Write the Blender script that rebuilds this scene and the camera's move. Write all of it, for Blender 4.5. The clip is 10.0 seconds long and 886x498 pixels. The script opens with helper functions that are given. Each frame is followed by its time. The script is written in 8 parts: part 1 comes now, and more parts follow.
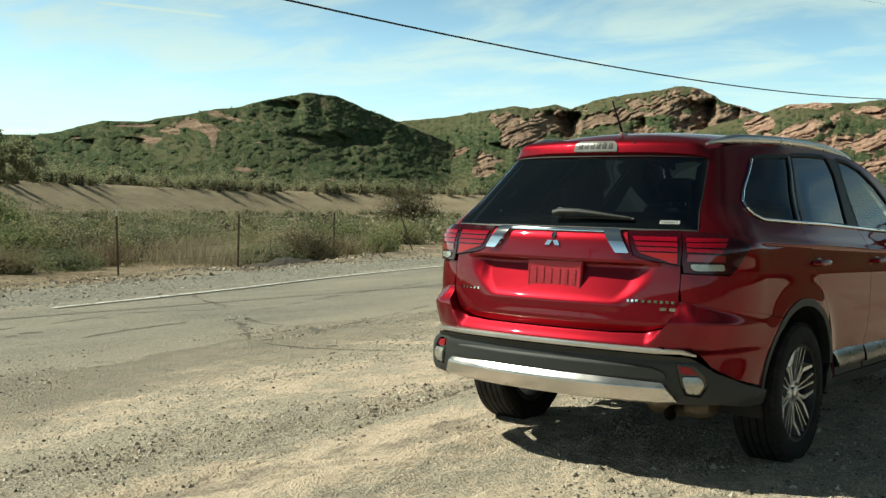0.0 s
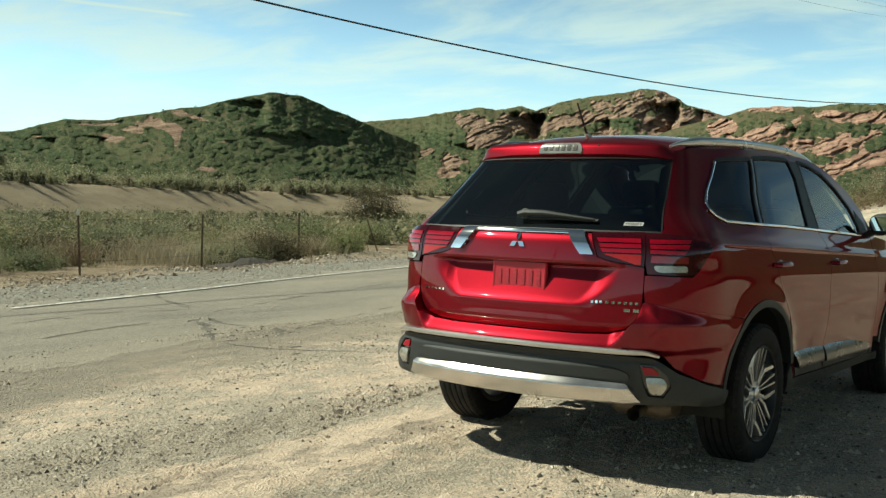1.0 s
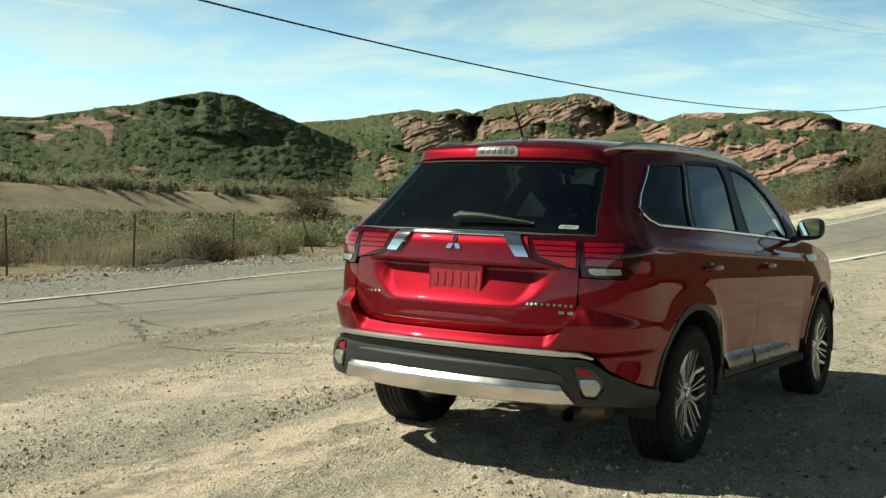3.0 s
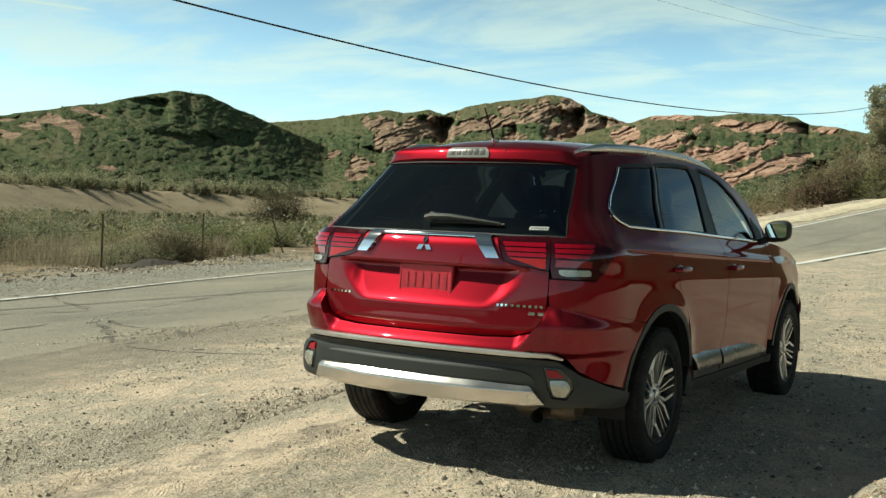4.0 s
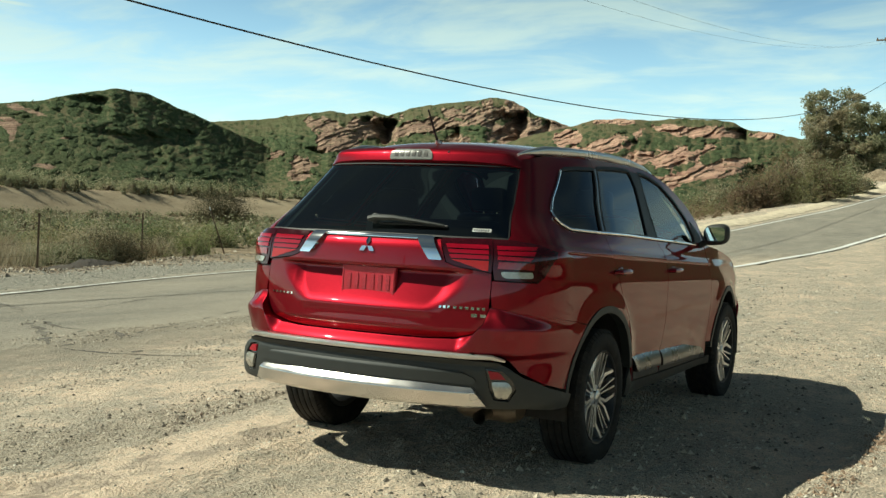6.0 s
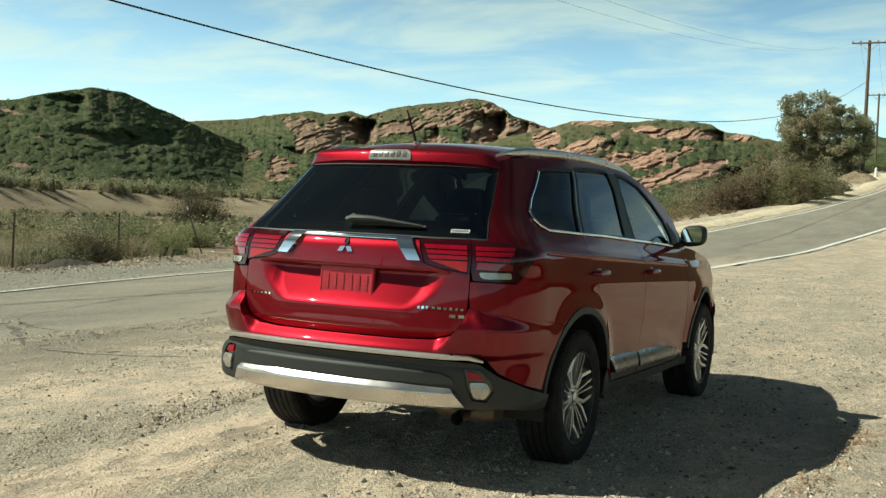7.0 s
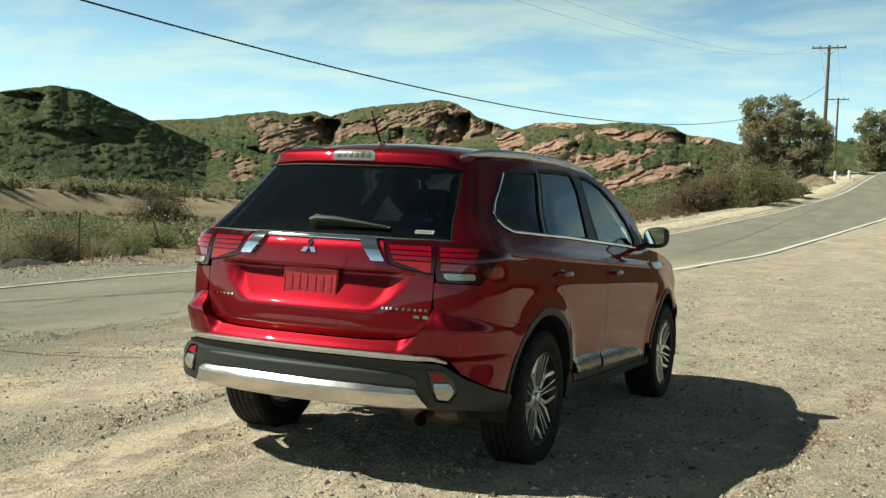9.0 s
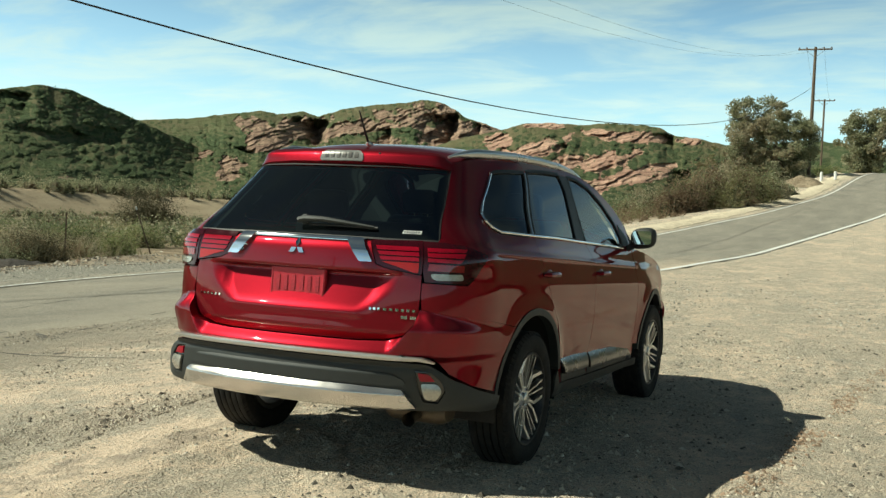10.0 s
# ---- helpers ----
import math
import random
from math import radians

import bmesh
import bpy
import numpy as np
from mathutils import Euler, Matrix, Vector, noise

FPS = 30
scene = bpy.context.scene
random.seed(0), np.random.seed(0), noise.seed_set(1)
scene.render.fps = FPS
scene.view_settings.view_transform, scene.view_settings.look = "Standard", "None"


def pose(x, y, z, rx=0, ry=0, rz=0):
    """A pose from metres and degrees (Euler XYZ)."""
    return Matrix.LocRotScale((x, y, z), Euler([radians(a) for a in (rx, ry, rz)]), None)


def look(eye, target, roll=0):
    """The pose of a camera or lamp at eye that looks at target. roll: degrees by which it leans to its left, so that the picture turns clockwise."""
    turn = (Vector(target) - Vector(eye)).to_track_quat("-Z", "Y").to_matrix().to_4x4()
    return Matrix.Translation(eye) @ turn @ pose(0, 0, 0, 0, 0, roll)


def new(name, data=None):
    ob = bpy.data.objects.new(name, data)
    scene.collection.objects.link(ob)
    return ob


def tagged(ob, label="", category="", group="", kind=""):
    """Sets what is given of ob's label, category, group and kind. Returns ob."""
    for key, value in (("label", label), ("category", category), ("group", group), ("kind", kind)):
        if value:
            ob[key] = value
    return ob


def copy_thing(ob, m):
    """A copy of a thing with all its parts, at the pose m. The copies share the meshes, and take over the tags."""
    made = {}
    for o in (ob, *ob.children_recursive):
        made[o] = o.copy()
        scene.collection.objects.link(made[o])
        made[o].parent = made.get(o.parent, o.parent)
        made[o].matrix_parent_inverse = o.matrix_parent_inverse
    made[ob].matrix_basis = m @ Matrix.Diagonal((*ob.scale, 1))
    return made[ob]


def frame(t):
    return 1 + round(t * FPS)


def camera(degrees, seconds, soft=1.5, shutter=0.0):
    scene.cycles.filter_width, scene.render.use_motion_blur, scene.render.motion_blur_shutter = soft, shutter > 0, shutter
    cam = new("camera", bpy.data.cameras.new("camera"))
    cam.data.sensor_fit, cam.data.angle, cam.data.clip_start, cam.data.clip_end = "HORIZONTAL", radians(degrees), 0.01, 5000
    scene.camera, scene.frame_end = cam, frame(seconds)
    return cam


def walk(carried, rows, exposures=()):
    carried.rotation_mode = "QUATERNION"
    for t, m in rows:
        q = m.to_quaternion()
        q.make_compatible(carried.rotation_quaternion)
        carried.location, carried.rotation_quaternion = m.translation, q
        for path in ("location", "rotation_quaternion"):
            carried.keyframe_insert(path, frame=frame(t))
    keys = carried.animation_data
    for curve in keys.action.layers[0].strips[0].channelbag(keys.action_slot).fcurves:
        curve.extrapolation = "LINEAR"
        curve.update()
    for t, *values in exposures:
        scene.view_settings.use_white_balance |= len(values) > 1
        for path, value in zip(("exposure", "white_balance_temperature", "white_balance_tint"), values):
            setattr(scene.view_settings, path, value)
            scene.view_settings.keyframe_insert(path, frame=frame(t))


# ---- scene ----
# the camera stands on a tripod behind the car and pans to the right
cam = camera(45.0, 10.0, soft=1.4)
EYE = (2.751, -5.280, 1.264)
PAN = [
    (0, 87.582, -1.036, 38.150),
    (0.5, 87.621, -1.166, 37.245),
    (1, 87.666, -1.293, 36.293),
    (1.5, 87.714, -1.416, 35.376),
    (2, 87.761, -1.533, 34.533),
    (2.5, 87.811, -1.646, 33.699),
    (4, 87.963, -1.968, 31.325),
    (4.5, 88.014, -2.070, 30.543),
    (5, 88.066, -2.168, 29.780),
    (5.5, 88.118, -2.264, 28.987),
    (7, 88.249, -2.515, 27.126),
    (7.5, 88.287, -2.587, 26.611),
    (8, 88.325, -2.653, 26.059),
    (8.5, 88.358, -2.710, 25.622),
    (9, 88.388, -2.759, 25.207),
    (9.5, 88.415, -2.797, 24.874),
    (10, 88.441, -2.825, 24.554),
]
walk(cam, [(t, pose(*EYE, rx, ry, rz)) for t, rx, ry, rz in PAN], [(0, 0.25, 6460, -8), (10, 0.25, 6460, -8)])

# ---- world, sun ----
SUN_FROM = Vector((-0.90, -0.49, 1.0)).normalized()
world = bpy.data.worlds.new("world")
scene.world = world
world.use_nodes = True
wt = world.node_tree
wt.nodes.clear()


def wnode(kind, **values):
    n = wt.nodes.new(kind)
    for k, v in values.items():
        n.inputs[k].default_value = v
    return n


sky = wt.nodes.new("ShaderNodeTexSky")
sky.sky_type = "NISHITA"
sky.sun_disc = False
sky.sun_elevation = math.asin(SUN_FROM.z)
sky.sun_rotation = math.atan2(SUN_FROM.x, SUN_FROM.y)
sky.altitude, sky.air_density, sky.dust_density, sky.ozone_density = 300, 1.0, 1.0, 2.3
# thin high cloud: noise on the direction, laid out on a flat layer overhead
tc = wt.nodes.new("ShaderNodeTexCoord")
sep = wt.nodes.new("ShaderNodeSeparateXYZ")
wt.links.new(tc.outputs["Generated"], sep.inputs[0])
up = wt.nodes.new("ShaderNodeMath")
up.operation = "MAXIMUM"
up.inputs[1].default_value = 0.02
wt.links.new(sep.outputs["Z"], up.inputs[0])
lift = wt.nodes.new("ShaderNodeMath")
lift.operation = "ADD"
lift.inputs[1].default_value = 0.12
wt.links.new(up.outputs[0], lift.inputs[0])
plane = wt.nodes.new("ShaderNodeVectorMath")
plane.operation = "DIVIDE"
wt.links.new(tc.outputs["Generated"], plane.inputs[0])
cmb = wt.nodes.new("ShaderNodeCombineXYZ")
for i in range(3):
    wt.links.new(lift.outputs[0], cmb.inputs[i])
wt.links.new(cmb.outputs[0], plane.inputs[1])
mp = wt.nodes.new("ShaderNodeMapping")
mp.inputs["Rotation"].default_value = (0, 0, radians(-35))
mp.inputs["Scale"].default_value = (0.9, 1.5, 0.0)
mp.inputs["Location"].default_value = (0.35, 0.1, 0.0)
wt.links.new(plane.outputs[0], mp.inputs[0])
n1 = wnode("ShaderNodeTexNoise", Scale=1.7, Detail=9.0, Roughness=0.58, Distortion=0.5)
wt.links.new(mp.outputs[0], n1.inputs["Vector"])
rm = wnode("ShaderNodeMapRange")
rm.interpolation_type = "SMOOTHSTEP"
rm.inputs["From Min"].default_value, rm.inputs["From Max"].default_value = 0.36, 0.68
rm.inputs["To Max"].default_value = 0.9
wt.links.new(n1.outputs["Fac"], rm.inputs["Value"])
cloud = wt.nodes.new("ShaderNodeMix")
cloud.data_type = "RGBA"
wt.links.new(rm.outputs[0], cloud.inputs["Factor"])
wt.links.new(sky.outputs[0], cloud.inputs["A"])
cloud.inputs["B"].default_value = (4.4, 4.95, 5.15, 1)
# one thin vapour trail high over the valley
across = wt.nodes.new("ShaderNodeVectorMath")
across.operation = "DOT_PRODUCT"
across.inputs[1].default_value = (-0.16443, 0.05902, -0.98462)
wt.links.new(tc.outputs["Generated"], across.inputs[0])
aside = wt.nodes.new("ShaderNodeMath")
aside.operation = "ABSOLUTE"
wt.links.new(across.outputs["Value"], aside.inputs[0])
along = wt.nodes.new("ShaderNodeVectorMath")
along.operation = "DOT_PRODUCT"
along.inputs[1].default_value = (-0.78713, 0.59374, 0.16704)
wt.links.new(tc.outputs["Generated"], along.inputs[0])
thin = wnode("ShaderNodeMapRange")
thin.inputs["From Min"].default_value, thin.inputs["From Max"].default_value = 0.0026, 0.0008
wt.links.new(aside.outputs[0], thin.inputs["Value"])
ends = wnode("ShaderNodeMapRange")
ends.inputs["From Min"].default_value, ends.inputs["From Max"].default_value = math.cos(radians(3.74)), math.cos(radians(2.64))
wt.links.new(along.outputs["Value"], ends.inputs["Value"])
trail = wt.nodes.new("ShaderNodeMath")
trail.operation = "MULTIPLY"
wt.links.new(thin.outputs[0], trail.inputs[0])
wt.links.new(ends.outputs[0], trail.inputs[1])
cover = wt.nodes.new("ShaderNodeMath")
cover.operation = "MAXIMUM"
wt.links.new(trail.outputs[0], cover.inputs[0])
wt.links.new(rm.outputs[0], cover.inputs[1])
wt.links.new(cover.outputs[0], cloud.inputs["Factor"])
# haze makes the low sky brighter than the zenith
haze = wnode("ShaderNodeMapRange")
haze.interpolation_type = "SMOOTHSTEP"
haze.inputs["From Min"].default_value, haze.inputs["From Max"].default_value = 0.44, 0.02
haze.inputs["To Min"].default_value, haze.inputs["To Max"].default_value = 0.019, 0.178
wt.links.new(sep.outputs["Z"], haze.inputs["Value"])
bg = wnode("ShaderNodeBackground")
wt.links.new(haze.outputs[0], bg.inputs["Strength"])
# a slight teal cast of the air
cast = wt.nodes.new("ShaderNodeMix")
cast.data_type, cast.blend_type = "RGBA", "MULTIPLY"
cast.inputs["Factor"].default_value = 1.0
cast.inputs["B"].default_value = (0.955, 1.012, 1.0, 1)
wt.links.new(cloud.outputs["Result"], cast.inputs["A"])
wt.links.new(cast.outputs["Result"], bg.inputs["Color"])
wo = wt.nodes.new("ShaderNodeOutputWorld")
wt.links.new(bg.outputs[0], wo.inputs["Surface"])

sun_data = bpy.data.lights.new("sun", "SUN")
sun_data.energy, sun_data.angle, sun_data.color = 5.0, radians(0.53), (1.0, 0.925, 0.82)
sun = new("sun", sun_data)
sun.matrix_world = look(SUN_FROM * 50, (0, 0, 0))

# ---- materials ----
class Nodes:
    """Short hand for building one node material."""

    def __init__(self, name):
        self.mat = bpy.data.materials.new(name)
        self.mat.use_nodes = True
        self.t = self.mat.node_tree
        self.b = self.t.nodes["Principled BSDF"]

    def add(self, kind, ins=None, operation="", data_type="", blend_type="", feature="", attribute_name="", uv_map=""):
        n = self.t.nodes.new(kind)
        if operation:
            n.operation = operation
        if data_type:
            n.data_type = data_type
        if blend_type:
            n.blend_type = blend_type
        if feature:
            n.feature = feature
        if attribute_name:
            n.attribute_name = attribute_name
        if uv_map:
            n.uv_map = uv_map
        for k, v in (ins or {}).items():
            self.put(n.inputs[k], v)
        return n

    def put(self, socket, v):
        if isinstance(v, bpy.types.NodeSocket):
            self.t.links.new(v, socket)
        else:
            if isinstance(v, tuple) and len(v) == 3 and socket.type == "RGBA":
                v = (*v, 1)
            socket.default_value = v

    def pos(self, scale=1.0, stretch=(1, 1, 1), turn=(0, 0, 0)):
        g = self.add("ShaderNodeNewGeometry")
        m = self.add("ShaderNodeMapping", {"Vector": g.outputs["Position"], "Scale": tuple(scale * s for s in stretch),
                                           "Rotation": tuple(radians(a) for a in turn)})
        return m.outputs[0]

    def obj(self, scale=1.0, stretch=(1, 1, 1)):
        g = self.add("ShaderNodeTexCoord")
        m = self.add("ShaderNodeMapping", {"Vector": g.outputs["Object"], "Scale": tuple(scale * s for s in stretch)})
        return m.outputs[0]

    def noise(self, vec, scale, detail=4.0, rough=0.55, distort=0.0):
        return self.add("ShaderNodeTexNoise", {"Vector": vec, "Scale": scale, "Detail": detail, "Roughness": rough,
                                               "Distortion": distort}).outputs["Fac"]

    def voronoi(self, vec, scale, feature="F1", out="Distance"):
        return self.add("ShaderNodeTexVoronoi", {"Vector": vec, "Scale": scale}, feature=feature).outputs[out]

    def band(self, v, lo, hi, a=0.0, b=1.0):
        return self.add("ShaderNodeMapRange", {"Value": v, "From Min": lo, "From Max": hi, "To Min": a, "To Max": b}).outputs[0]

    def mix(self, f, a, b, mode="MIX"):
        n = self.add("ShaderNodeMix", data_type="RGBA", blend_type=mode)
        self.put(n.inputs["Factor"], f)
        self.put(n.inputs["A"], a)
        self.put(n.inputs["B"], b)
        return n.outputs["Result"]

    def math(self, op, a, b=0.0):
        n = self.add("ShaderNodeMath", operation=op)
        self.put(n.inputs[0], a)
        self.put(n.inputs[1], b)
        return n.outputs[0]

    def attr(self, name):
        return self.add("ShaderNodeAttribute", attribute_name=name).outputs["Fac"]

    def island(self):
        return self.add("ShaderNodeNewGeometry").outputs["Random Per Island"]

    def bump(self, h, strength=0.5, dist=0.01):
        n = self.add("ShaderNodeBump", {"Height": h, "Strength": strength, "Distance": dist})
        self.put(self.b.inputs["Normal"], n.outputs[0])

    def set(self, **v):
        names = {"color": "Base Color", "rough": "Roughness", "metal": "Metallic", "coat": "Coat Weight", "coat_rough": "Coat Roughness",
                 "spec": "Specular IOR Level", "trans": "Transmission Weight", "ior": "IOR", "glow": "Emission Color",
                 "glow_power": "Emission Strength", "sheen": "Sheen Weight", "subsurface": "Subsurface Weight"}
        for k, x in v.items():
            self.put(self.b.inputs[names[k]], x)
        return self


def plain(name, color, rough=0.5, metal=0.0, grain=60.0, vary=0.12, bump=0.1, dist=0.002, **more):
    """A surface of one substance with fine and coarse unevenness."""
    n = Nodes(name)
    p = n.obj()
    fine = n.noise(p, grain, 5.0)
    wide = n.noise(p, grain / 12, 3.0)
    tone = n.math("ADD", n.math("MULTIPLY", fine, 0.5), n.math("MULTIPLY", wide, 0.5))
    dark = tuple(c * (1 - vary) for c in color)
    lite = tuple(min(1.0, c * (1 + vary)) for c in color)
    n.set(color=n.mix(n.band(tone, 0.35, 0.65), dark, lite), rough=n.band(wide, 0.3, 0.7, max(0.0, rough - 0.06), min(1, rough + 0.06)), metal=metal, **more)
    if bump:
        n.bump(fine, bump, dist)
    return n.mat


def dirt(n, p):
    """Colour and relief of trodden dirt: sand drifts over small gravel, each pebble with its own tone."""
    along = n.pos(1.0, (1.0, 0.60, 1.0), (0, 0, -8))
    patch = n.math("ADD", n.math("MULTIPLY", n.noise(along, 0.9, 9.0, 0.72, 0.6), 0.45), n.math("MULTIPLY", n.noise(along, 6.0, 8.0, 0.8, 0.4), 0.55))
    fine = n.noise(p, 70.0, 5.0, 0.75)
    peb, peb_col = n.voronoi(p, 42.0), n.voronoi(p, 42.0, out="Color")
    grit, grit_col = n.voronoi(p, 105.0), n.voronoi(p, 105.0, out="Color")
    t1 = n.add("ShaderNodeSeparateColor", {"Color": peb_col}).outputs[0]
    t2 = n.add("ShaderNodeSeparateColor", {"Color": grit_col}).outputs[1]
    speck = n.noise(p, 190.0, 3.0, 0.7)
    stone = n.mix(n.math("ADD", n.math("MULTIPLY", t2, 0.45), n.math("MULTIPLY", n.band(speck, 0.3, 0.7), 0.55)), (0.17, 0.150, 0.120), (0.74, 0.635, 0.50))
    # patches of grey crushed rock
    stone = n.mix(n.band(n.noise(along, 1.3, 6.0, 0.7), 0.54, 0.66, 0.0, 0.5), stone, n.mix(n.band(speck, 0.3, 0.7), (0.12, 0.122, 0.108), (0.46, 0.455, 0.40)))
    big = n.mix(t1, (0.09, 0.08, 0.068), (0.58, 0.53, 0.44))
    stone = n.mix(n.math("MULTIPLY", n.band(peb, 0.42, 0.30), n.band(t1, 0.55, 0.6)), stone, big)
    sand = n.mix(n.band(fine, 0.3, 0.7), (0.60, 0.465, 0.345), (0.87, 0.70, 0.54))
    sand = n.mix(n.math("MULTIPLY", n.band(n.noise(p, 120.0, 4.0, 0.75), 0.53, 0.62), 0.8), sand, stone)
    # behind the parked wheels: packed tracks with loose sand at both sides, clods outside them
    g = n.add("ShaderNodeSeparateXYZ", {"Vector": p})
    sway = n.math("MULTIPLY", n.math("SUBTRACT", n.noise(p, 1.7, 5.0, 0.7), 0.5), 0.55)
    side = n.math("ADD", n.math("SUBTRACT", n.math("MULTIPLY", g.outputs["X"], -1.0), 0.80), sway)
    behind = n.math("MULTIPLY", n.band(g.outputs["Y"], 0.1, -0.5), n.band(g.outputs["Y"], -4.0, -2.6))
    away = n.math("ABSOLUTE", side)
    packed = n.math("MULTIPLY", n.math("MULTIPLY", n.band(away, 0.13, 0.08), behind), n.band(n.noise(along, 2.4, 7.0, 0.8), 0.44, 0.55))
    sandy = n.math("MULTIPLY", n.band(away, 0.42, 0.12), behind)
    rubble = n.math("MULTIPLY", n.math("MULTIPLY", n.band(side, 0.32, 0.45), n.band(side, 0.95, 0.62)), n.math("MULTIPLY", n.band(g.outputs["Y"], 1.6, 0.2), n.band(g.outputs["Y"], -5.5, -3.0)))
    patch = n.math("ADD", patch, n.math("SUBTRACT", n.math("MULTIPLY", sandy, 0.14), n.math("MULTIPLY", rubble, 0.08)))
    drift = n.band(n.math("ADD", patch, n.math("MULTIPLY", n.math("SUBTRACT", fine, 0.5), 0.30)), 0.475, 0.575)
    col = n.mix(drift, stone, sand)
    col = n.mix(n.math("MULTIPLY", packed, 0.75), col, n.mix(n.band(n.noise(along, 30.0, 4.0, 0.7), 0.35, 0.65), (0.20, 0.168, 0.135), (0.36, 0.30, 0.24)))
    h = n.math("ADD", n.math("MULTIPLY", n.band(peb, 0.05, 0.38, 1.0, 0.0), n.band(t1, 0.6, 0.8, 0.0, 0.9)), n.math("MULTIPLY", n.band(grit, 0.06, 0.34, 1.0, 0.0), n.band(t2, 0.42, 0.85, 0.0, 0.65)))
    h = n.math("ADD", n.math("MULTIPLY", h, n.band(drift, 0.0, 1.0, 1.0, 0.45)), n.math("ADD", n.math("MULTIPLY", fine, 0.5), n.math("ADD", n.math("MULTIPLY", n.noise(p, 14.0, 5.0, 0.7), 0.8), n.math("MULTIPLY", n.noise(along, 4.0, 6.0, 0.75, 0.5), 3.2))))
    return col, h, stone


def make_ground():
    n = Nodes("dusty_ground")
    p = n.pos()
    col, h, stone = dirt(n, p)
    grey = n.mix(0.8, stone, n.mix(n.band(n.noise(p, 20.0, 5.0, 0.85), 0.34, 0.66), (0.085, 0.082, 0.070), (0.50, 0.475, 0.41)))
    col = n.mix(n.attr("shoulder"), col, grey)
    # away from the road the soil turns to brown earth with dry litter
    lump = n.noise(p, 1.6, 7.0, 0.75)
    earth = n.mix(n.band(lump, 0.35, 0.65), (0.17, 0.128, 0.085), (0.42, 0.335, 0.235))
    earth = n.mix(n.band(n.noise(p, 9.0, 5.0, 0.8), 0.55, 0.68), earth, (0.10, 0.085, 0.05))
    col = n.mix(n.attr("earth"), col, earth)
    n.set(color=col, rough=0.95, spec=0.15)
    n.bump(n.math("ADD", h, n.math("MULTIPLY", lump, 0.5)), 1.0, 0.027)
    return n.mat


def make_asphalt():
    n = Nodes("old_asphalt")
    p = n.pos()
    uv = n.add("ShaderNodeUVMap", uv_map="lanes").outputs[0]
    s = n.add("ShaderNodeSeparateXYZ", {"Vector": uv})
    across, run = s.outputs["X"], s.outputs["Y"]
    fine = n.noise(p, 60.0, 5.0, 0.75)
    chip, chip_col = n.voronoi(p, 95.0), n.voronoi(p, 95.0, out="Color")
    t = n.add("ShaderNodeSeparateColor", {"Color": chip_col}).outputs[0]
    wide = n.noise(n.pos(1.0, (1.0, 0.3, 1.0), (0, 0, 12)), 0.9, 6.0, 0.6)
    tar = n.mix(t, (0.12, 0.112, 0.096), (0.345, 0.32, 0.27))
    tar = n.mix(n.band(wide, 0.36, 0.66, 0.0, 0.7), tar, n.mix(t, (0.23, 0.206, 0.17), (0.47, 0.42, 0.345)))
    # dust and gravel carried over the lane, thickest at the near edge
    edge = n.band(across, 2.8, 6.6)
    far_edge = n.band(across, 0.45, -0.15)
    drift = n.noise(n.pos(1.0, (1.0, 0.28, 1.0), (0, 0, -12)), 1.1, 7.0, 0.68, 0.4)
    near_only = n.band(run, 40.0, 22.0)
    load = n.math("ADD", n.math("MULTIPLY", n.math("MULTIPLY", edge, near_only), 1.15), n.math("ADD", drift, n.math("MULTIPLY", n.math("SUBTRACT", fine, 0.5), 0.25)))
    col, h, stone = dirt(n, p)
    cover = n.band(load, 0.78, 1.12)
    film = n.band(load, 0.40, 0.90, 0.06, 0.70)
    dust = n.mix(n.band(fine, 0.25, 0.75), (0.36, 0.312, 0.245), (0.56, 0.485, 0.385))
    base = n.mix(n.math("MULTIPLY", film, near_only), tar, dust)
    base = n.mix(n.math("MULTIPLY", far_edge, n.band(drift, 0.35, 0.6)), base, dust)
    n.set(color=n.mix(cover, base, col), rough=0.92, spec=0.2)
    hh = n.math("ADD", n.math("MULTIPLY", n.band(chip, 0.0, 0.5, 1.0, 0.0), 0.35), n.math("MULTIPLY", fine, 0.4))
    hm = n.add("ShaderNodeMix", data_type="FLOAT")
    n.put(hm.inputs["Factor"], cover)
    n.put(hm.inputs["A"], hh)
    n.put(hm.inputs["B"], h)
    n.bump(hm.outputs["Result"], 1.0, 0.019)
    return n.mat


def make_line_paint(lo, hi):
    n = Nodes("worn_white_paint")
    p = n.pos()
    worn = n.band(n.noise(p, 9.0, 6.0, 0.75), lo, hi)
    n.set(color=n.mix(worn, (0.30, 0.275, 0.235), (0.74, 0.73, 0.69)), rough=0.75)
    n.bump(n.noise(p, 60.0, 4.0), 0.4, 0.006)
    return n.mat


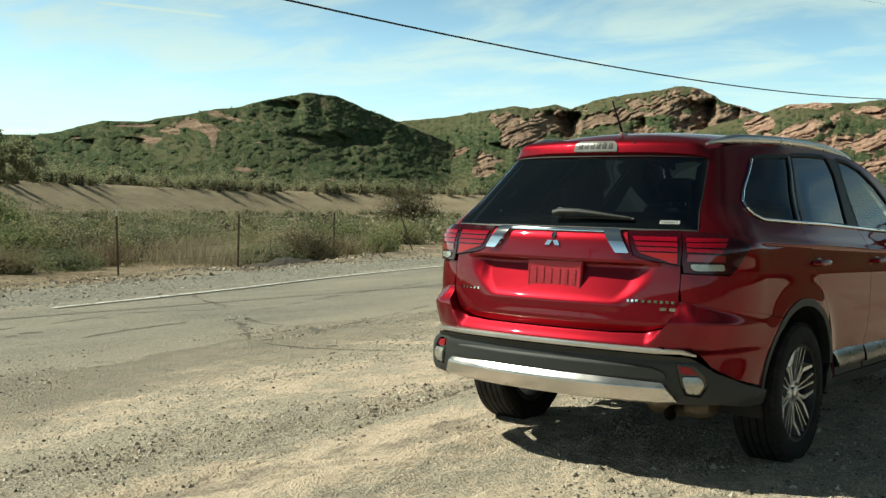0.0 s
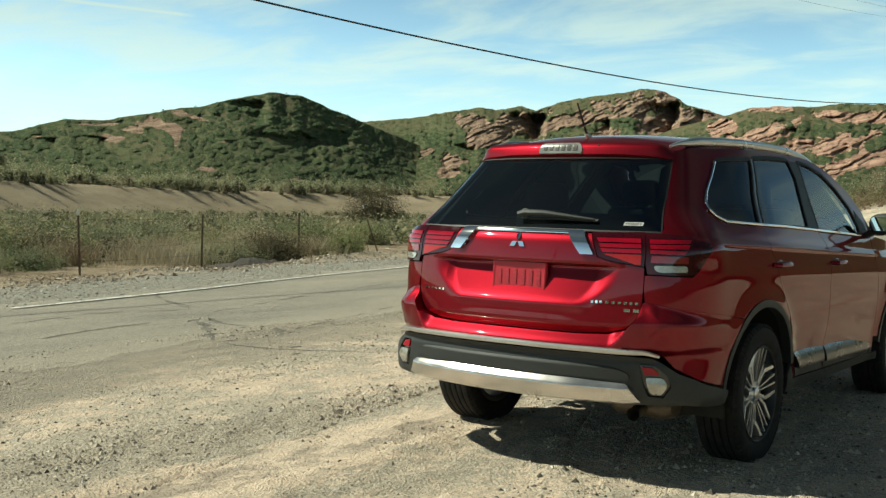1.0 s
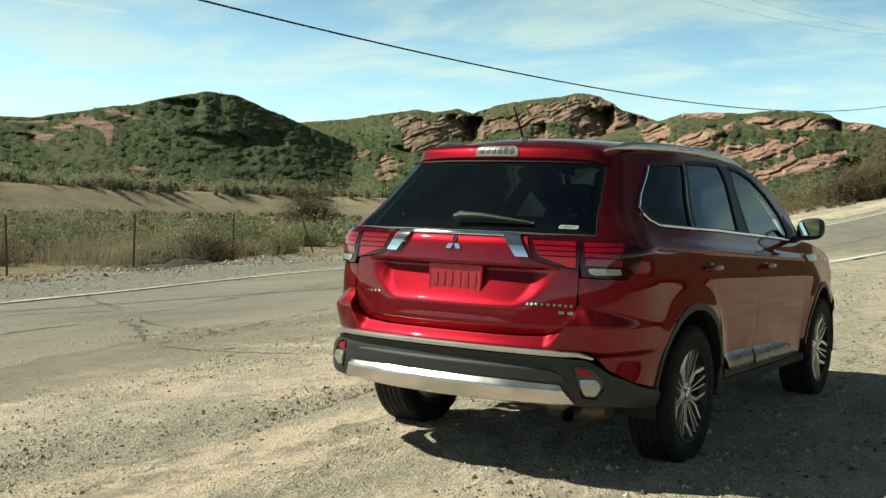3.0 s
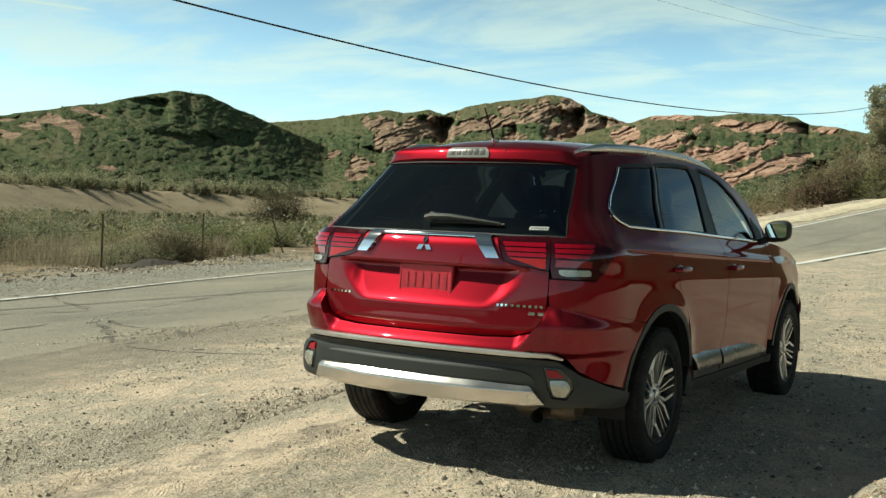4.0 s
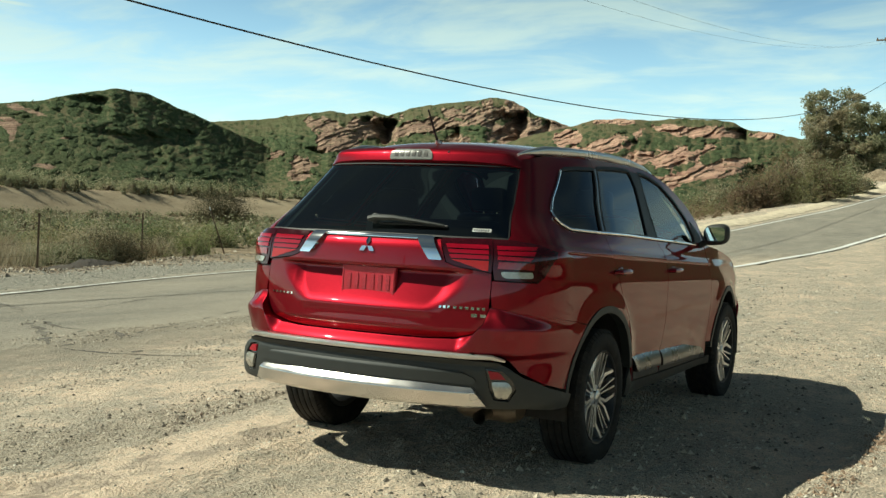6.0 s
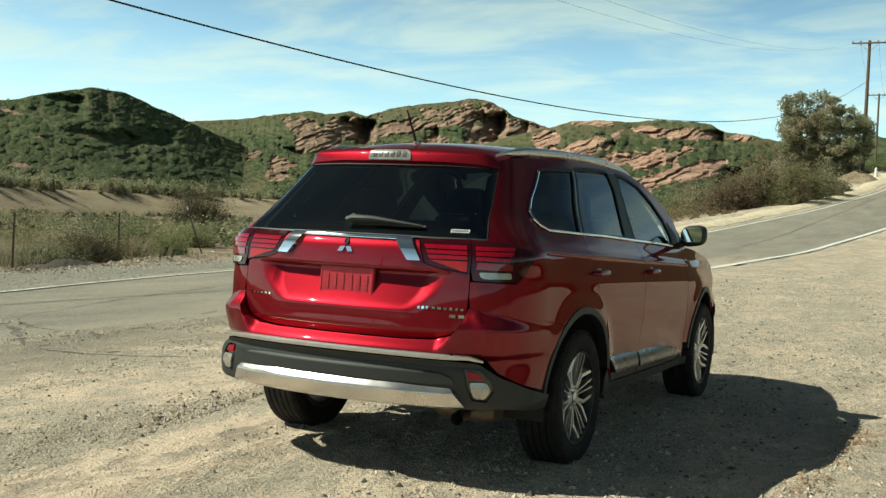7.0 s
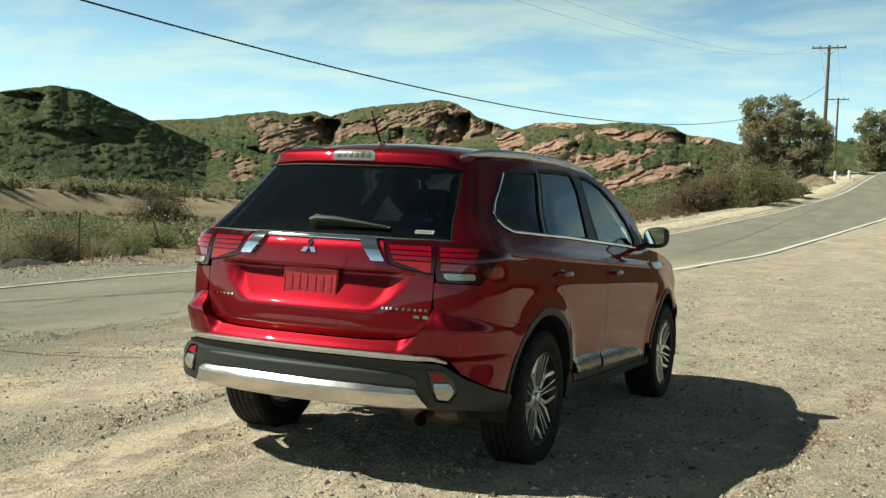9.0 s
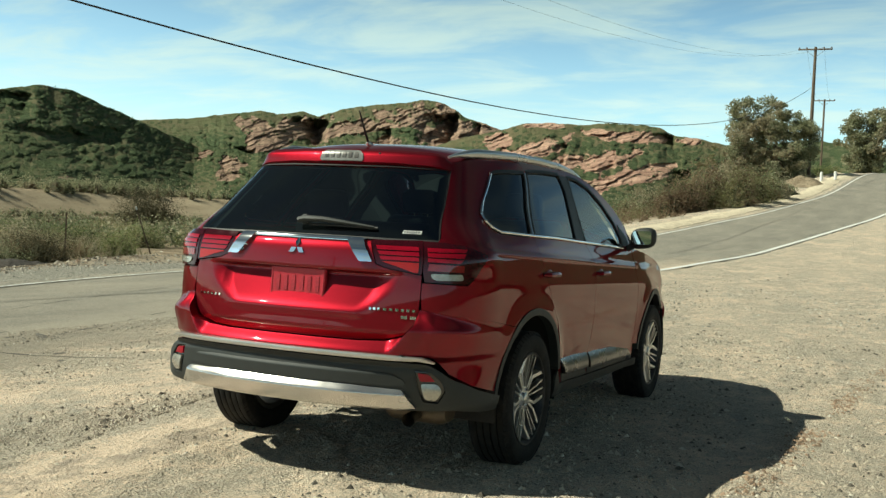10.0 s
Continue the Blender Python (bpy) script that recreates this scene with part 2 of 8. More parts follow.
def make_hill(name, bed_dark, bed_lite, soil):
    n = Nodes(name)
    p = n.pos()
    wide = n.noise(p, 0.022, 6.0, 0.6)
    spots = n.noise(p, 0.9, 6.0, 0.8)
    ground = n.mix(n.band(spots, 0.36, 0.64), tuple(0.62 * c for c in soil), soil)
    grass = n.mix(n.band(n.noise(p, 0.3, 6.0, 0.75), 0.36, 0.62), (0.056, 0.078, 0.034), (0.130, 0.155, 0.075))
    ground = n.mix(n.band(n.noise(p, 0.05, 6.0, 0.75), 0.34, 0.60, 0.95, 0.35), ground, grass)
    bush = n.mix(n.band(n.noise(p, 0.55, 6.0, 0.8), 0.34, 0.64), (0.032, 0.048, 0.026), (0.105, 0.135, 0.064))
    bush = n.mix(n.band(wide, 0.48, 0.66, 0.0, 0.35), bush, n.mix(n.band(spots, 0.4, 0.6), (0.050, 0.054, 0.025), (0.15, 0.148, 0.072)))
    green = n.mix(n.band(n.math("ADD", n.attr("leafy"), n.math("MULTIPLY", n.math("SUBTRACT", spots, 0.5), 0.6)), 0.02, 0.28), ground, bush)
    g = n.add("ShaderNodeSeparateXYZ", {"Vector": p})
    beds = n.math("SUBTRACT", n.math("MULTIPLY", g.outputs["Z"], 0.75), n.math("MULTIPLY", g.outputs["X"], 0.27))
    bedv = n.add("ShaderNodeCombineXYZ", {"X": n.math("MULTIPLY", g.outputs["X"], 0.05), "Y": n.math("MULTIPLY", g.outputs["Y"], 0.03), "Z": beds}).outputs[0]
    strata = n.noise(bedv, 0.62, 10.0, 0.80, 0.35)
    rock = n.mix(n.band(strata, 0.38, 0.60), bed_dark, bed_lite)
    rock = n.mix(n.band(n.noise(p, 0.35, 6.0, 0.8), 0.50, 0.62), rock, n.mix(n.band(strata, 0.4, 0.6), tuple(1.2 * c for c in bed_dark), tuple(1.08 * c for c in bed_lite)))
    # brush rooted on the ledges
    rock = n.mix(n.band(n.noise(p, 0.32, 6.0, 0.8), 0.545, 0.60, 0.0, 0.9), rock, bush)
    col = n.mix(n.band(n.attr("rock"), 0.35, 0.65), green, rock)
    n.set(color=col, rough=0.95, spec=0.1)
    n.bump(n.math("ADD", n.math("MULTIPLY", n.noise(p, 1.3, 7.0, 0.85), 1.0), n.math("MULTIPLY", strata, 0.7)), 0.9, 0.7)
    return n.mat


def make_leaves(name, dark, lite, dry, amount_dry=0.25, clump=0.35):
    n = Nodes(name)
    p = n.pos()
    per = n.island()
    tone = n.math("ADD", n.math("MULTIPLY", n.noise(p, clump, 4.0), 0.78), n.math("MULTIPLY", per, 0.22))
    col = n.mix(n.band(tone, 0.3, 0.7), dark, lite)
    col = n.mix(n.band(n.math("ADD", n.noise(p, clump * 0.6, 2.0), n.math("MULTIPLY", per, 0.25)), 0.66 - 0.3 * amount_dry, 0.80 - 0.3 * amount_dry), col, dry)
    n.set(color=col, rough=0.7, spec=0.2)
    # thin leaves let some sun through
    tr = n.add("ShaderNodeBsdfTranslucent", {"Color": col})
    ms = n.add("ShaderNodeMixShader", {0: 0.40})
    n.t.links.new(n.b.outputs[0], ms.inputs[1])
    n.t.links.new(tr.outputs[0], ms.inputs[2])
    n.t.links.new(ms.outputs[0], n.t.nodes["Material Output"].inputs["Surface"])
    return n.mat


def make_stones():
    n = Nodes("loose_stones")
    per = n.island()
    p = n.pos()
    col = n.mix(per, (0.17, 0.148, 0.12), (0.62, 0.54, 0.43))
    col = n.mix(n.band(n.noise(p, 90.0, 4.0), 0.4, 0.7, 0.0, 0.5), col, (0.33, 0.28, 0.21))
    col = n.mix(n.band(per, 0.93, 0.95), col, (0.66, 0.61, 0.52))
    col = n.mix(n.band(per, 0.20, 0.18), col, (0.105, 0.092, 0.075))
    n.set(color=col, rough=0.9, spec=0.2)
    n.bump(n.noise(p, 160.0, 4.0), 0.5, 0.004)
    return n.mat


def make_grey_stones():
    n = Nodes("crushed_grey_rock")
    per = n.island()
    p = n.pos()
    col = n.mix(per, (0.10, 0.098, 0.086), (0.45, 0.425, 0.365))
    col = n.mix(n.band(per, 0.93, 0.95), col, (0.66, 0.63, 0.56))
    n.set(color=col, rough=0.9, spec=0.2)
    n.bump(n.noise(p, 120.0, 4.0), 0.5, 0.004)
    return n.mat


def make_concrete():
    n = Nodes("tan_canal_concrete")
    p = n.pos()
    wide = n.noise(n.pos(1.0, (0.3, 0.3, 1.4)), 0.8, 6.0, 0.6)
    col = n.mix(n.band(wide, 0.3, 0.7), (0.28, 0.222, 0.150), (0.40, 0.325, 0.225))
    col = n.mix(n.band(n.noise(p, 2.6, 5.0, 0.7), 0.55, 0.8), col, (0.17, 0.125, 0.085))
    n.set(color=col, rough=0.92, spec=0.15)
    n.bump(n.noise(p, 4.0, 5.0), 0.3, 0.03)
    return n.mat


def make_bark(name, a, b):
    n = Nodes(name)
    p = n.obj(1.0, (1, 1, 0.18))
    f = n.noise(p, 30.0, 6.0, 0.7)
    n.set(color=n.mix(n.band(f, 0.3, 0.7), a, b), rough=0.95, spec=0.1)
    n.bump(f, 0.7, 0.02)
    return n.mat


GROUND, ASPHALT, PAINT, HILL, STONES, CONCRETE = make_ground(), make_asphalt(), make_line_paint(0.42, 0.54), make_hill("pink_rock_hillside", (0.30, 0.165, 0.125), (0.66, 0.43, 0.32), (0.27, 0.20, 0.125)), make_stones(), make_concrete()
GREYSTONES = make_grey_stones()
FRESH_PAINT = make_line_paint(0.28, 0.44)
BROWN_HILL = make_hill("brown_rock_hillside", (0.16, 0.10, 0.078), (0.46, 0.32, 0.235), (0.23, 0.185, 0.115))
FAR_HILL = make_hill("distant_hillside", (0.17, 0.115, 0.088), (0.4, 0.33, 0.255), (0.20, 0.18, 0.115))
BUSH = make_leaves("grey_green_scrub", (0.080, 0.098, 0.052), (0.30, 0.325, 0.185), (0.42, 0.37, 0.25), 0.18)
BERM = make_leaves("silver_green_bushes", (0.14, 0.152, 0.080), (0.43, 0.43, 0.26), (0.46, 0.40, 0.27), 0.10)
GREEN = make_leaves("fresh_green_weeds", (0.085, 0.122, 0.046), (0.27, 0.31, 0.125), (0.38, 0.33, 0.19), 0.2)
STRAW = make_leaves("dry_grass", (0.26, 0.22, 0.145), (0.50, 0.44, 0.32), (0.17, 0.165, 0.09), 0.15, 0.5)
HILLSCRUB = make_leaves("dark_chaparral", (0.045, 0.066, 0.036), (0.13, 0.165, 0.082), (0.18, 0.175, 0.10), 0.1, 0.03)
TREELEAF = make_leaves("olive_tree_leaves", (0.17, 0.185, 0.105), (0.40, 0.40, 0.25), (0.40, 0.35, 0.24), 0.10, 0.5)
BROWNBUSH = make_leaves("brown_twiggy_scrub", (0.18, 0.125, 0.085), (0.36, 0.26, 0.18), (0.22, 0.22, 0.11), 0.20, 0.3)
DARKBUSH = make_leaves("dark_brush", (0.048, 0.046, 0.026), (0.155, 0.14, 0.08), (0.19, 0.15, 0.09), 0.2, 0.8)
# dark colour of the filler domes: the shade within bushes, painted
CORE_SHADE = make_leaves("bush_core_shade", (0.085, 0.085, 0.050), (0.22, 0.205, 0.125), (0.20, 0.155, 0.10), 0.25, 2.5)
BARK = make_bark("grey_brown_bark", (0.09, 0.07, 0.05), (0.22, 0.18, 0.14))
POLEWOOD = make_bark("weathered_pole_wood", (0.10, 0.075, 0.055), (0.22, 0.17, 0.13))
CABLE = plain("black_cable", (0.012, 0.012, 0.013), 0.6, bump=0)
STEEL = plain("rusted_post_steel", (0.15, 0.11, 0.08), 0.85, 0.1, 40, 0.4)
WHITEPOST = plain("white_marker_paint", (0.75, 0.75, 0.72), 0.6)
INSUL = plain("brown_porcelain", (0.12, 0.07, 0.05), 0.3)

# ---- building blocks ----
def smooth(v, lo, hi):
    v = np.clip((np.asarray(v, float) - lo) / (hi - lo), 0, 1)
    return v * v * (3 - 2 * v)


def lattice(ix, iy, seed):
    h = (ix.astype(np.int64) * 374761393 + iy.astype(np.int64) * 668265263 + seed * 974711) & 0x7FFFFFFF
    h = ((h ^ (h >> 13)) * 1274126177) & 0x7FFFFFFF
    return ((h ^ (h >> 16)) & 0xFFFF) / 65535.0


def fnoise(x, y, scale, octaves=4, seed=1, gain=0.5):
    """Soft value noise in 0..1 on arrays."""
    x, y = np.asarray(x, float) * scale, np.asarray(y, float) * scale
    total, amp, norm = 0.0, 1.0, 0.0
    for o in range(octaves):
        fx, fy = np.floor(x), np.floor(y)
        u, v = x - fx, y - fy
        u, v = u * u * (3 - 2 * u), v * v * (3 - 2 * v)
        a, b = lattice(fx, fy, seed + o), lattice(fx + 1, fy, seed + o)
        c, d = lattice(fx, fy + 1, seed + o), lattice(fx + 1, fy + 1, seed + o)
        total = total + amp * ((a * (1 - u) + b * u) * (1 - v) + (c * (1 - u) + d * u) * v)
        norm += amp
        amp *= gain
        x, y = x * 2.03 + 17.1, y * 2.03 + 5.7
    return total / norm


def mesh_of(name, verts, faces, mats, shade=True):
    """A mesh from an array of vertices and an array of triangles or quads."""
    verts, faces = np.asarray(verts, np.float32), np.asarray(faces, np.int32)
    me = bpy.data.meshes.new(name)
    me.vertices.add(len(verts))
    me.vertices.foreach_set("co", verts.ravel())
    k = faces.shape[1]
    me.loops.add(faces.size)
    me.loops.foreach_set("vertex_index", faces.ravel())
    me.polygons.add(len(faces))
    me.polygons.foreach_set("loop_start", np.arange(0, faces.size, k, dtype=np.int32))
    me.polygons.foreach_set("use_smooth", np.full(len(faces), shade))
    for m in mats if isinstance(mats, (list, tuple)) else [mats]:
        me.materials.append(m)
    me.update(calc_edges=True)
    return me


def sheet_faces(rows, cols):
    i = np.arange(rows - 1)[:, None] * cols + np.arange(cols - 1)[None, :]
    i = i.ravel()
    return np.stack([i, i + 1, i + cols + 1, i + cols], 1)


def add_mask(me, name, values):
    a = me.attributes.new(name, "FLOAT", "POINT")
    a.data.foreach_set("value", np.asarray(values, np.float32).ravel())


def part(name, bm, material, parent=None, label="", bevel=0.0, shade=True):
    """Links a bmesh as one mesh object, under a thing or a part."""
    me = bpy.data.meshes.new(name)
    if bevel:
        bmesh.ops.bevel(bm, geom=[e for e in bm.edges if e.is_manifold and e.calc_face_angle(0) > 0.6], offset=bevel, segments=2, affect="EDGES", profile=0.5)
    bm.normal_update()
    bm.to_mesh(me)
    bm.free()
    me.materials.append(material)
    if shade:
        me.polygons.foreach_set("use_smooth", np.full(len(me.polygons), True))
        me.set_sharp_from_angle(angle=radians(38))
    ob = new(name, me)
    ob.parent = parent
    if label:
        tagged(ob, label)
    return ob


def holder(name, label, category, at=None, group="", kind=""):
    e = new(name)
    e.empty_display_size = 0.2
    if at is not None:
        e.matrix_world = at
    return tagged(e, label, category, group, kind)


def box_bm(size, at=(0, 0, 0), turn=None, bm=None):
    bm = bm or bmesh.new()
    m = Matrix.Translation(at) @ (turn or Matrix()) @ Matrix.Diagonal((*size, 1))
    bmesh.ops.create_cube(bm, size=1.0, matrix=m)
    return bm


def tube_bm(path, radii, sides=8, bm=None, caps=True):
    """A tube along a polyline, with a radius for each point."""
    bm = bm or bmesh.new()
    path = [Vector(p) for p in path]
    rings = []
    for i, p in enumerate(path):
        d = (path[min(i + 1, len(path) - 1)] - path[max(i - 1, 0)]).normalized()
        side = d.cross(Vector((0, 0, 1)) if abs(d.z) < 0.95 else Vector((1, 0, 0))).normalized()
        other = side.cross(d)
        r = radii[i] if isinstance(radii, (list, tuple)) else radii
        rings.append([bm.verts.new(p + (side * math.cos(a) + other * math.sin(a)) * r) for a in (2 * math.pi * k / sides for k in range(sides))])
    for a, b in zip(rings, rings[1:]):
        for k in range(sides):
            bm.faces.new((a[k], a[(k + 1) % sides], b[(k + 1) % sides], b[k]))
    if caps:
        bm.faces.new(rings[0][::-1])
        bm.faces.new(rings[-1])
    return bm


# ---- the lie of the land ----
FAR_EDGE = np.array([(14, -70), (5, -44), (-1, -26), (-5, -12), (-6.9, -5), (-8.1, 0.5), (-9.0, 4.3), (-9.66, 6.74), (-10.75, 12.06), (-11.3, 20), (-11.0, 30), (-10.2, 38),
                     (-9.6, 45.2), (-8.4, 54), (-6.9, 64), (-5.05, 79.4), (-3.3, 106.6), (1, 128), (10, 152), (26, 182)], float)


def curve_points(knots, count):
    """A smooth curve through the knots, evenly stepped."""
    t = np.r_[0, np.cumsum(np.hypot(*np.diff(knots, axis=0).T))]
    m = np.gradient(knots, t, axis=0)
    s = np.linspace(0, t[-1], count)
    k = np.clip(np.searchsorted(t, s, "right") - 1, 0, len(t) - 2)
    h = (t[k + 1] - t[k])[:, None]
    u = ((s - t[k])[:, None]) / h
    p = (2 * u**3 - 3 * u**2 + 1) * knots[k] + (u**3 - 2 * u**2 + u) * h * m[k] + (-2 * u**3 + 3 * u**2) * knots[k + 1] + (u**3 - u**2) * h * m[k + 1]
    return p, s


ROAD_LINE, ROAD_RUN = curve_points(FAR_EDGE, 900)
TRACK_EDGE = [(3.3, 11.0), (2.75, 8.0), (2.43, 5.89), (2.22, 3.84), (2.21, 2.76), (2.11, 1.52), (2.03, 0.44), (1.9, -1.2)]
RISE_Y = [-80, 22, 27, 37, 46, 61, 79, 94, 106, 120, 150, 220, 400]
RISE_Z = [0, 0.02, 0.08, 0.47, 1.06, 2.45, 4.40, 6.26, 7.78, 8.65, 9.0, 9.2, 10]


def road_x(y):
    return np.interp(y, ROAD_LINE[:, 1], ROAD_LINE[:, 0])


def rise(y):
    return (np.interp(y - 2, RISE_Y, RISE_Z) + np.interp(y, RISE_Y, RISE_Z) + np.interp(y + 2, RISE_Y, RISE_Z)) / 3


def land(x, y):
    """Height of the ground."""
    x, y = np.asarray(x, float), np.asarray(y, float)
    off = road_x(y) - x                     # metres beyond the far edge of the road
    up_hill = rise(y)
    keep = 1 - smooth(off, 2.5, 24)
    low = -0.30 + 0.35 * (fnoise(x, y, 0.05, 3, 5) - 0.5)
    z = up_hill * keep + low * smooth(off, 0.8, 7)
    rough = (smooth(off, 0.3, 3) + smooth(-off, 6.2, 8.0))
    z = z + rough * (0.05 * (fnoise(x, y, 0.9, 4, 9) - 0.5) + 0.035 * (fnoise(x, y, 4.5, 3, 12) - 0.5)) * smooth(np.hypot(x - 0.3, y - 1.3), 0.0, 0.1)
    # a low ridge of graded gravel between the shoulder and the field, broken in places
    z = z + 0.16 * np.exp(-((off - 2.6 - 0.5 * fnoise(x, y, 0.3, 2, 4)) / 0.45) ** 2) * smooth(fnoise(x, y, 0.25, 2, 31), 0.35, 0.6)
    # ruts pressed into the dirt turnout
    turnout = smooth(-off, 6.6, 8.0)
    track = x - np.interp(y, [q[1] for q in reversed(TRACK_EDGE)], [q[0] for q in reversed(TRACK_EDGE)])
    z = z + turnout * (0.030 * np.exp(-((track / 0.10) ** 2)) - 0.022 * np.exp(-(((track + 0.26) / 0.16) ** 2))) * smooth(fnoise(x, y, 0.9, 3, 27), 0.25, 0.55)
    return z


def nonuniform(centre, near, far, count):
    b = math.asinh(far / near)
    return centre + near * np.sinh(np.linspace(-1, 1, count) * b)


gx, gy = nonuniform(0.5, 3.0, 2600, 360), nonuniform(0.5, 3.0, 2600, 360)
GX, GY = np.meshgrid(gx, gy)
off = road_x(GY) - GX
GZ = land(GX, GY)
in_road = (off < -0.25) & (off > -6.95)
GZ = np.where(in_road, GZ - 0.05, GZ)
ground_mesh = mesh_of("ground", np.stack([GX, GY, GZ], -1).reshape(-1, 3), sheet_faces(360, 360), GROUND)
add_mask(ground_mesh, "earth", np.clip(smooth(off + 1.2 * (fnoise(GX, GY, 0.7, 3, 19) - 0.5), 1.7, 2.9) * (1 - smooth(GY, 24, 32) * (1 - smooth(off, 3, 8))) + smooth(-off, 26, 45), 0, 1))
add_mask(ground_mesh, "shoulder", smooth(off, -0.5, 0.1) * (1 - smooth(off + 1.2 * (fnoise(GX, GY, 0.7, 3, 19) - 0.5), 1.7, 2.7)) * (1 - smooth(GY, 20, 30)))
ground = tagged(new("ground", ground_mesh), "dusty tan dirt and gravel turnout beside the road", "ground", kind="structure")


def road_strip(lo, hi, across, lift, start=0, stop=900, ragged=0.0, seed=3):
    """A strip that follows the road between two offsets from its far edge."""
    p = ROAD_LINE[start:stop]
    d = np.gradient(p, axis=0)
    d /= np.hypot(d[:, 0], d[:, 1])[:, None]
    nrm = np.stack([d[:, 1], -d[:, 0]], 1)
    u = np.linspace(0, 1, across)
    run = ROAD_RUN[start:stop]
    jag_a = ragged * (fnoise(run, run * 0 + seed, 0.9, 5, seed) - 0.5) * 2
    jag_b = ragged * (fnoise(run, run * 0 + seed + 9, 0.6, 5, seed + 7) - 0.5) * 2.6
    w = (lo + jag_a)[:, None] * (1 - u) + (hi + jag_b)[:, None] * u
    x = p[:, :1] + nrm[:, :1] * w
    y = p[:, 1:] + nrm[:, 1:] * w
    z = rise(y) + lift
    return np.stack([x, y, z], -1), w, np.broadcast_to(run[:, None], w.shape)


P, w, run = road_strip(-0.25, 7.1, 60, 0.012, ragged=0.22)
dip = 0.012 * (fnoise(P[..., 0], P[..., 1], 0.45, 3, 8) - 0.5)
edge_drop = -0.05 * (1 - smooth(np.minimum(np.arange(60), 59 - np.arange(60)), 0, 2))[None, :]
P[..., 2] += dip + edge_drop
me = mesh_of("road", P.reshape(-1, 3), sheet_faces(P.shape[0], 60)[:, ::-1], ASPHALT)
uv = me.uv_layers.new(name="lanes")
loops = np.empty(len(me.loops), np.int32)
me.loops.foreach_get("vertex_index", loops)
uv.data.foreach_set("uv", np.stack([w.ravel()[loops], (run - 240 * 0 - ROAD_RUN[int(np.argmin(np.abs(ROAD_LINE[:, 1])))]).ravel()[loops]], 1).astype(np.float32).ravel())
road = tagged(new("road", me), "dusty cracked grey asphalt country road", "road", kind="structure")

for y0, y1, side, wide, mat, label in ((1.3, 26, 0.36, 0.09, PAINT, "worn white edge line beyond the far lane"), (26, 190, 0.34, 0.14, FRESH_PAINT, "white edge line beside the sandy verge")):
    first, last = int(np.argmin(np.abs(ROAD_LINE[:, 1] - y0))), int(np.argmin(np.abs(ROAD_LINE[:, 1] - y1))) + 1
    P, w, run = road_strip(side, side + wide, 4, 0.026, first, last, 0.016, 5)
    P[..., 2] += 0.012 * (fnoise(P[..., 0], P[..., 1], 0.45, 3, 8) - 0.5)
    tagged(new("road_line", mesh_of("road_line", P.reshape(-1, 3), sheet_faces(P.shape[0], 4)[:, ::-1], mat)), label, "road marking", kind="structure")
first = int(np.argmin(np.abs(ROAD_LINE[:, 1] - 15)))
P, w, run = road_strip(6.66, 6.88, 4, 0.026, first, 900, 0.012, 6)
P[..., 2] += 0.012 * (fnoise(P[..., 0], P[..., 1], 0.45, 3, 8) - 0.5)
line = tagged(new("road_line", mesh_of("road_line", P.reshape(-1, 3), sheet_faces(P.shape[0], 4)[:, ::-1], FRESH_PAINT)), "white edge line beside the gravel turnout", "road marking", kind="structure")

# pale sandy bank along the far side of the climbing road
first, last = int(np.argmin(np.abs(ROAD_LINE[:, 1] - 24))), int(np.argmin(np.abs(ROAD_LINE[:, 1] - 104)))
P, w, run = road_strip(-0.45, -2.0, 14, 0.0, first, last, 0.45, 8)
u = np.linspace(0, 1, 14)[None, :]
P[..., 2] = land(P[..., 0], P[..., 1]) + 0.02 + 0.11 * np.sin(np.pi * u) * (0.5 + fnoise(P[..., 0], P[..., 1], 0.7, 3, 6)) * smooth(run - run[:1], 0, 12)
SAND = Nodes("pale_sand")
sp = SAND.pos()
SAND.set(color=SAND.mix(SAND.band(SAND.noise(sp, 3.0, 6.0, 0.7), 0.3, 0.7), (0.48, 0.40, 0.285), (0.80, 0.70, 0.54)), rough=0.95, spec=0.1)
SAND.bump(SAND.noise(sp, 6.0, 6.0, 0.8), 0.8, 0.06)
tagged(new("sand_bank", mesh_of("sand_bank", P.reshape(-1, 3), sheet_faces(P.shape[0], 14), SAND.mat)), "pale sandy verge along the climbing road", "verge", kind="structure")


# ---- hills ----
EX, EY, EZ = 2.75, -5.28, 1.26


def cells(x, y, seed):
    """Distance to the nearest of scattered points, one in each unit square, and a random number for that point."""
    ix, iy = np.floor(x), np.floor(y)
    best, tone = np.full(x.shape, 9.0), np.zeros(x.shape)
    for dx in (-1, 0, 1):
        for dy in (-1, 0, 1):
            cx, cy = ix + dx, iy + dy
            d = np.hypot(x - cx - 0.1 - 0.8 * lattice(cx, cy, seed), y - cy - 0.1 - 0.8 * lattice(cx, cy, seed + 1))
            nearer = d < best
            best, tone = np.where(nearer, d, best), np.where(nearer, lattice(cx, cy, seed + 2), tone)
    return best, tone


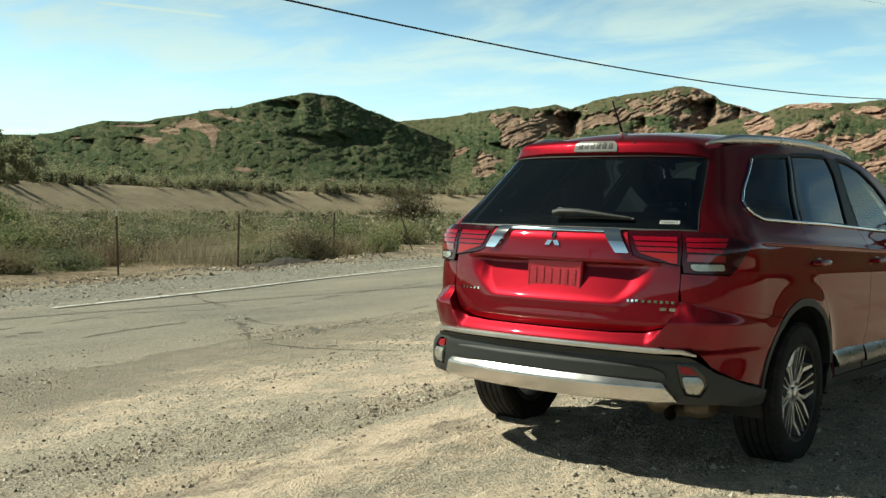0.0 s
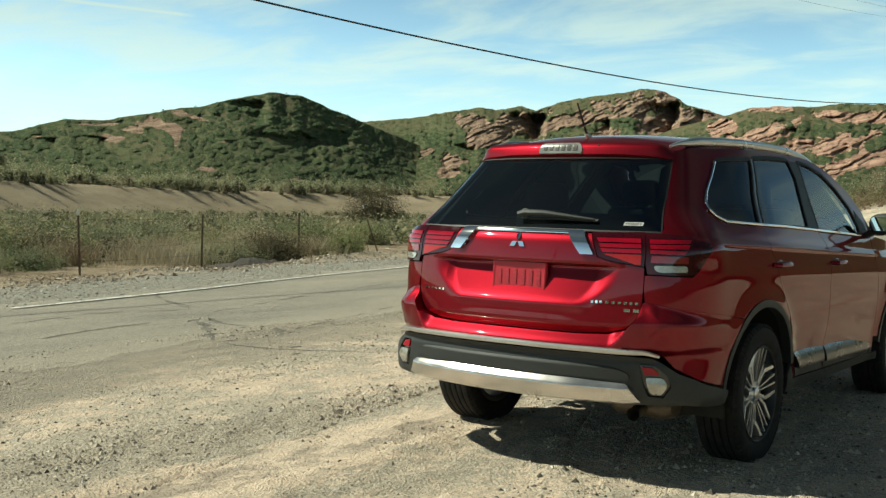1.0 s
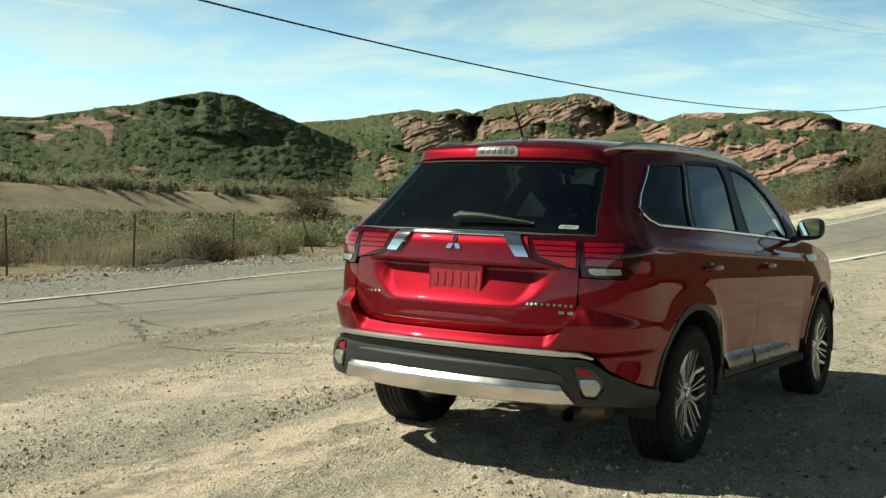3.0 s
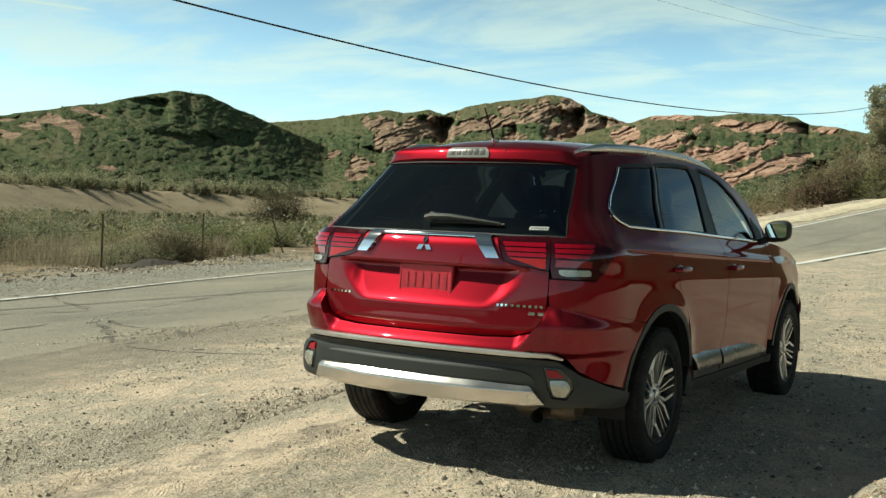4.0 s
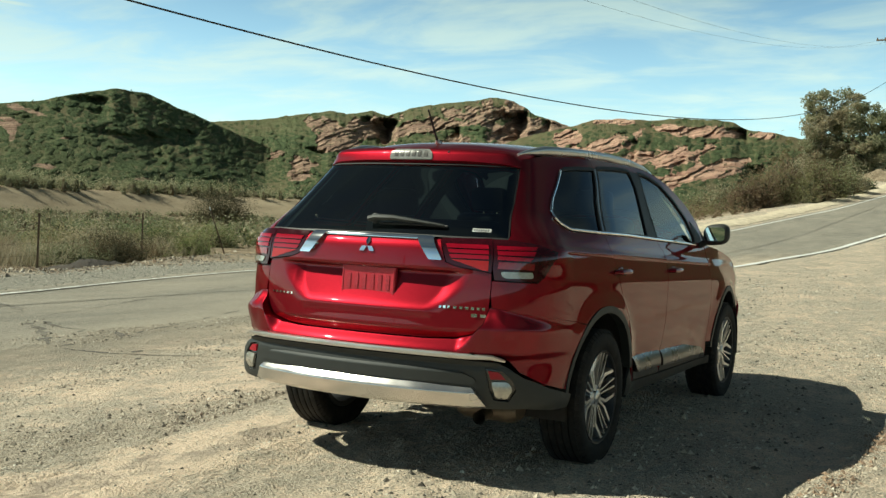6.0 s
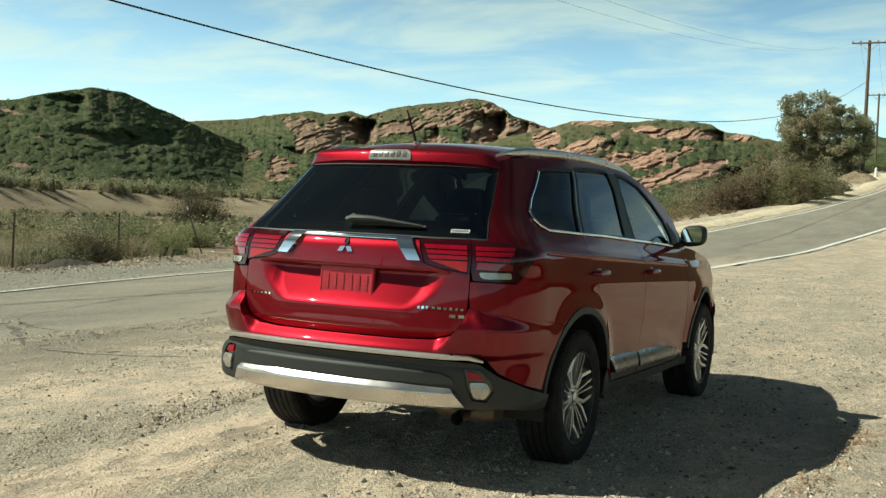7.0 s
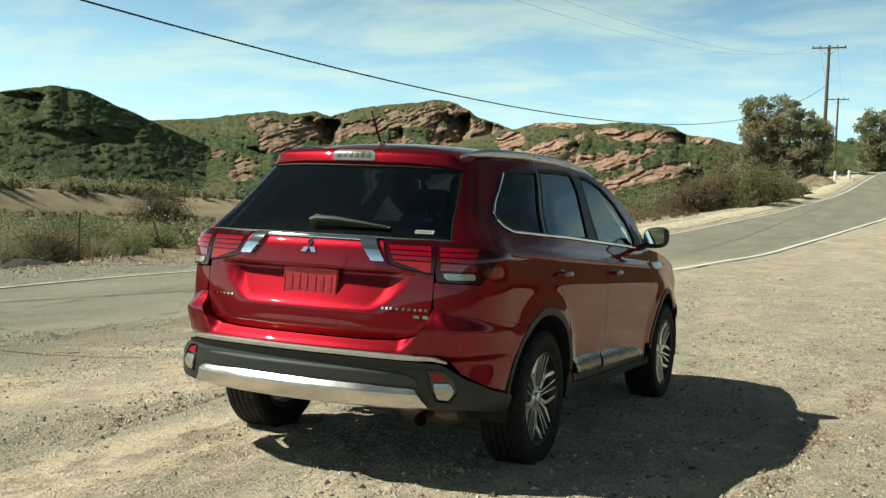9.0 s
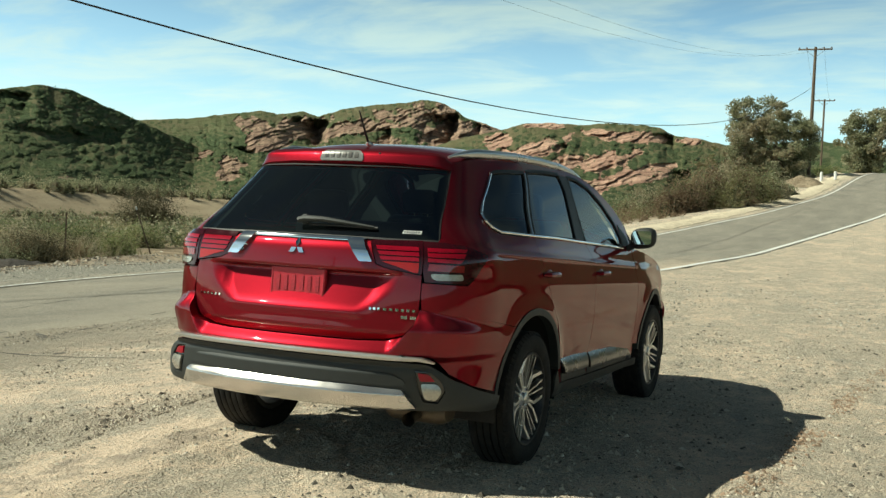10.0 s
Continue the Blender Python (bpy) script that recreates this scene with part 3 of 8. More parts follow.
def hill(label, mat, crest, near, far, seed, patches=(), scarps=(), relief=14.0, cols=560, rows=150, tilt=0.42, recede=(0.0, 0.0), scrub=1.0, foot=-0.5, smooth_green=0.0, ledges=1.0, blur=0.22):
    """A hillside: crest as (bearing, rise) in degrees seen from the road, foot and crest distances. patches: bare rock (bearing, rise, half widths, lean); scarps: steep faces (left bearing, width, rise, half height, depth)."""
    az = np.linspace(crest[0][0], crest[-1][0], cols)
    ca = np.array(crest)[::-1] if crest[0][0] > crest[-1][0] else np.array(crest)
    top = np.interp(az, ca[:, 0], ca[:, 1])
    top = np.convolve(np.pad(top, 2, mode="edge"), np.ones(5) / 5, "valid")
    v = np.linspace(0, 1, rows)
    A, V = np.meshgrid(az, v)
    u_line = -np.radians(az) * far
    top = top + 0.10 * (fnoise(u_line, u_line * 0, 0.16, 4, seed + 3) - 0.5) + 0.07 * (fnoise(u_line, u_line * 0, 0.7, 3, seed + 13) - 0.5)
    E = foot + (top[None, :] - foot) * V
    U, W = -np.radians(A) * far, np.radians(E) * far       # metres across and up
    wu, wv = U + 5 * (fnoise(U, W, 0.11, 4, seed + 21) - 0.5), W + 4 * (fnoise(U, W, 0.13, 4, seed + 22) - 0.5)
    rag = fnoise(U, W * 1.4, 0.22, 5, seed + 5, 0.62)
    rock = np.zeros(A.shape)
    for pa, pe, ha, he, lean in patches:
        da, de = A - pa, E - pe
        r = np.hypot(da / ha, (de + lean * da) / he)
        rock = np.maximum(rock, smooth(1.1 - r + 2.4 * (rag - 0.5), 0.0, blur))
    # long slopes cut by gullies that run downhill
    D = near + (far - near) * V ** 0.9 + recede[1] * 3.0 * np.logaddexp(0.0, (recede[0] - A) / 3.0)
    body = np.sin(np.pi * np.clip(V * 0.94 + 0.03, 0, 1)) ** 0.5
    D = D + body * relief * 2.2 * (fnoise(wu, wv * 0.45, 0.022, 3, seed) - 0.5)
    D = D + body * relief * 0.85 * (0.35 - np.abs(fnoise(wu + 0.5 * wv, wv * 0.35, 0.055, 4, seed + 1) - 0.5) * 2)
    D = D + body * relief * 0.42 * (fnoise(wu, wv * 0.8, 0.14, 4, seed + 2) - 0.5)
    for sa, width, se, sh, deep in scarps:
        t = (sa + 0.45 * (fnoise(W, U * 0.3, 0.16, 4, seed + 31) - 0.5) - A) / width
        D = D + deep * np.clip(t, 0, 1) * (1 - smooth(t, 1.0, 1.25)) * (1 - smooth(np.abs(E - se + 0.5 * (rag - 0.5)), sh * 0.7, sh * 1.2))
    # bare rock: tilted beds, broken into blocks
    q = wv - tilt * wu
    b1 = q / 5.5 + 0.8 * fnoise(U, W, 0.05, 3, seed + 8)
    b2 = q / 1.7 + 0.5 * fnoise(U, W, 0.12, 3, seed + 9)
    saw1, saw2 = b1 - np.floor(b1), b2 - np.floor(b2)
    along = (wu + tilt * wv) / 4.2
    k = np.floor(b2)
    blocks = lattice(np.floor(along + 3.7 * lattice(k, k * 0, seed + 40)), k, seed + 41) - 0.5
    joint = np.abs(fnoise(along * 4.2, q, 0.16, 4, seed + 43, 0.6) - 0.5) * 2
    beds = 2.8 * (saw1 - 0.5) + 1.5 * (saw2 - 0.5) + 2.0 * blocks + 4.0 * (0.35 - joint) + 1.6 * (fnoise(U, W, 0.9, 4, seed + 44, 0.65) - 0.5)
    D = D + rock * ledges * beds * smooth(1 - V, 0, 0.03)
    # chaparral: close-set rounded bushes, thinner on the smooth grassy parts
    d1, t1 = cells(wu / 2.1 + 0.5 * rag, wv / 1.15, seed + 50)
    d2, t2 = cells(wu / 4.4 + 0.4 * rag, wv / 2.3, seed + 60)
    grow_here = smooth(fnoise(U, W * 1.6, 0.045, 3, seed + 70) + 0.25 * (scrub - 1.0), 0.16, 0.42) * (1 - 0.85 * smooth(E - top[None, :] * smooth_green, -0.2, 0.4) * (smooth_green > 0))
    dome1 = np.sqrt(np.clip(1 - (d1 / (0.30 + 0.42 * t1)) ** 2, 0, 1)) * (t1 < 0.25 + 0.75 * grow_here)
    dome2 = np.sqrt(np.clip(1 - (d2 / (0.25 + 0.30 * t2)) ** 2, 0, 1)) * (t2 < 0.50 * grow_here)
    leafy = np.maximum(dome1 * (0.5 + 0.5 * t1), dome2) * np.clip(1 - 1.5 * rock, 0, 1)
    D = D - (0.95 * dome1 * (0.4 + t1) + 1.9 * dome2) * np.clip(1 - 1.5 * rock, 0, 1) * smooth(1 - V, -0.02, 0.05) - 1.5 * (fnoise(U, W, 1.0, 4, seed + 71, 0.65) - 0.5)
    ar, er = np.radians(A), np.radians(E)
    X, Y, Z = EX - np.sin(ar) * D, EY + np.cos(ar) * D, EZ + D * np.tan(er)
    # over the crest and down the far side
    out = [np.stack([X, Y, Z], -1)]
    for back, drop in ((4, 1.2), (14, 5), (40, 16), (90, 40)):
        last = D[-1] + back
        out.append(np.stack([EX - np.sin(ar[-1]) * last, EY + np.cos(ar[-1]) * last, np.maximum(Z[-1] - drop, -1.0)], -1)[None])
    P = np.concatenate(out)
    me = mesh_of("hill", P.reshape(-1, 3), sheet_faces(rows + 4, cols), mat)
    pad = np.zeros((4, cols))
    add_mask(me, "rock", np.concatenate([rock, pad]))
    add_mask(me, "leafy", np.concatenate([leafy, pad]))
    ob = tagged(new("hill", me), label, "hill", kind="structure")
    return ob, X, Y, Z, rock, leafy


HILLS = [
    hill("green scrub-covered hill with bare tan patches below its crest", BROWN_HILL,
         [(66, 3.2), (60.6, 3.06), (59.3, 3.03), (57.7, 3.32), (55.85, 3.88), (53.9, 3.95), (51.7, 4.38), (50.1, 4.73), (48.8, 4.92), (47.6, 5.25), (46.1, 5.59),
          (45.35, 5.76), (43.8, 5.55), (42.6, 5.04), (41.1, 4.48), (38.9, 3.63), (36.5, 2.77), (35, 1.9), (33, 0.6)], 205, 320, 11,
         patches=((54.4, 3.72, 1.2, 0.10, 0.04), (53.2, 3.0, 1.0, 0.24, 0.0), (52.4, 3.5, 0.7, 0.24, 0.0), (50.9, 3.75, 1.7, 0.36, -0.10), (50.3, 3.2, 0.22, 0.6, 0.0), (49.5, 4.3, 1.0, 0.22, -0.22), (47.9, 3.05, 0.7, 0.12, 0.0), (57.0, 3.0, 0.5, 0.10, 0.0), (44.0, 1.2, 0.8, 0.12, 0.0), (48.4, 1.6, 1.0, 0.12, 0.0)),
         scarps=((48.8, 2.6, 4.65, 0.60, 7.5), (55.6, 1.6, 2.75, 0.35, 6.0), (57.8, 1.4, 2.5, 0.35, 6.0), (47.8, 4.2, 2.7, 0.9, 9.0), (44.0, 2.2, 3.4, 0.5, 6.0)),
         relief=11, cols=640, recede=(44.5, 11.0), tilt=0.05, ledges=0.22, scrub=1.25, blur=0.7),
    hill("green ridge with a tilted brown rock crest and shaded cliffs", BROWN_HILL,
         [(46, 3.7), (41.1, 4.31), (40.2, 4.35), (38, 4.63), (36.2, 4.96), (34.4, 5.28), (33.5, 5.14), (32.2, 5.36), (31.5, 5.13), (30.3, 5.52), (29.4, 5.76), (27.9, 5.97), (25.9, 6.31),
          (24.8, 6.16), (24.1, 5.81), (23.6, 5.46), (22.5, 5.22), (21.6, 4.9), (20, 4.2), (17, 2.5)], 290, 440, 23,
         patches=((34.5, 4.35, 1.3, 0.45, -0.22), (34.0, 3.5, 1.0, 0.45, 0.0), (32.2, 4.35, 1.6, 0.75, 0.0), (36.0, 2.2, 0.8, 0.5, 0.3), (29.6, 4.65, 2.8, 0.38, 0.18), (26.0, 5.40, 2.2, 0.70, 0.16), (24.3, 4.6, 1.4, 1.0, 0.0), (22.8, 4.5, 1.2, 0.75, 0.0), (27.8, 3.9, 0.7, 0.45, 0.0), (37.6, 2.6, 0.9, 0.2, 0.4)),
         scarps=((33.6, 2.2, 4.2, 0.7, 26.0), (26.3, 1.9, 4.75, 0.8, 26.0), (28.4, 0.8, 4.3, 0.4, 11.0), (23.6, 0.7, 4.6, 0.6, 9.0), (36.6, 1.6, 2.7, 0.6, 12.0)),
         relief=16, cols=640, smooth_green=0.80, tilt=0.40),
    hill("pink sandstone hill with tilted beds and green scrub between them", HILL,
         [(26, 3.6), (23.5, 4.5), (21.9, 4.87), (20.4, 5.36), (19.1, 5.41), (17.4, 5.36), (16.5, 5.51), (14.8, 5.48), (13.3, 5.35), (12.7, 4.99), (11.3, 4.89), (10.6, 4.7), (9.6, 4.55), (8.1, 4.3), (6.5, 3.9), (4, 3.2), (1, 2.2)], 190, 360, 37,
         patches=((20.0, 3.95, 1.7, 0.50, 0.22), (19.4, 5.28, 1.1, 0.14, 0.0), (21.6, 4.3, 0.8, 0.4, 0.0), (15.9, 4.85, 1.7, 0.26, -0.04), (13.8, 4.75, 1.1, 0.26, -0.03), (11.9, 4.72, 0.9, 0.16, 0.0), (16.6, 3.45, 2.0, 0.50, 0.12), (14.6, 2.80, 2.6, 0.55, 0.26), (18.4, 3.25, 1.5, 0.30, 0.10), (16.6, 2.0, 1.4, 0.30, 0.26)),
         scarps=((12.9, 1.1, 2.6, 0.5, 16.0), (13.9, 1.2, 4.7, 0.35, 12.0), (18.9, 0.6, 3.8, 0.5, 8.0), (16.4, 0.7, 3.0, 0.5, 7.0)),
         relief=13, cols=560, tilt=0.42, scrub=1.1, smooth_green=0.86),
    hill("distant scrub-green hills beyond the bend", FAR_HILL, [(16, 3.6), (10, 4.55), (7.5, 4.75), (5.5, 4.92), (4.2, 4.8), (2.6, 4.6), (0, 4.2), (-8, 3.4), (-20, 3.4), (-40, 3.0)], 900, 1500, 71, relief=40, cols=260, rows=60),
    hill("low scrub hills beyond the valley field", BROWN_HILL, [(112, 1.4), (96, 2.2), (84, 3.0), (74, 2.6), (66, 3.2)], 205, 330, 91, cols=200, rows=50),
    hill("scrub hillside behind the turnout", BROWN_HILL,
         [(250, 8.5), (235, 8.0), (220, 6.5), (205, 6.0), (190, 5.0), (175, 4.6), (160, 3.8), (140, 3.0), (112, 1.5)], 110, 240, 51, cols=200, rows=36),
    hill("scrub hillside above the turnout", BROWN_HILL,
         [(-3, 2.0), (-7, 5.0), (-12, 6.5), (-20, 7.5), (-32, 8.0), (-50, 7.5), (-70, 7.5), (-95, 8.0), (-112, 8.0)], 42, 95, 61, cols=200, rows=36),
]

# ---- canal bank across the valley ----
CANAL = np.array([(-50, -14), (-57, 0), (-62, 12), (-69, 29.8), (-82, 50), (-92, 68), (-97, 85), (-96, 101), (-88, 117), (-74, 133), (-52, 150), (-20, 168)], float)
CPTS, CRUN = curve_points(CANAL, 260)
cd = np.gradient(CPTS, axis=0)
cd /= np.hypot(cd[:, 0], cd[:, 1])[:, None]
CN = np.stack([cd[:, 1], -cd[:, 0]], 1)      # towards the road
CTOP = 2.3 + 0.12 * (fnoise(CRUN, CRUN * 0, 0.06, 3, 77) - 0.5)


def bank_strip(profile):
    u = np.array([p[0] for p in profile])
    h = np.array([p[1] for p in profile])
    x = CPTS[:, :1] + CN[:, :1] * u
    y = CPTS[:, 1:] + CN[:, 1:] * u
    z = np.broadcast_to(CTOP[:, None] + h, x.shape)
    return np.stack([x, y, z], -1)


P = bank_strip([(8.5, -4.2), (6.0, -3.0), (5.9, -2.86), (3.0, -1.4), (2.95, -1.44), (1.5, -0.7), (0.0, 0.0), (-0.18, 0.02)])
bank = tagged(new("canal_lining", mesh_of("canal_lining", P.reshape(-1, 3), sheet_faces(P.shape[0], 8)[:, ::-1], CONCRETE, False)), "sloping tan concrete canal lining", "canal bank", kind="structure")
P = bank_strip([(-0.18, 0.0), (-1.0, 0.22), (-4, 0.30), (-8, 0.25), (-16, -3.5)])
me = mesh_of("canal_berm", P.reshape(-1, 3), sheet_faces(P.shape[0], 5)[:, ::-1], GROUND)
add_mask(me, "earth", np.ones(len(me.vertices)))
tagged(new("canal_berm", me), "earth berm along the canal", "canal bank", kind="structure")


# ---- plants ----
rng = np.random.default_rng(7)


def leaf_arrays(centres, size, aspect=0.5, up=0.8):
    """Diamond leaves at the given places, turned at random."""
    n = len(centres)
    nrm = rng.normal(size=(n, 3))
    nrm[:, 2] = np.abs(nrm[:, 2]) + up
    nrm /= np.linalg.norm(nrm, axis=1)[:, None]
    t = np.cross(nrm, rng.normal(size=(n, 3)))
    t /= np.linalg.norm(t, axis=1)[:, None] + 1e-9
    b = np.cross(nrm, t)
    s = (np.asarray(size) * rng.uniform(0.6, 1.3, n))[:, None]
    v = np.stack([centres + t * s, centres + b * s * aspect, centres - t * s, centres - b * s * aspect], 1)
    return v.reshape(-1, 3), np.arange(4 * n).reshape(-1, 4)


def bush_leaves(x, y, z, height, width, count):
    """Leaf places for many bushes, each an uneven dome of lobes."""
    idx = np.repeat(np.arange(len(x)), count)
    n = len(idx)
    phi = rng.uniform(0, 2 * np.pi, n)
    el = np.arcsin(rng.uniform(0.0, 1.0, n) ** 0.8)
    lob = rng.uniform(0, 2 * np.pi, (len(x), 3))
    k = 0.72 + 0.16 * np.cos(2 * phi + lob[idx, 0]) + 0.16 * np.cos(3 * phi + 4 * el + lob[idx, 1]) + 0.10 * np.cos(5 * phi - 6 * el + lob[idx, 2])
    r = k * rng.uniform(0.25, 1.0, n) ** 0.45
    out = np.stack([x[idx] + np.cos(phi) * np.cos(el) * r * width[idx] * 0.5, y[idx] + np.sin(phi) * np.cos(el) * r * width[idx] * 0.5, z[idx] + np.sin(el) * r * height[idx]], 1)
    return out, idx


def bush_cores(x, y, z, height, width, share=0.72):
    """Filler inside many bushes: a lumpy dome in each, dark in place of inner shade."""
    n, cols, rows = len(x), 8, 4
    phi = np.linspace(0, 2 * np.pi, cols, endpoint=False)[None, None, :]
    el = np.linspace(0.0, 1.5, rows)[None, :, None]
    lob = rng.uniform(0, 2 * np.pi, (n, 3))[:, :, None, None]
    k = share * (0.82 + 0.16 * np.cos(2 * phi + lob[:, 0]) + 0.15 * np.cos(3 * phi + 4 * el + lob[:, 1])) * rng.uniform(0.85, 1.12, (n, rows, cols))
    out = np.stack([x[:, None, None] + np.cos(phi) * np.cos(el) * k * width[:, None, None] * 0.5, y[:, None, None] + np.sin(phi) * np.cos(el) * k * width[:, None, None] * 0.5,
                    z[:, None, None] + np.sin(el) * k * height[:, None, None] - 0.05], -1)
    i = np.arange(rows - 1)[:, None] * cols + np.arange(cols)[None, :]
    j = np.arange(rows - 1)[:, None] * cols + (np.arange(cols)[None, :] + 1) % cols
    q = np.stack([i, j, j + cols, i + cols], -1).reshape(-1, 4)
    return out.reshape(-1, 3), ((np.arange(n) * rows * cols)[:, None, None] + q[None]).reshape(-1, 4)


def blade_arrays(x, y, z, height, lean=0.35, width=0.006):
    """Upright grass blades, two bent pieces each."""
    n = len(x)
    a = rng.uniform(0, 2 * np.pi, n)
    d = np.stack([np.cos(a), np.sin(a), np.zeros(n)], 1)
    s = np.stack([-np.sin(a), np.cos(a), np.zeros(n)], 1)
    base = np.stack([x, y, z], 1)
    h = np.asarray(height)[:, None]
    l = (rng.uniform(0.1, 1.0, n) * lean)[:, None]
    w = np.broadcast_to(np.asarray(width, float), (n,))[:, None]
    up = np.array([0, 0, 1.0])
    mid = base + up * h * 0.6 + d * l * h * 0.3
    tip = base + up * h + d * l * h
    v = np.stack([base - s * w, base + s * w, mid + s * w * 0.8, tip, mid - s * w * 0.8], 1)
    f = np.array([[0, 1, 2, 4], [4, 2, 3, 3]])
    quads = (np.arange(n) * 5)[:, None, None] + f[None]
    # the tip is a triangle: keep it as its own array
    return v.reshape(-1, 3), quads[:, 0], quads[:, 1, :3]


def stuff_mesh(name, label, category, v, f, mat):
    return tagged(new(name, mesh_of(name, v, f, mat, False)), label, category, kind="stuff")


def grow(name, label, category, x, y, height, width, count, leaf, mat, z=None, aspect=0.5, core=0.0):
    z = land(x, y) - 0.04 if z is None else z
    p, idx = bush_leaves(x, y, z, height, width, count)
    v, f = leaf_arrays(p, np.asarray(leaf)[idx] if np.ndim(leaf) else np.full(len(p), leaf), aspect)
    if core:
        # added domes, their dark colour painting the shade between the leaves
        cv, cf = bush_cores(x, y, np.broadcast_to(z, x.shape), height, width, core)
        stuff_mesh("bush_shade_domes", "added dark domes that paint shade inside the bushes", "twigs", cv, cf, CORE_SHADE)
    return stuff_mesh(name, label, category, v, f, mat)


def field_places(n, lo, hi, y0, y1):
    """Places beyond the road's far edge, between two distances from it."""
    y = rng.uniform(y0, y1, n * 3)
    o = lo + (hi - lo) * rng.uniform(0, 1, n * 3) + 3.4 * (fnoise(y, y * 0, 0.28, 3, 43) - 0.5)
    x = road_x(y) - o
    patch = fnoise(x, y, 0.16, 3, 41)
    keep = patch > rng.uniform(0.34, 0.58, n * 3)
    return x[keep][:n], y[keep][:n], o[keep][:n]


def behind_canal(x, y):
    d = np.hypot(x[:, None] - CPTS[None, ::4, 0], y[:, None] - CPTS[None, ::4, 1])
    k = d.argmin(1) * 4
    return ((x - CPTS[k, 0]) * CN[k, 0] + (y - CPTS[k, 1]) * CN[k, 1]) < 4.5


# rough grass and weeds at the fence and through the field
x, y, o = field_places(560, 8.0, 18, -2, 34)
grow("low_weeds", "low green and straw-coloured weeds by the fence", "weeds", x, y, rng.uniform(0.10, 0.42, len(x)) * smooth(o, 5.0, 9.0) + 0.05, rng.uniform(0.3, 0.9, len(x)), 46, 0.038, GREEN)
x, y, o = field_places(620, 8.8, 22, -2, 40)
grow("grey_scrub", "grey-green and dry scrub behind the fence", "scrub", x, y, rng.uniform(0.25, 0.85, len(x)) * (0.4 + 0.6 * smooth(o, 6, 11)), rng.uniform(0.5, 1.5, len(x)), 110, 0.038, BUSH, aspect=0.35, core=0.5)
x, y, o = field_places(680, 16, 46, -6, 80)
grow("field_scrub", "grey-green scrub filling the valley field", "scrub", x, y, rng.uniform(0.3, 1.15, len(x)), rng.uniform(0.9, 2.6, len(x)), 100, 0.062, BUSH, aspect=0.36, core=0.55)
x, y, o = field_places(600, 14, 60, -6, 90)
keep = ~behind_canal(x, y)
grow("field_weeds", "fresh green weeds in the valley field", "weeds", x[keep], y[keep], rng.uniform(0.3, 0.95, keep.sum()), rng.uniform(0.9, 2.4, keep.sum()), 100, 0.055, GREEN, aspect=0.40, core=0.55)
x, y, o = field_places(900, 40, 100, -10, 150)
keep = ~behind_canal(x, y)
grow("far_scrub", "olive scrub before the canal", "scrub", x[keep], y[keep], rng.uniform(0.5, 1.4, keep.sum()), rng.uniform(1.4, 3.6, keep.sum()), 90, 0.09, BUSH, aspect=0.40, core=0.5)
n = 1800
x, y, o = field_places(n, 7.6, 30, -2, 44)
z = land(x, y) - 0.02
v, q, t = blade_arrays(x, y, z, rng.uniform(0.15, 0.75, len(x)) * (0.25 + 0.75 * smooth(o, 5.5, 10)) * (0.4 + 0.9 * fnoise(x, y, 0.35, 2, 47)), 1.0, 0.005)
faces = np.concatenate([q[:, [0, 1, 2]], q[:, [0, 2, 3]], t])
stuff_mesh("dry_grass", "dry straw-coloured grass stems", "grass", v, faces, STRAW)

def fan_bushes(label, x, y, height, count, spread, wide, mat):
    """Twiggy bushes: many thin stems fanning out from each root."""
    idx = np.repeat(np.arange(len(x)), count)
    n = len(idx)
    r = np.abs(rng.normal(0, 0.16, n)) * height[idx]
    a = rng.uniform(0, 2 * np.pi, n)
    bx, by = x[idx] + np.cos(a) * r, y[idx] + np.sin(a) * r
    base = np.stack([bx, by, land(bx, by) - 0.03], 1)
    h = height[idx] * rng.uniform(0.35, 1.0, n)
    lean = np.stack([np.cos(a), np.sin(a)], 1) * (rng.uniform(0.1, 1.0, n) * spread * h)[:, None]
    turn = rng.uniform(0, np.pi, n)
    side = np.stack([np.cos(turn), np.sin(turn), np.zeros(n)], 1) * (wide * rng.uniform(0.6, 1.4, n))[:, None]
    mid = base + np.concatenate([lean * 0.35, (h * 0.6)[:, None]], 1)
    tip = base + np.concatenate([lean, h[:, None]], 1)
    v = np.stack([base - side * 0.4, base + side * 0.4, mid + side, tip + side * 0.3, tip - side * 0.3, mid - side], 1).reshape(-1, 3)
    f = (np.arange(n) * 6)[:, None, None] + np.array([[0, 1, 2, 5], [5, 2, 3, 4]])[None]
    stuff_mesh("twiggy_scrub", label, "scrub", v, f.reshape(-1, 4), mat)


def fan_places(n, lo, hi, y0, y1, az0, az1, seed):
    """Places in the field between two bearings from the turnout, bunched."""
    x, y, o = field_places(n * 6, lo, hi, y0, y1)
    az = np.degrees(np.arctan2(EX - x, y - EY))
    keep = (az > az0) & (az < az1) & (fnoise(x, y, 0.4, 2, seed) > rng.uniform(0.3, 0.6, len(x)))
    return x[keep][:n], y[keep][:n], o[keep][:n]


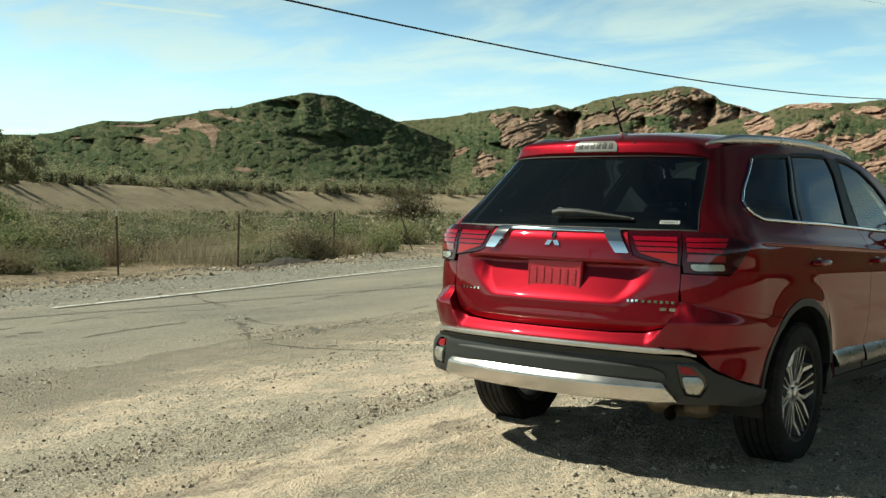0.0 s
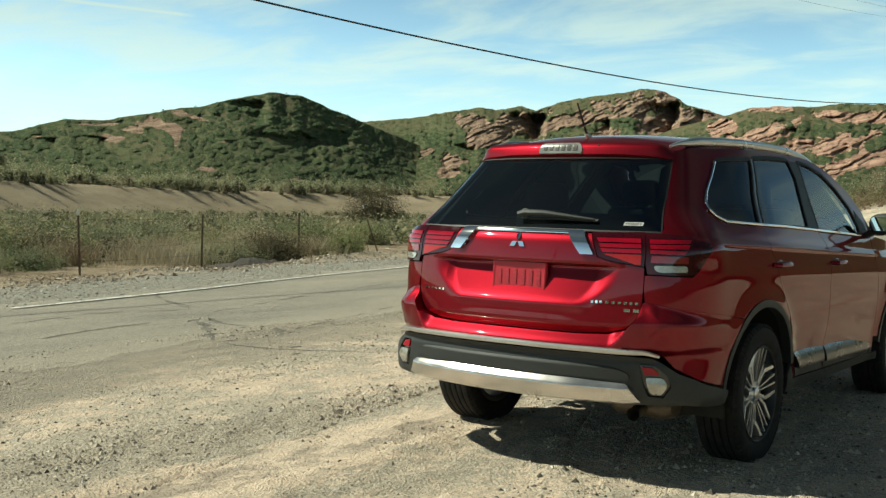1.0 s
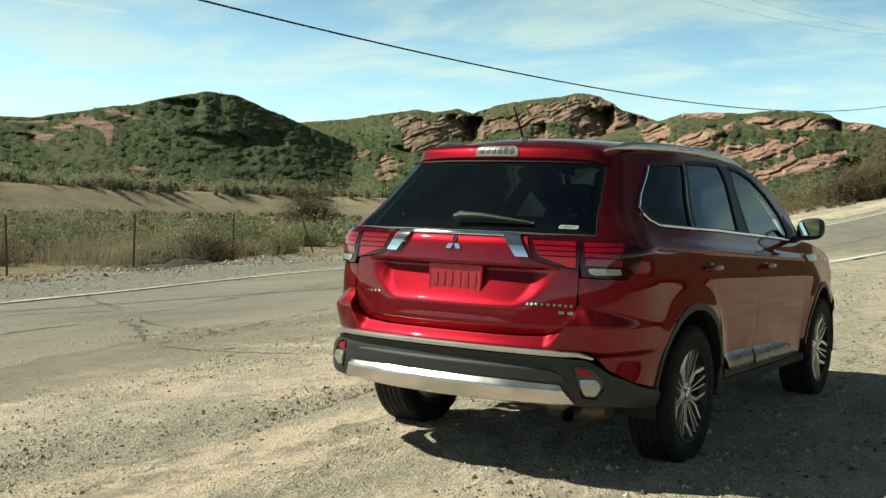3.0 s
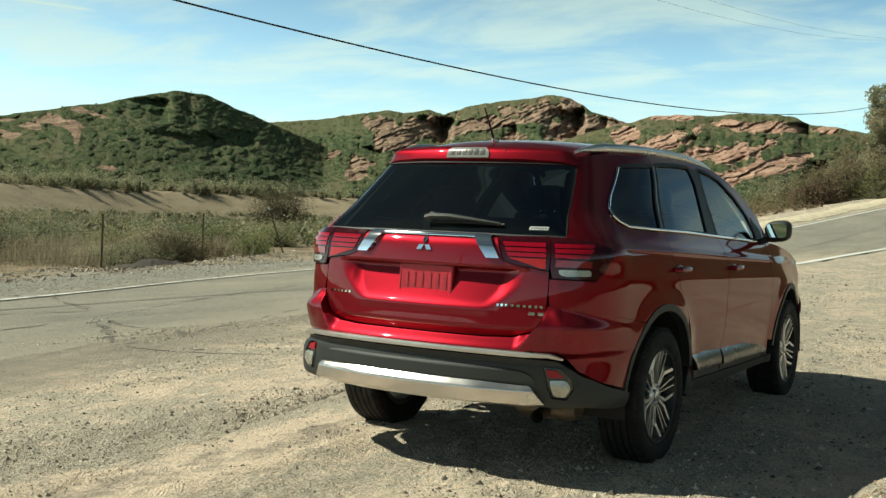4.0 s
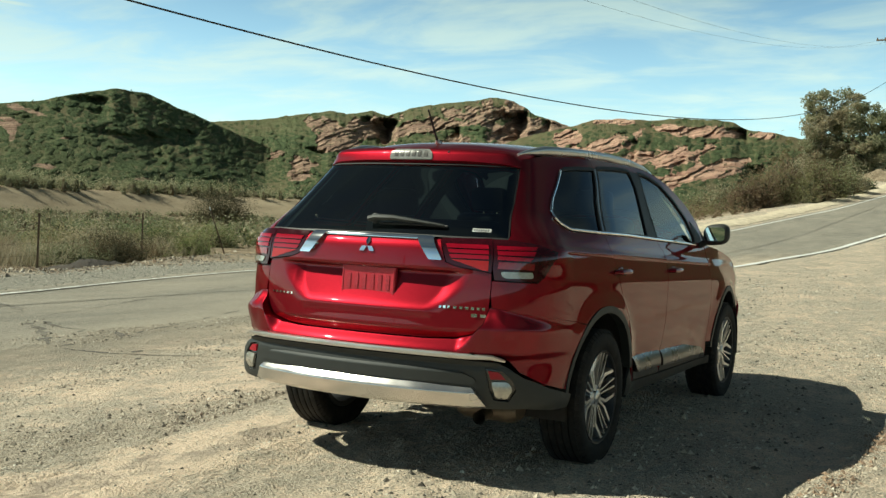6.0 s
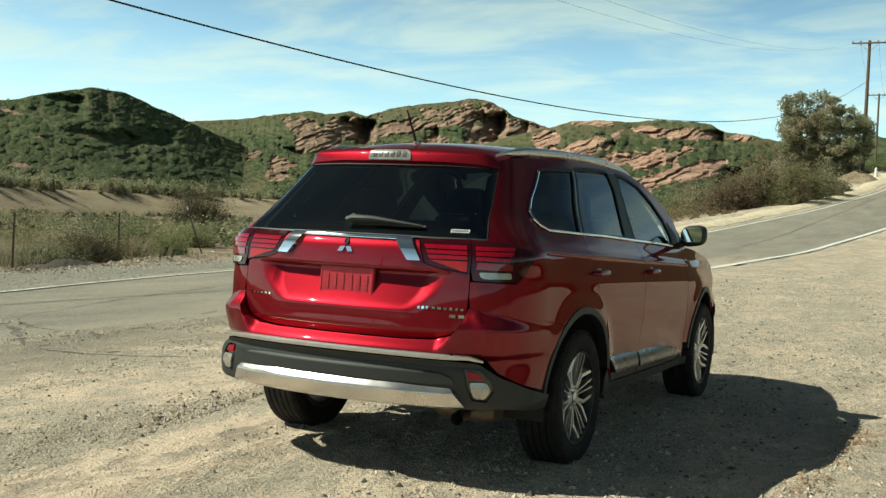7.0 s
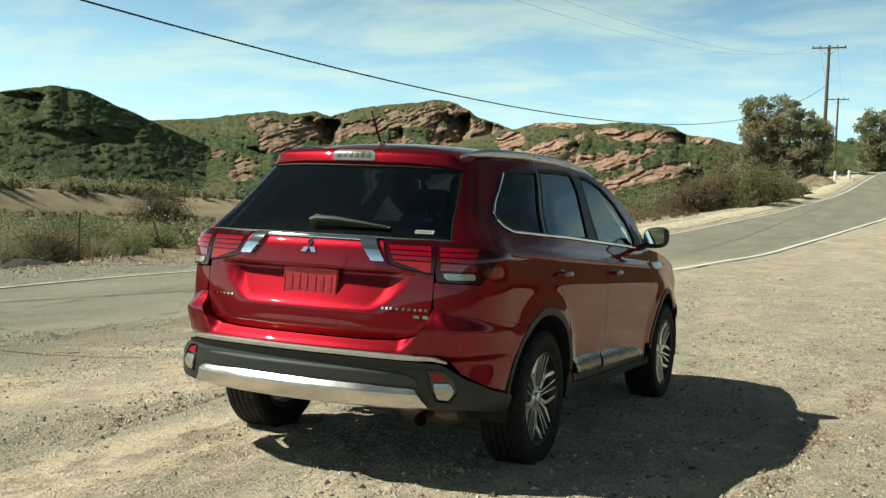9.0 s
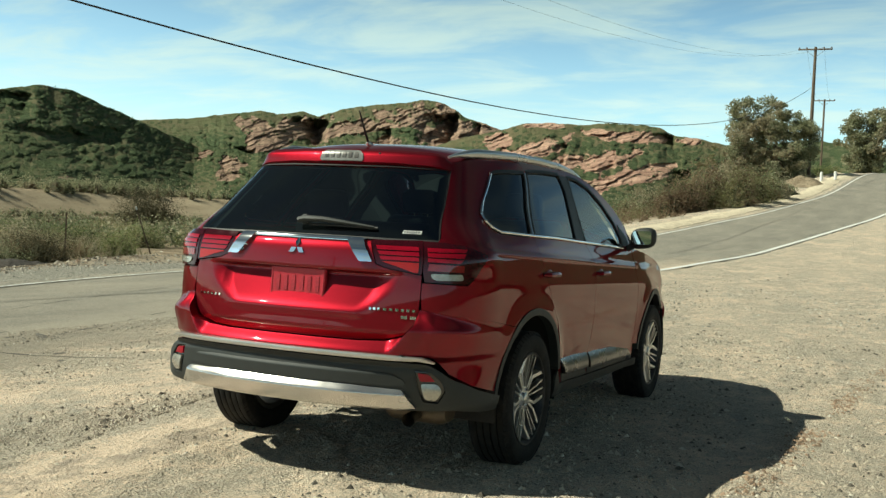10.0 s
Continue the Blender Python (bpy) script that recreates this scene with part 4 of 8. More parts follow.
for label, n, lo, hi, az0, az1, h0, h1, count, spread, wide, mat, seed in (
        ("grey-green feathery scrub behind the fence", 80, 9.0, 18, 36, 64, 0.40, 1.00, 90, 1.10, 0.006, BUSH, 21),
        ("fresh green feathery weeds behind the fence", 80, 9.0, 22, 36, 64, 0.35, 0.80, 110, 1.0, 0.007, GREEN, 22),
        ("dry grey-brown twiggy brush along the fence", 90, 8.4, 12.5, 43, 64, 0.25, 0.85, 110, 1.1, 0.004, BROWNBUSH, 23),
        ("pale straw-coloured stems behind the fence", 45, 8.0, 15, 38, 62, 0.25, 0.7, 80, 0.9, 0.004, STRAW, 24),
        ("grey-green feathery scrub in the valley field", 100, 18, 48, 34, 64, 0.5, 1.0, 80, 1.1, 0.014, BUSH, 25)):
    x, y, o = fan_places(n, lo, hi, -2, 44, az0, az1, seed)
    fan_bushes(label, x, y, rng.uniform(h0, h1, len(x)) * (0.55 + 0.45 * smooth(o, 5, 9)), count, spread, wide, mat)

# pale tussocks of dead grass behind the fence
for az, d, count in ((51.6, 27.5, 700), (50.3, 27.0, 900), (47.2, 29.5, 400), (56.5, 28.0, 400), (42.6, 33.0, 400)):
    a = math.radians(az)
    cx, cy = EX - d * math.sin(a), EY + d * math.cos(a)
    x, y = cx + rng.normal(0, 0.75, count), cy + rng.normal(0, 0.55, count)
    v, q, t = blade_arrays(x, y, land(x, y) - 0.02, rng.uniform(0.2, 0.75, count), 1.5, 0.005)
    stuff_mesh("straw_tussock", "pale straw tussock of dead grass behind the fence", "grass", v, np.concatenate([q[:, [0, 1, 2]], q[:, [0, 2, 3]], t]), STRAW)

# bushes along the canal berm: a broken row at the very edge, thicker growth behind
def berm_bushes(label, n, u0, u1, h0, h1, w0, w1, count, leaf, drop, bunch):
    k = rng.integers(20, 250, n * 3)
    k = k[fnoise(CRUN[k], CRUN[k] * 0, 0.11, 3, 83) > rng.uniform(*bunch, n * 3)][:n]
    m = len(k)
    u = rng.uniform(u0, u1, m)
    x, y = CPTS[k, 0] + CN[k, 0] * u + rng.normal(0, 0.4, m), CPTS[k, 1] + CN[k, 1] * u + rng.normal(0, 0.4, m)
    big = rng.uniform(0, 1, m)
    grow("berm_scrub", label, "bushes", x, y, h0 + (h1 - h0) * big, w0 + (w1 - w0) * big * rng.uniform(0.7, 1.1, m), count, leaf, BERM, z=CTOP[k] - drop, core=0.48)


berm_bushes("rounded grey-green bushes at the edge of the canal", 74, -2.8, -0.8, 1.6, 3.4, 3.2, 5.8, 850, 0.090, 0.12, (0.40, 0.62))
berm_bushes("tall narrow bushes at the very edge of the canal", 48, -0.9, -0.15, 1.9, 3.5, 1.3, 2.3, 500, 0.075, 0.10, (0.36, 0.62))
berm_bushes("olive bushes along the top of the canal", 210, -6.5, -1.8, 1.5, 3.3, 2.2, 4.6, 230, 0.135, 0.12, (0.36, 0.55))
berm_bushes("green bushes behind the canal", 130, -14, -7, 1.5, 3.4, 2.5, 5.5, 80, 0.21, 0.8, (0.2, 0.55))

# loose outer leaves of the chaparral on the hillsides
for ob, X, Y, Z, rock, leafy in HILLS[:3]:
    n = 8000
    i, j = rng.integers(2, X.shape[0], n), rng.integers(0, X.shape[1], n)
    keep = leafy[i, j] > rng.uniform(0.2, 0.9, n)
    i, j = i[keep], j[keep]
    x, y, z = X[i, j], Y[i, j], Z[i, j] - 0.25
    grow("hill_chaparral", "dark green chaparral on the hillside", "chaparral", x, y, rng.uniform(0.5, 1.2, len(i)), rng.uniform(0.8, 1.8, len(i)), 6, 0.26, HILLSCRUB, z=z)

# scrub on the slope beyond the climbing road
n = 1150
y = rng.uniform(26, 112, n)
o = rng.uniform(3.4, 26, n) ** 1.0
x = road_x(y) - o
hgt = rng.uniform(0.5, 1.7, n) * (0.5 + 0.5 * smooth(o, 3, 8)) * (0.8 + 1.3 * smooth(y, 55, 85) * smooth(o, 4, 9))
kind = fnoise(x, y, 0.07, 2, 13)
sel = kind < 0.50
grow("slope_scrub", "green scrub on the slope below the road", "scrub", x[sel], y[sel], hgt[sel], hgt[sel] * rng.uniform(1.1, 2.0, sel.sum()), 70, 0.094, BUSH)
grow("slope_scrub", "brown twiggy scrub beside the climbing road", "scrub", x[~sel], y[~sel], hgt[~sel] * 1.15, hgt[~sel] * rng.uniform(1.1, 1.9, (~sel).sum()), 70, 0.092, BROWNBUSH, aspect=0.3)


def at_bearing(az, dist):
    a = math.radians(az)
    return EX - dist * math.sin(a), EY + dist * math.cos(a)


def shrub(name, label, az, dist, height, width, leaves, leaf, mat, twigs=9, category="bush", z=None):
    """One bush on its own: stems from the root and leaves in uneven lobes."""
    x, y = at_bearing(az, dist)
    z0 = float(land(x, y)) - 0.05 if z is None else z
    root = holder(name, label, category, pose(x, y, z0))
    for i in range(twigs):
        a, l = rng.uniform(0, 2 * math.pi), rng.uniform(0.5, 0.95)
        end = Vector((math.cos(a) * width * 0.30 * l, math.sin(a) * width * 0.30 * l, height * rng.uniform(0.4, 0.68)))
        mid = end * 0.5 + Vector((rng.normal(0, 0.05), rng.normal(0, 0.05), height * 0.08))
        part("stem", tube_bm([(0, 0, -0.05), mid, end], [0.014 * height, 0.008 * height, 0.003 * height], 5), BARK, root)
    p, idx = bush_leaves(np.zeros(4), np.zeros(4), np.zeros(4), np.full(4, height) * rng.uniform(0.75, 1.0, 4), np.full(4, width), leaves // 4)
    v, f = leaf_arrays(p, np.full(len(p), leaf), 0.42)
    ob = new("foliage", mesh_of("foliage", v, f, mat, False))
    ob.parent = root
    # added filler dome, coloured dark as the shade behind the leaves
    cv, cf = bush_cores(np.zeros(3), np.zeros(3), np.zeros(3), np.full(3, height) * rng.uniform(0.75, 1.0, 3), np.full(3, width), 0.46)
    ob = new("inner_shade_dome", mesh_of("inner_shade_dome", cv, cf, CORE_SHADE, False))
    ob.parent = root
    return root


shrub("bush", "grey-brown brush at the foot of a fence post", 45.2, 27.5, 1.25, 2.6, 9000, 0.030, DARKBUSH, 4)
shrub("bush", "grey-green brush beside the fence", 47.5, 27.0, 1.0, 2.6, 7000, 0.027, BUSH, 4)
shrub("bush", "rounded fresh green bush near the fence", 41.5, 33.5, 1.15, 1.9, 5500, 0.032, GREEN)
shrub("bush", "rounded fresh green bush near the fence", 43.1, 35.0, 1.35, 2.5, 6500, 0.034, GREEN)
shrub("bush", "dark brown bush before the canal", 39.9, 64.0, 3.3, 5.2, 19000, 0.052, DARKBUSH, 2)
shrub("bush", "dark green bush in the valley field", 60.9, 46.0, 2.3, 4.2, 7000, 0.062, GREEN)
for az, d, h, w, m, label in ((59.6, 27.5, 1.75, 3.4, GREEN, "dense olive-green bush behind the fence"), (57.4, 28.5, 1.65, 3.2, BUSH, "dense grey-green bush behind the fence"),
                              (55.9, 29.0, 1.45, 2.8, GREEN, "dense olive-green bush behind the fence"), (53.7, 30.5, 1.25, 2.6, BUSH, "low grey-green bush behind the fence"),
                              (46.3, 32.0, 1.45, 3.2, BUSH, "spreading grey-green brush behind the fence"), (48.2, 33.0, 1.2, 2.8, GREEN, "low olive-green bush behind the fence"),
                              (40.3, 40.0, 1.3, 3.0, GREEN, "low olive-green bush behind the fence"), (51.6, 36.0, 1.4, 3.4, BUSH, "low grey-green bush behind the fence")):
    shrub("bush", label, az, d, h, w, 6500, 0.038, m, 5)
shrub("bush", "grey-brown brush at the roadside ditch", 57.6, 25.0, 0.8, 2.2, 5000, 0.026, BUSH)
shrub("bush", "grey-brown brush at the roadside ditch", 60.4, 24.0, 0.9, 2.4, 5000, 0.026, BROWNBUSH)


def tree(name, label, az, dist, height, trunk_r, half, low, high, lumps, size, leaves, leaf, mat, limbs=9, square=2.4, top=None, seed=1):
    """A tapered trunk with limbs and a full crown of leafy lumps between two heights, half wide; top trims the crown's outline."""
    r = np.random.default_rng(seed)
    x, y = at_bearing(az, dist)
    root = holder(name, label, "tree", pose(x, y, float(land(x, y)) - 0.1, 0, 0, az))
    lean = r.normal(0, 0.2, 2)
    head = Vector((lean[0], lean[1], low + (high - low) * 0.5))
    part("trunk", tube_bm([(0, 0, -0.2), (lean[0] * 0.3, lean[1] * 0.3, head.z * 0.35), head * 0.75, head], [trunk_r * 1.25, trunk_r, trunk_r * 0.7, trunk_r * 0.4], 9), BARK, root)
    centres = []
    while len(centres) < lumps:
        u, d, w = r.uniform(-1, 1), r.uniform(-1, 1), r.uniform(0, 1)
        q = abs(u) ** square + abs(d) ** 2 + abs((w - 0.45) / 0.55) ** square
        if q < 1.0 and (top is None or w < top(u)):
            centres.append((u * half, d * half * 0.7, low + w * (high - low)))
    for c in centres[:limbs]:
        c = Vector(c) * 0.8
        start = head * r.uniform(0.45, 0.95)
        mid = start.lerp(c, 0.5) + Vector((r.normal(0, 0.15), r.normal(0, 0.15), 0.1))
        part("limb", tube_bm([start, mid, c], [trunk_r * 0.36, trunk_r * 0.2, trunk_r * 0.06], 6), BARK, root)
    c = np.repeat(np.array(centres), leaves, 0)
    n = len(c)
    d = r.normal(size=(n, 3))
    d /= np.linalg.norm(d, axis=1)[:, None]
    lump = np.repeat(r.uniform(0.65, 1.25, lumps) * size, leaves)
    ragged = 0.72 + 0.28 * np.sin(d[:, 0] * 4 + c[:, 0] * 3) * np.cos(d[:, 2] * 5 + c[:, 2] * 2)
    p = c + d * (lump * ragged * r.uniform(0.1, 1.0, n) ** 0.45)[:, None] * (1.0, 1.0, 0.8)
    v, f = leaf_arrays(p, np.full(n, leaf), 0.5, 0.1)
    ob = new("crown", mesh_of("crown", v, f, mat, False))
    ob.parent = root
    return root


tree("tree", "broad olive-green tree with a dense uneven crown", 7.7, 107, 9.2, 0.29, 4.25, 0.8, 9.0, 250, 0.92, 260, 0.105, TREELEAF, 7, 3.6, lambda u: 1.0 - 0.42 * max(0.0, u), 3)
tree("tree", "slender olive-green tree beside a broader one", 8.95, 106, 8.0, 0.16, 1.5, 2.2, 8.5, 46, 0.60, 200, 0.092, TREELEAF, 6, 2.2, None, 4)
tree("tree", "rounded dark green tree near the crest", 2.75, 128, 6.8, 0.28, 4.2, 0.2, 7.2, 120, 1.05, 260, 0.135, TREELEAF, 6, 2.2, None, 5)
tree("tree", "half-bare small tree in the scrub", 10.7, 84, 5.4, 0.10, 1.5, 1.6, 5.2, 16, 0.45, 130, 0.07, BROWNBUSH, 12, 2.0, None, 6)
tree("tree", "grey-green tree at the edge of the canal", 61.0, 72, 4.6, 0.16, 2.9, 2.4, 5.9, 40, 0.75, 300, 0.10, BERM, 6, 2.2, None, 7)
for az, d, h, w, m in ((12.6, 72, 3.2, 3.6, BROWNBUSH), (11.6, 73, 4.2, 3.8, BROWNBUSH), (10.7, 75, 4.6, 3.6, BROWNBUSH), (9.9, 76, 4.4, 3.6, BUSH), (9.2, 73, 4.2, 3.8, BROWNBUSH), (8.3, 76, 3.4, 3.8, BROWNBUSH), (7.4, 80, 2.6, 3.4, BUSH), (6.9, 84, 1.3, 2.4, BUSH), (13.6, 76, 2.8, 4.0, BUSH), (14.8, 80, 2.6, 4.0, BUSH)):
    shrub("bush", "tall brown and green brush beside the climbing road", az, d, h, w, 4200, 0.080, m, 7)
for az, d, h in ((5.35, 117, 2.2), (4.7, 122, 2.2)):
    shrub("bush", "low green bush near the crest", az, d, h, 3.0, 3600, 0.07, GREEN, 5)

# dark broken asphalt left in a low heap at the field's edge
heap = []
hp = np.array([at_bearing(a, d) for a, d in ((48.0, 23.0), (46.8, 23.9), (45.6, 24.8), (44.6, 25.7))])
hpt, hrun = curve_points(hp, 120)
hd = np.gradient(hpt, axis=0)
hd /= np.hypot(hd[:, 0], hd[:, 1])[:, None]
for k, u in enumerate(np.linspace(-1, 1, 9)):
    w = 0.55 * u
    q = hpt + np.stack([hd[:, 1], -hd[:, 0]], 1) * w
    lump = (0.03 + 0.32 * fnoise(q[:, 0], q[:, 1], 2.6, 5, 61, 0.7) ** 1.5) * (1 - u * u) * np.sin(np.pi * np.linspace(0, 1, 120)) ** 0.5
    heap.append(np.stack([q[:, 0], q[:, 1], land(q[:, 0], q[:, 1]) - 0.03 + lump], -1))
HEAP = plain("dark_broken_asphalt", (0.060, 0.050, 0.041), 0.95, 0.0, 10, 0.6, 1.0, 0.05)
tagged(new("asphalt_heap", mesh_of("asphalt_heap", np.stack(heap).reshape(-1, 3), sheet_faces(9, 120), HEAP)), "low dark heap of broken asphalt at the field's edge", "rubble", kind="stuff")

# ---- fence ----
FENCE = [(55.0, 22.8, 1.22, 0.035), (48.96, 25.3, 1.22, -0.012), (43.93, 30.1, 1.30, 0.0), (39.75, 34.8, 1.45, 0.33)]
tops = []
for az, d, h, lean in FENCE:
    x, y = at_bearing(az, d)
    z = float(land(x, y))
    right = Vector((math.cos(math.radians(az)), math.sin(math.radians(az)), 0))
    p = holder("fence_post", "rusty leaning steel fence post" if lean > 0.1 else "thin rusty steel fence post in dry grass", "fence post", pose(x, y, z, 0, math.degrees(-lean), az), "field fence")
    bm = box_bm((0.044, 0.006, h + 0.25), (0, 0, (h - 0.25) / 2))
    box_bm((0.006, 0.034, h + 0.25), (0, 0.017, (h - 0.25) / 2), bm=bm)
    part("shaft", bm, STEEL, p)
    if lean > 0.03:
        part("cap", box_bm((0.050, 0.046, 0.11), (0, 0.012, h + 0.06)), WHITEPOST, p, "white painted tip", bevel=0.006)
    for i in range(9):
        part("stud", box_bm((0.016, 0.012, 0.02), (0, -0.006, h - 0.05 - 0.12 * i)), STEEL, p)
    tops.append([p.matrix_basis @ Vector((0, 0, h * k)) for k in (0.94, 0.70, 0.46, 0.24)])
for k in range(4):
    for a, b in zip(tops, tops[1:]):
        pts = [a[k].lerp(b[k], t) - Vector((0, 0, 0.10 * t * (1 - t))) for t in np.linspace(0, 1, 9)]
        w = part("fence_wire", tube_bm(pts, 0.0028, 4, caps=False), STEEL, None)
        tagged(w, "thin sagging rusty fence wire between posts", "fence wire", "field fence wires")

# ---- utility poles and cables ----
A = Vector((-8.26, 102.2))
U = Vector((-math.sin(radians(2)), -math.cos(radians(2))))
SIDE = Vector((U.y, -U.x))


def pole(x, y, top, arm, label, attach=None):
    z = float(land(x, y)) - 0.3
    h = top - z
    p = holder("utility_pole", label, "utility pole", pose(x, y, z))
    part("shaft", tube_bm([(0, 0, 0), (0, 0, h * 0.5), (0, 0, h + 0.25)], [0.19, 0.165, 0.13], 12), POLEWOOD, p)
    if arm:
        cross = part("crossarm", box_bm((arm, 0.11, 0.14), (0, -0.16, h)), POLEWOOD, p, bevel=0.01)
        for k in (-0.47, -0.25, 0.25, 0.47):
            part("insulator", tube_bm([(k * arm, -0.16, h + 0.06), (k * arm, -0.16, h + 0.14), (k * arm, -0.16, h + 0.22)], [0.03, 0.07, 0.05], 8), INSUL, cross)
        for k in (-1, 1):
            part("brace", tube_bm([(k * arm * 0.28, -0.16, h - 0.06), (0, -0.14, h - 0.75)], 0.018, 5), STEEL, p)
    return p


near_pole = A + U * 135
pole(A.x, A.y, 19.2, 3.1, "tall weathered wooden utility pole with a crossarm")
x2, y2 = at_bearing(5.28, 168)
pole(x2, y2, 21.6, 3.0, "distant wooden utility pole with a crossarm")
pole(near_pole.x, near_pole.y, 8.9, 3.1, "weathered wooden utility pole behind the turnout")


def cable(name, label, fn, offset, r, s0=0.0, s1=135.0, n=90):
    pts = [((A + U * s + SIDE * offset).x, (A + U * s + SIDE * offset).y, fn(s)) for s in np.linspace(s0, s1, n)]
    tagged(part(name, tube_bm(pts, r, 6), CABLE, None), label, "cable")


cable("overhead_cable", "thick black cable slung low between poles", lambda s: 0.0013616 * s * s - 0.2432 * s + 15.717, 0.0, 0.019)
cable("power_line", "thin power line between pole crossarms", lambda s: 0.00103 * s * s - 0.2166 * s + 19.42, 0.78, 0.0042)
cable("power_line", "thin power line between pole crossarms", lambda s: 0.00103 * s * s - 0.2166 * s + 19.42, -0.78, 0.0042)
for k, zz in ((-0.8, 0.2), (0.8, 0.2)):
    pts = [Vector((A.x + k, A.y, 19.2 + zz)).lerp(Vector((x2 + k, y2, 21.6 + zz)), t) - Vector((0, 0, 4 * 1.2 * t * (1 - t))) for t in np.linspace(0, 1, 24)]
    tagged(part("power_line", tube_bm(pts, 0.008, 5), CABLE, None), "thin power line between distant poles", "cable")

# cut bank of bare dirt beside the bend
bx, by = at_bearing(6.05, 95)
u, w = np.meshgrid(np.linspace(-2.6, 2.6, 40), np.linspace(-2.2, 2.2, 34))
ca, sa = math.cos(math.radians(6.05)), math.sin(math.radians(6.05))
mx, my = bx + u * ca - w * sa, by + u * sa + w * ca
mz = land(mx, my) - 0.06 + 0.80 * np.exp(-((np.abs(u + 0.3) / 1.7) ** 4) - ((np.abs(w) / 1.3) ** 2.4)) * (0.75 + 0.5 * fnoise(mx, my, 1.3, 4, 17, 0.6))
me = mesh_of("dirt_bank", np.stack([mx, my, mz], -1).reshape(-1, 3), sheet_faces(34, 40), GROUND)
add_mask(me, "earth", np.ones(len(me.vertices)))
tagged(new("dirt_bank", me), "low cut bank of bare pinkish dirt", "bank", kind="structure")

# white marker posts on the bend
for az, d in ((5.22, 100), (4.56, 101)):
    x, y = at_bearing(az, d)
    z = float(land(x, y)) - 0.05
    bm = tube_bm([(0, 0, 0), (0, 0, 0.78), (0, 0, 0.86), (0, 0, 0.9)], [0.13, 0.125, 0.11, 0.05], 10)
    m = part("marker_post", bm, WHITEPOST, None)
    m.matrix_basis = pose(x, y, z)
    tagged(m, "short white roadside marker post", "marker post", "marker posts on the bend")

# ---- loose stones ----
def stone_arrays(x, y, z, size):
    n = len(x)
    base = np.array([(1, 0.1, -0.25), (-1, -0.1, -0.25), (0.15, 1, -0.25), (-0.1, -1, -0.25), (0.1, 0.05, 0.55)], float)
    tri = np.array([(0, 2, 4), (2, 1, 4), (1, 3, 4), (3, 0, 4)])
    jit = base[None] * rng.uniform(0.6, 1.3, (n, 5, 1)) * rng.uniform(0.6, 1.2, (n, 1, 3))
    a = rng.uniform(0, 2 * np.pi, n)
    c, s = np.cos(a)[:, None], np.sin(a)[:, None]
    jx, jy = jit[..., 0] * c - jit[..., 1] * s, jit[..., 0] * s + jit[..., 1] * c
    v = np.stack([jx, jy, jit[..., 2]], -1) * np.asarray(size)[:, None, None] + np.stack([x, y, z], -1)[:, None]
    f = (np.arange(n) * 5)[:, None, None] + tri[None]
    return v.reshape(-1, 3), f.reshape(-1, 3)


def ground_top(x, y):
    """Height of the ground or of the road surface over it."""
    o = road_x(y) - x
    return np.where((o < 0.1) & (o > -6.6), rise(y) + 0.012 + 0.012 * (fnoise(x, y, 0.45, 3, 8) - 0.5), land(x, y))


def churn(x, y):
    """Height of the churned sand behind the car: ruts, ridges and clods."""
    rut = np.exp(-(((x + 0.80 + 0.10 * (fnoise(y, y * 0, 0.7, 2, 15) - 0.5)) / 0.13) ** 2))
    lips = np.exp(-(((np.abs(x + 0.80) - 0.24) / 0.10) ** 2))
    h = 0.052 * (fnoise(x * 1.0 + 0.3 * y, y * 0.35, 3.2, 4, 101, 0.6) - 0.40) + 0.030 * (fnoise(x, y * 0.7, 9.0, 4, 103, 0.65) - 0.5)
    h = h + 0.022 * lips * fnoise(x, y, 2.5, 3, 105) - 0.026 * rut
    edge = smooth(x, -2.1, -1.6) * (1 - smooth(x, 0.55, 1.05)) * smooth(y, -3.7, -3.2) * (1 - smooth(y, 0.7, 1.3))
    for wx, wy in ((-0.785, 0.0), (0.785, 0.0)):
        edge = edge * smooth(np.hypot((x - wx) / 1.0, (y - wy) / 1.4), 0.14, 0.42)
    return np.where(edge > 0, -0.02 + edge * (0.020 + h), -0.02)


plain_top = ground_top
SX, SY = np.meshgrid(np.linspace(-2.1, 1.05, 176), np.linspace(-3.7, 1.3, 278))
me = mesh_of("churned_sand", np.stack([SX, SY, plain_top(SX, SY) + churn(SX, SY)], -1).reshape(-1, 3), sheet_faces(278, 176), GROUND)
tagged(new("churned_sand", me), "pale churned sand with wheel ruts behind the car", "sand", kind="structure")


def ground_top(x, y):
    """Height of what lies on top: ground, road or churned sand."""
    return plain_top(x, y) + np.maximum(churn(x, y), 0.0)


n = 58000
x, y = rng.uniform(-7, 7.5, n), rng.uniform(-4.2, 15, n)
dens = fnoise(x * 1.0 + y * 0.5, y * 0.35, 0.8, 4, 55)
keep = (dens > rng.uniform(0.44, 0.60, n)) & (smooth(x, -6.5, -2.0) + 0.12 > rng.uniform(0, 1, n)) & (np.hypot(x - EX, y - EY) > 1.8)
x, y = x[keep], y[keep]
size = (0.0035 + 0.0026 * rng.exponential(1.0, len(x))) * (0.55 + 0.45 * smooth(x, -4.5, -1.0))
size = np.minimum(size, 0.016) * (1.0 + 0.7 * smooth(x, 1.4, 2.2))
v, f = stone_arrays(x, y, ground_top(x, y) + size * 0.2, size)
stuff_mesh("loose_gravel", "loose grey and tan gravel on the turnout", "gravel", v, f, STONES)
n = 20000
y = rng.uniform(-3, 40, n)
o = rng.uniform(-0.22, 2.9, n)
x = road_x(y) - o
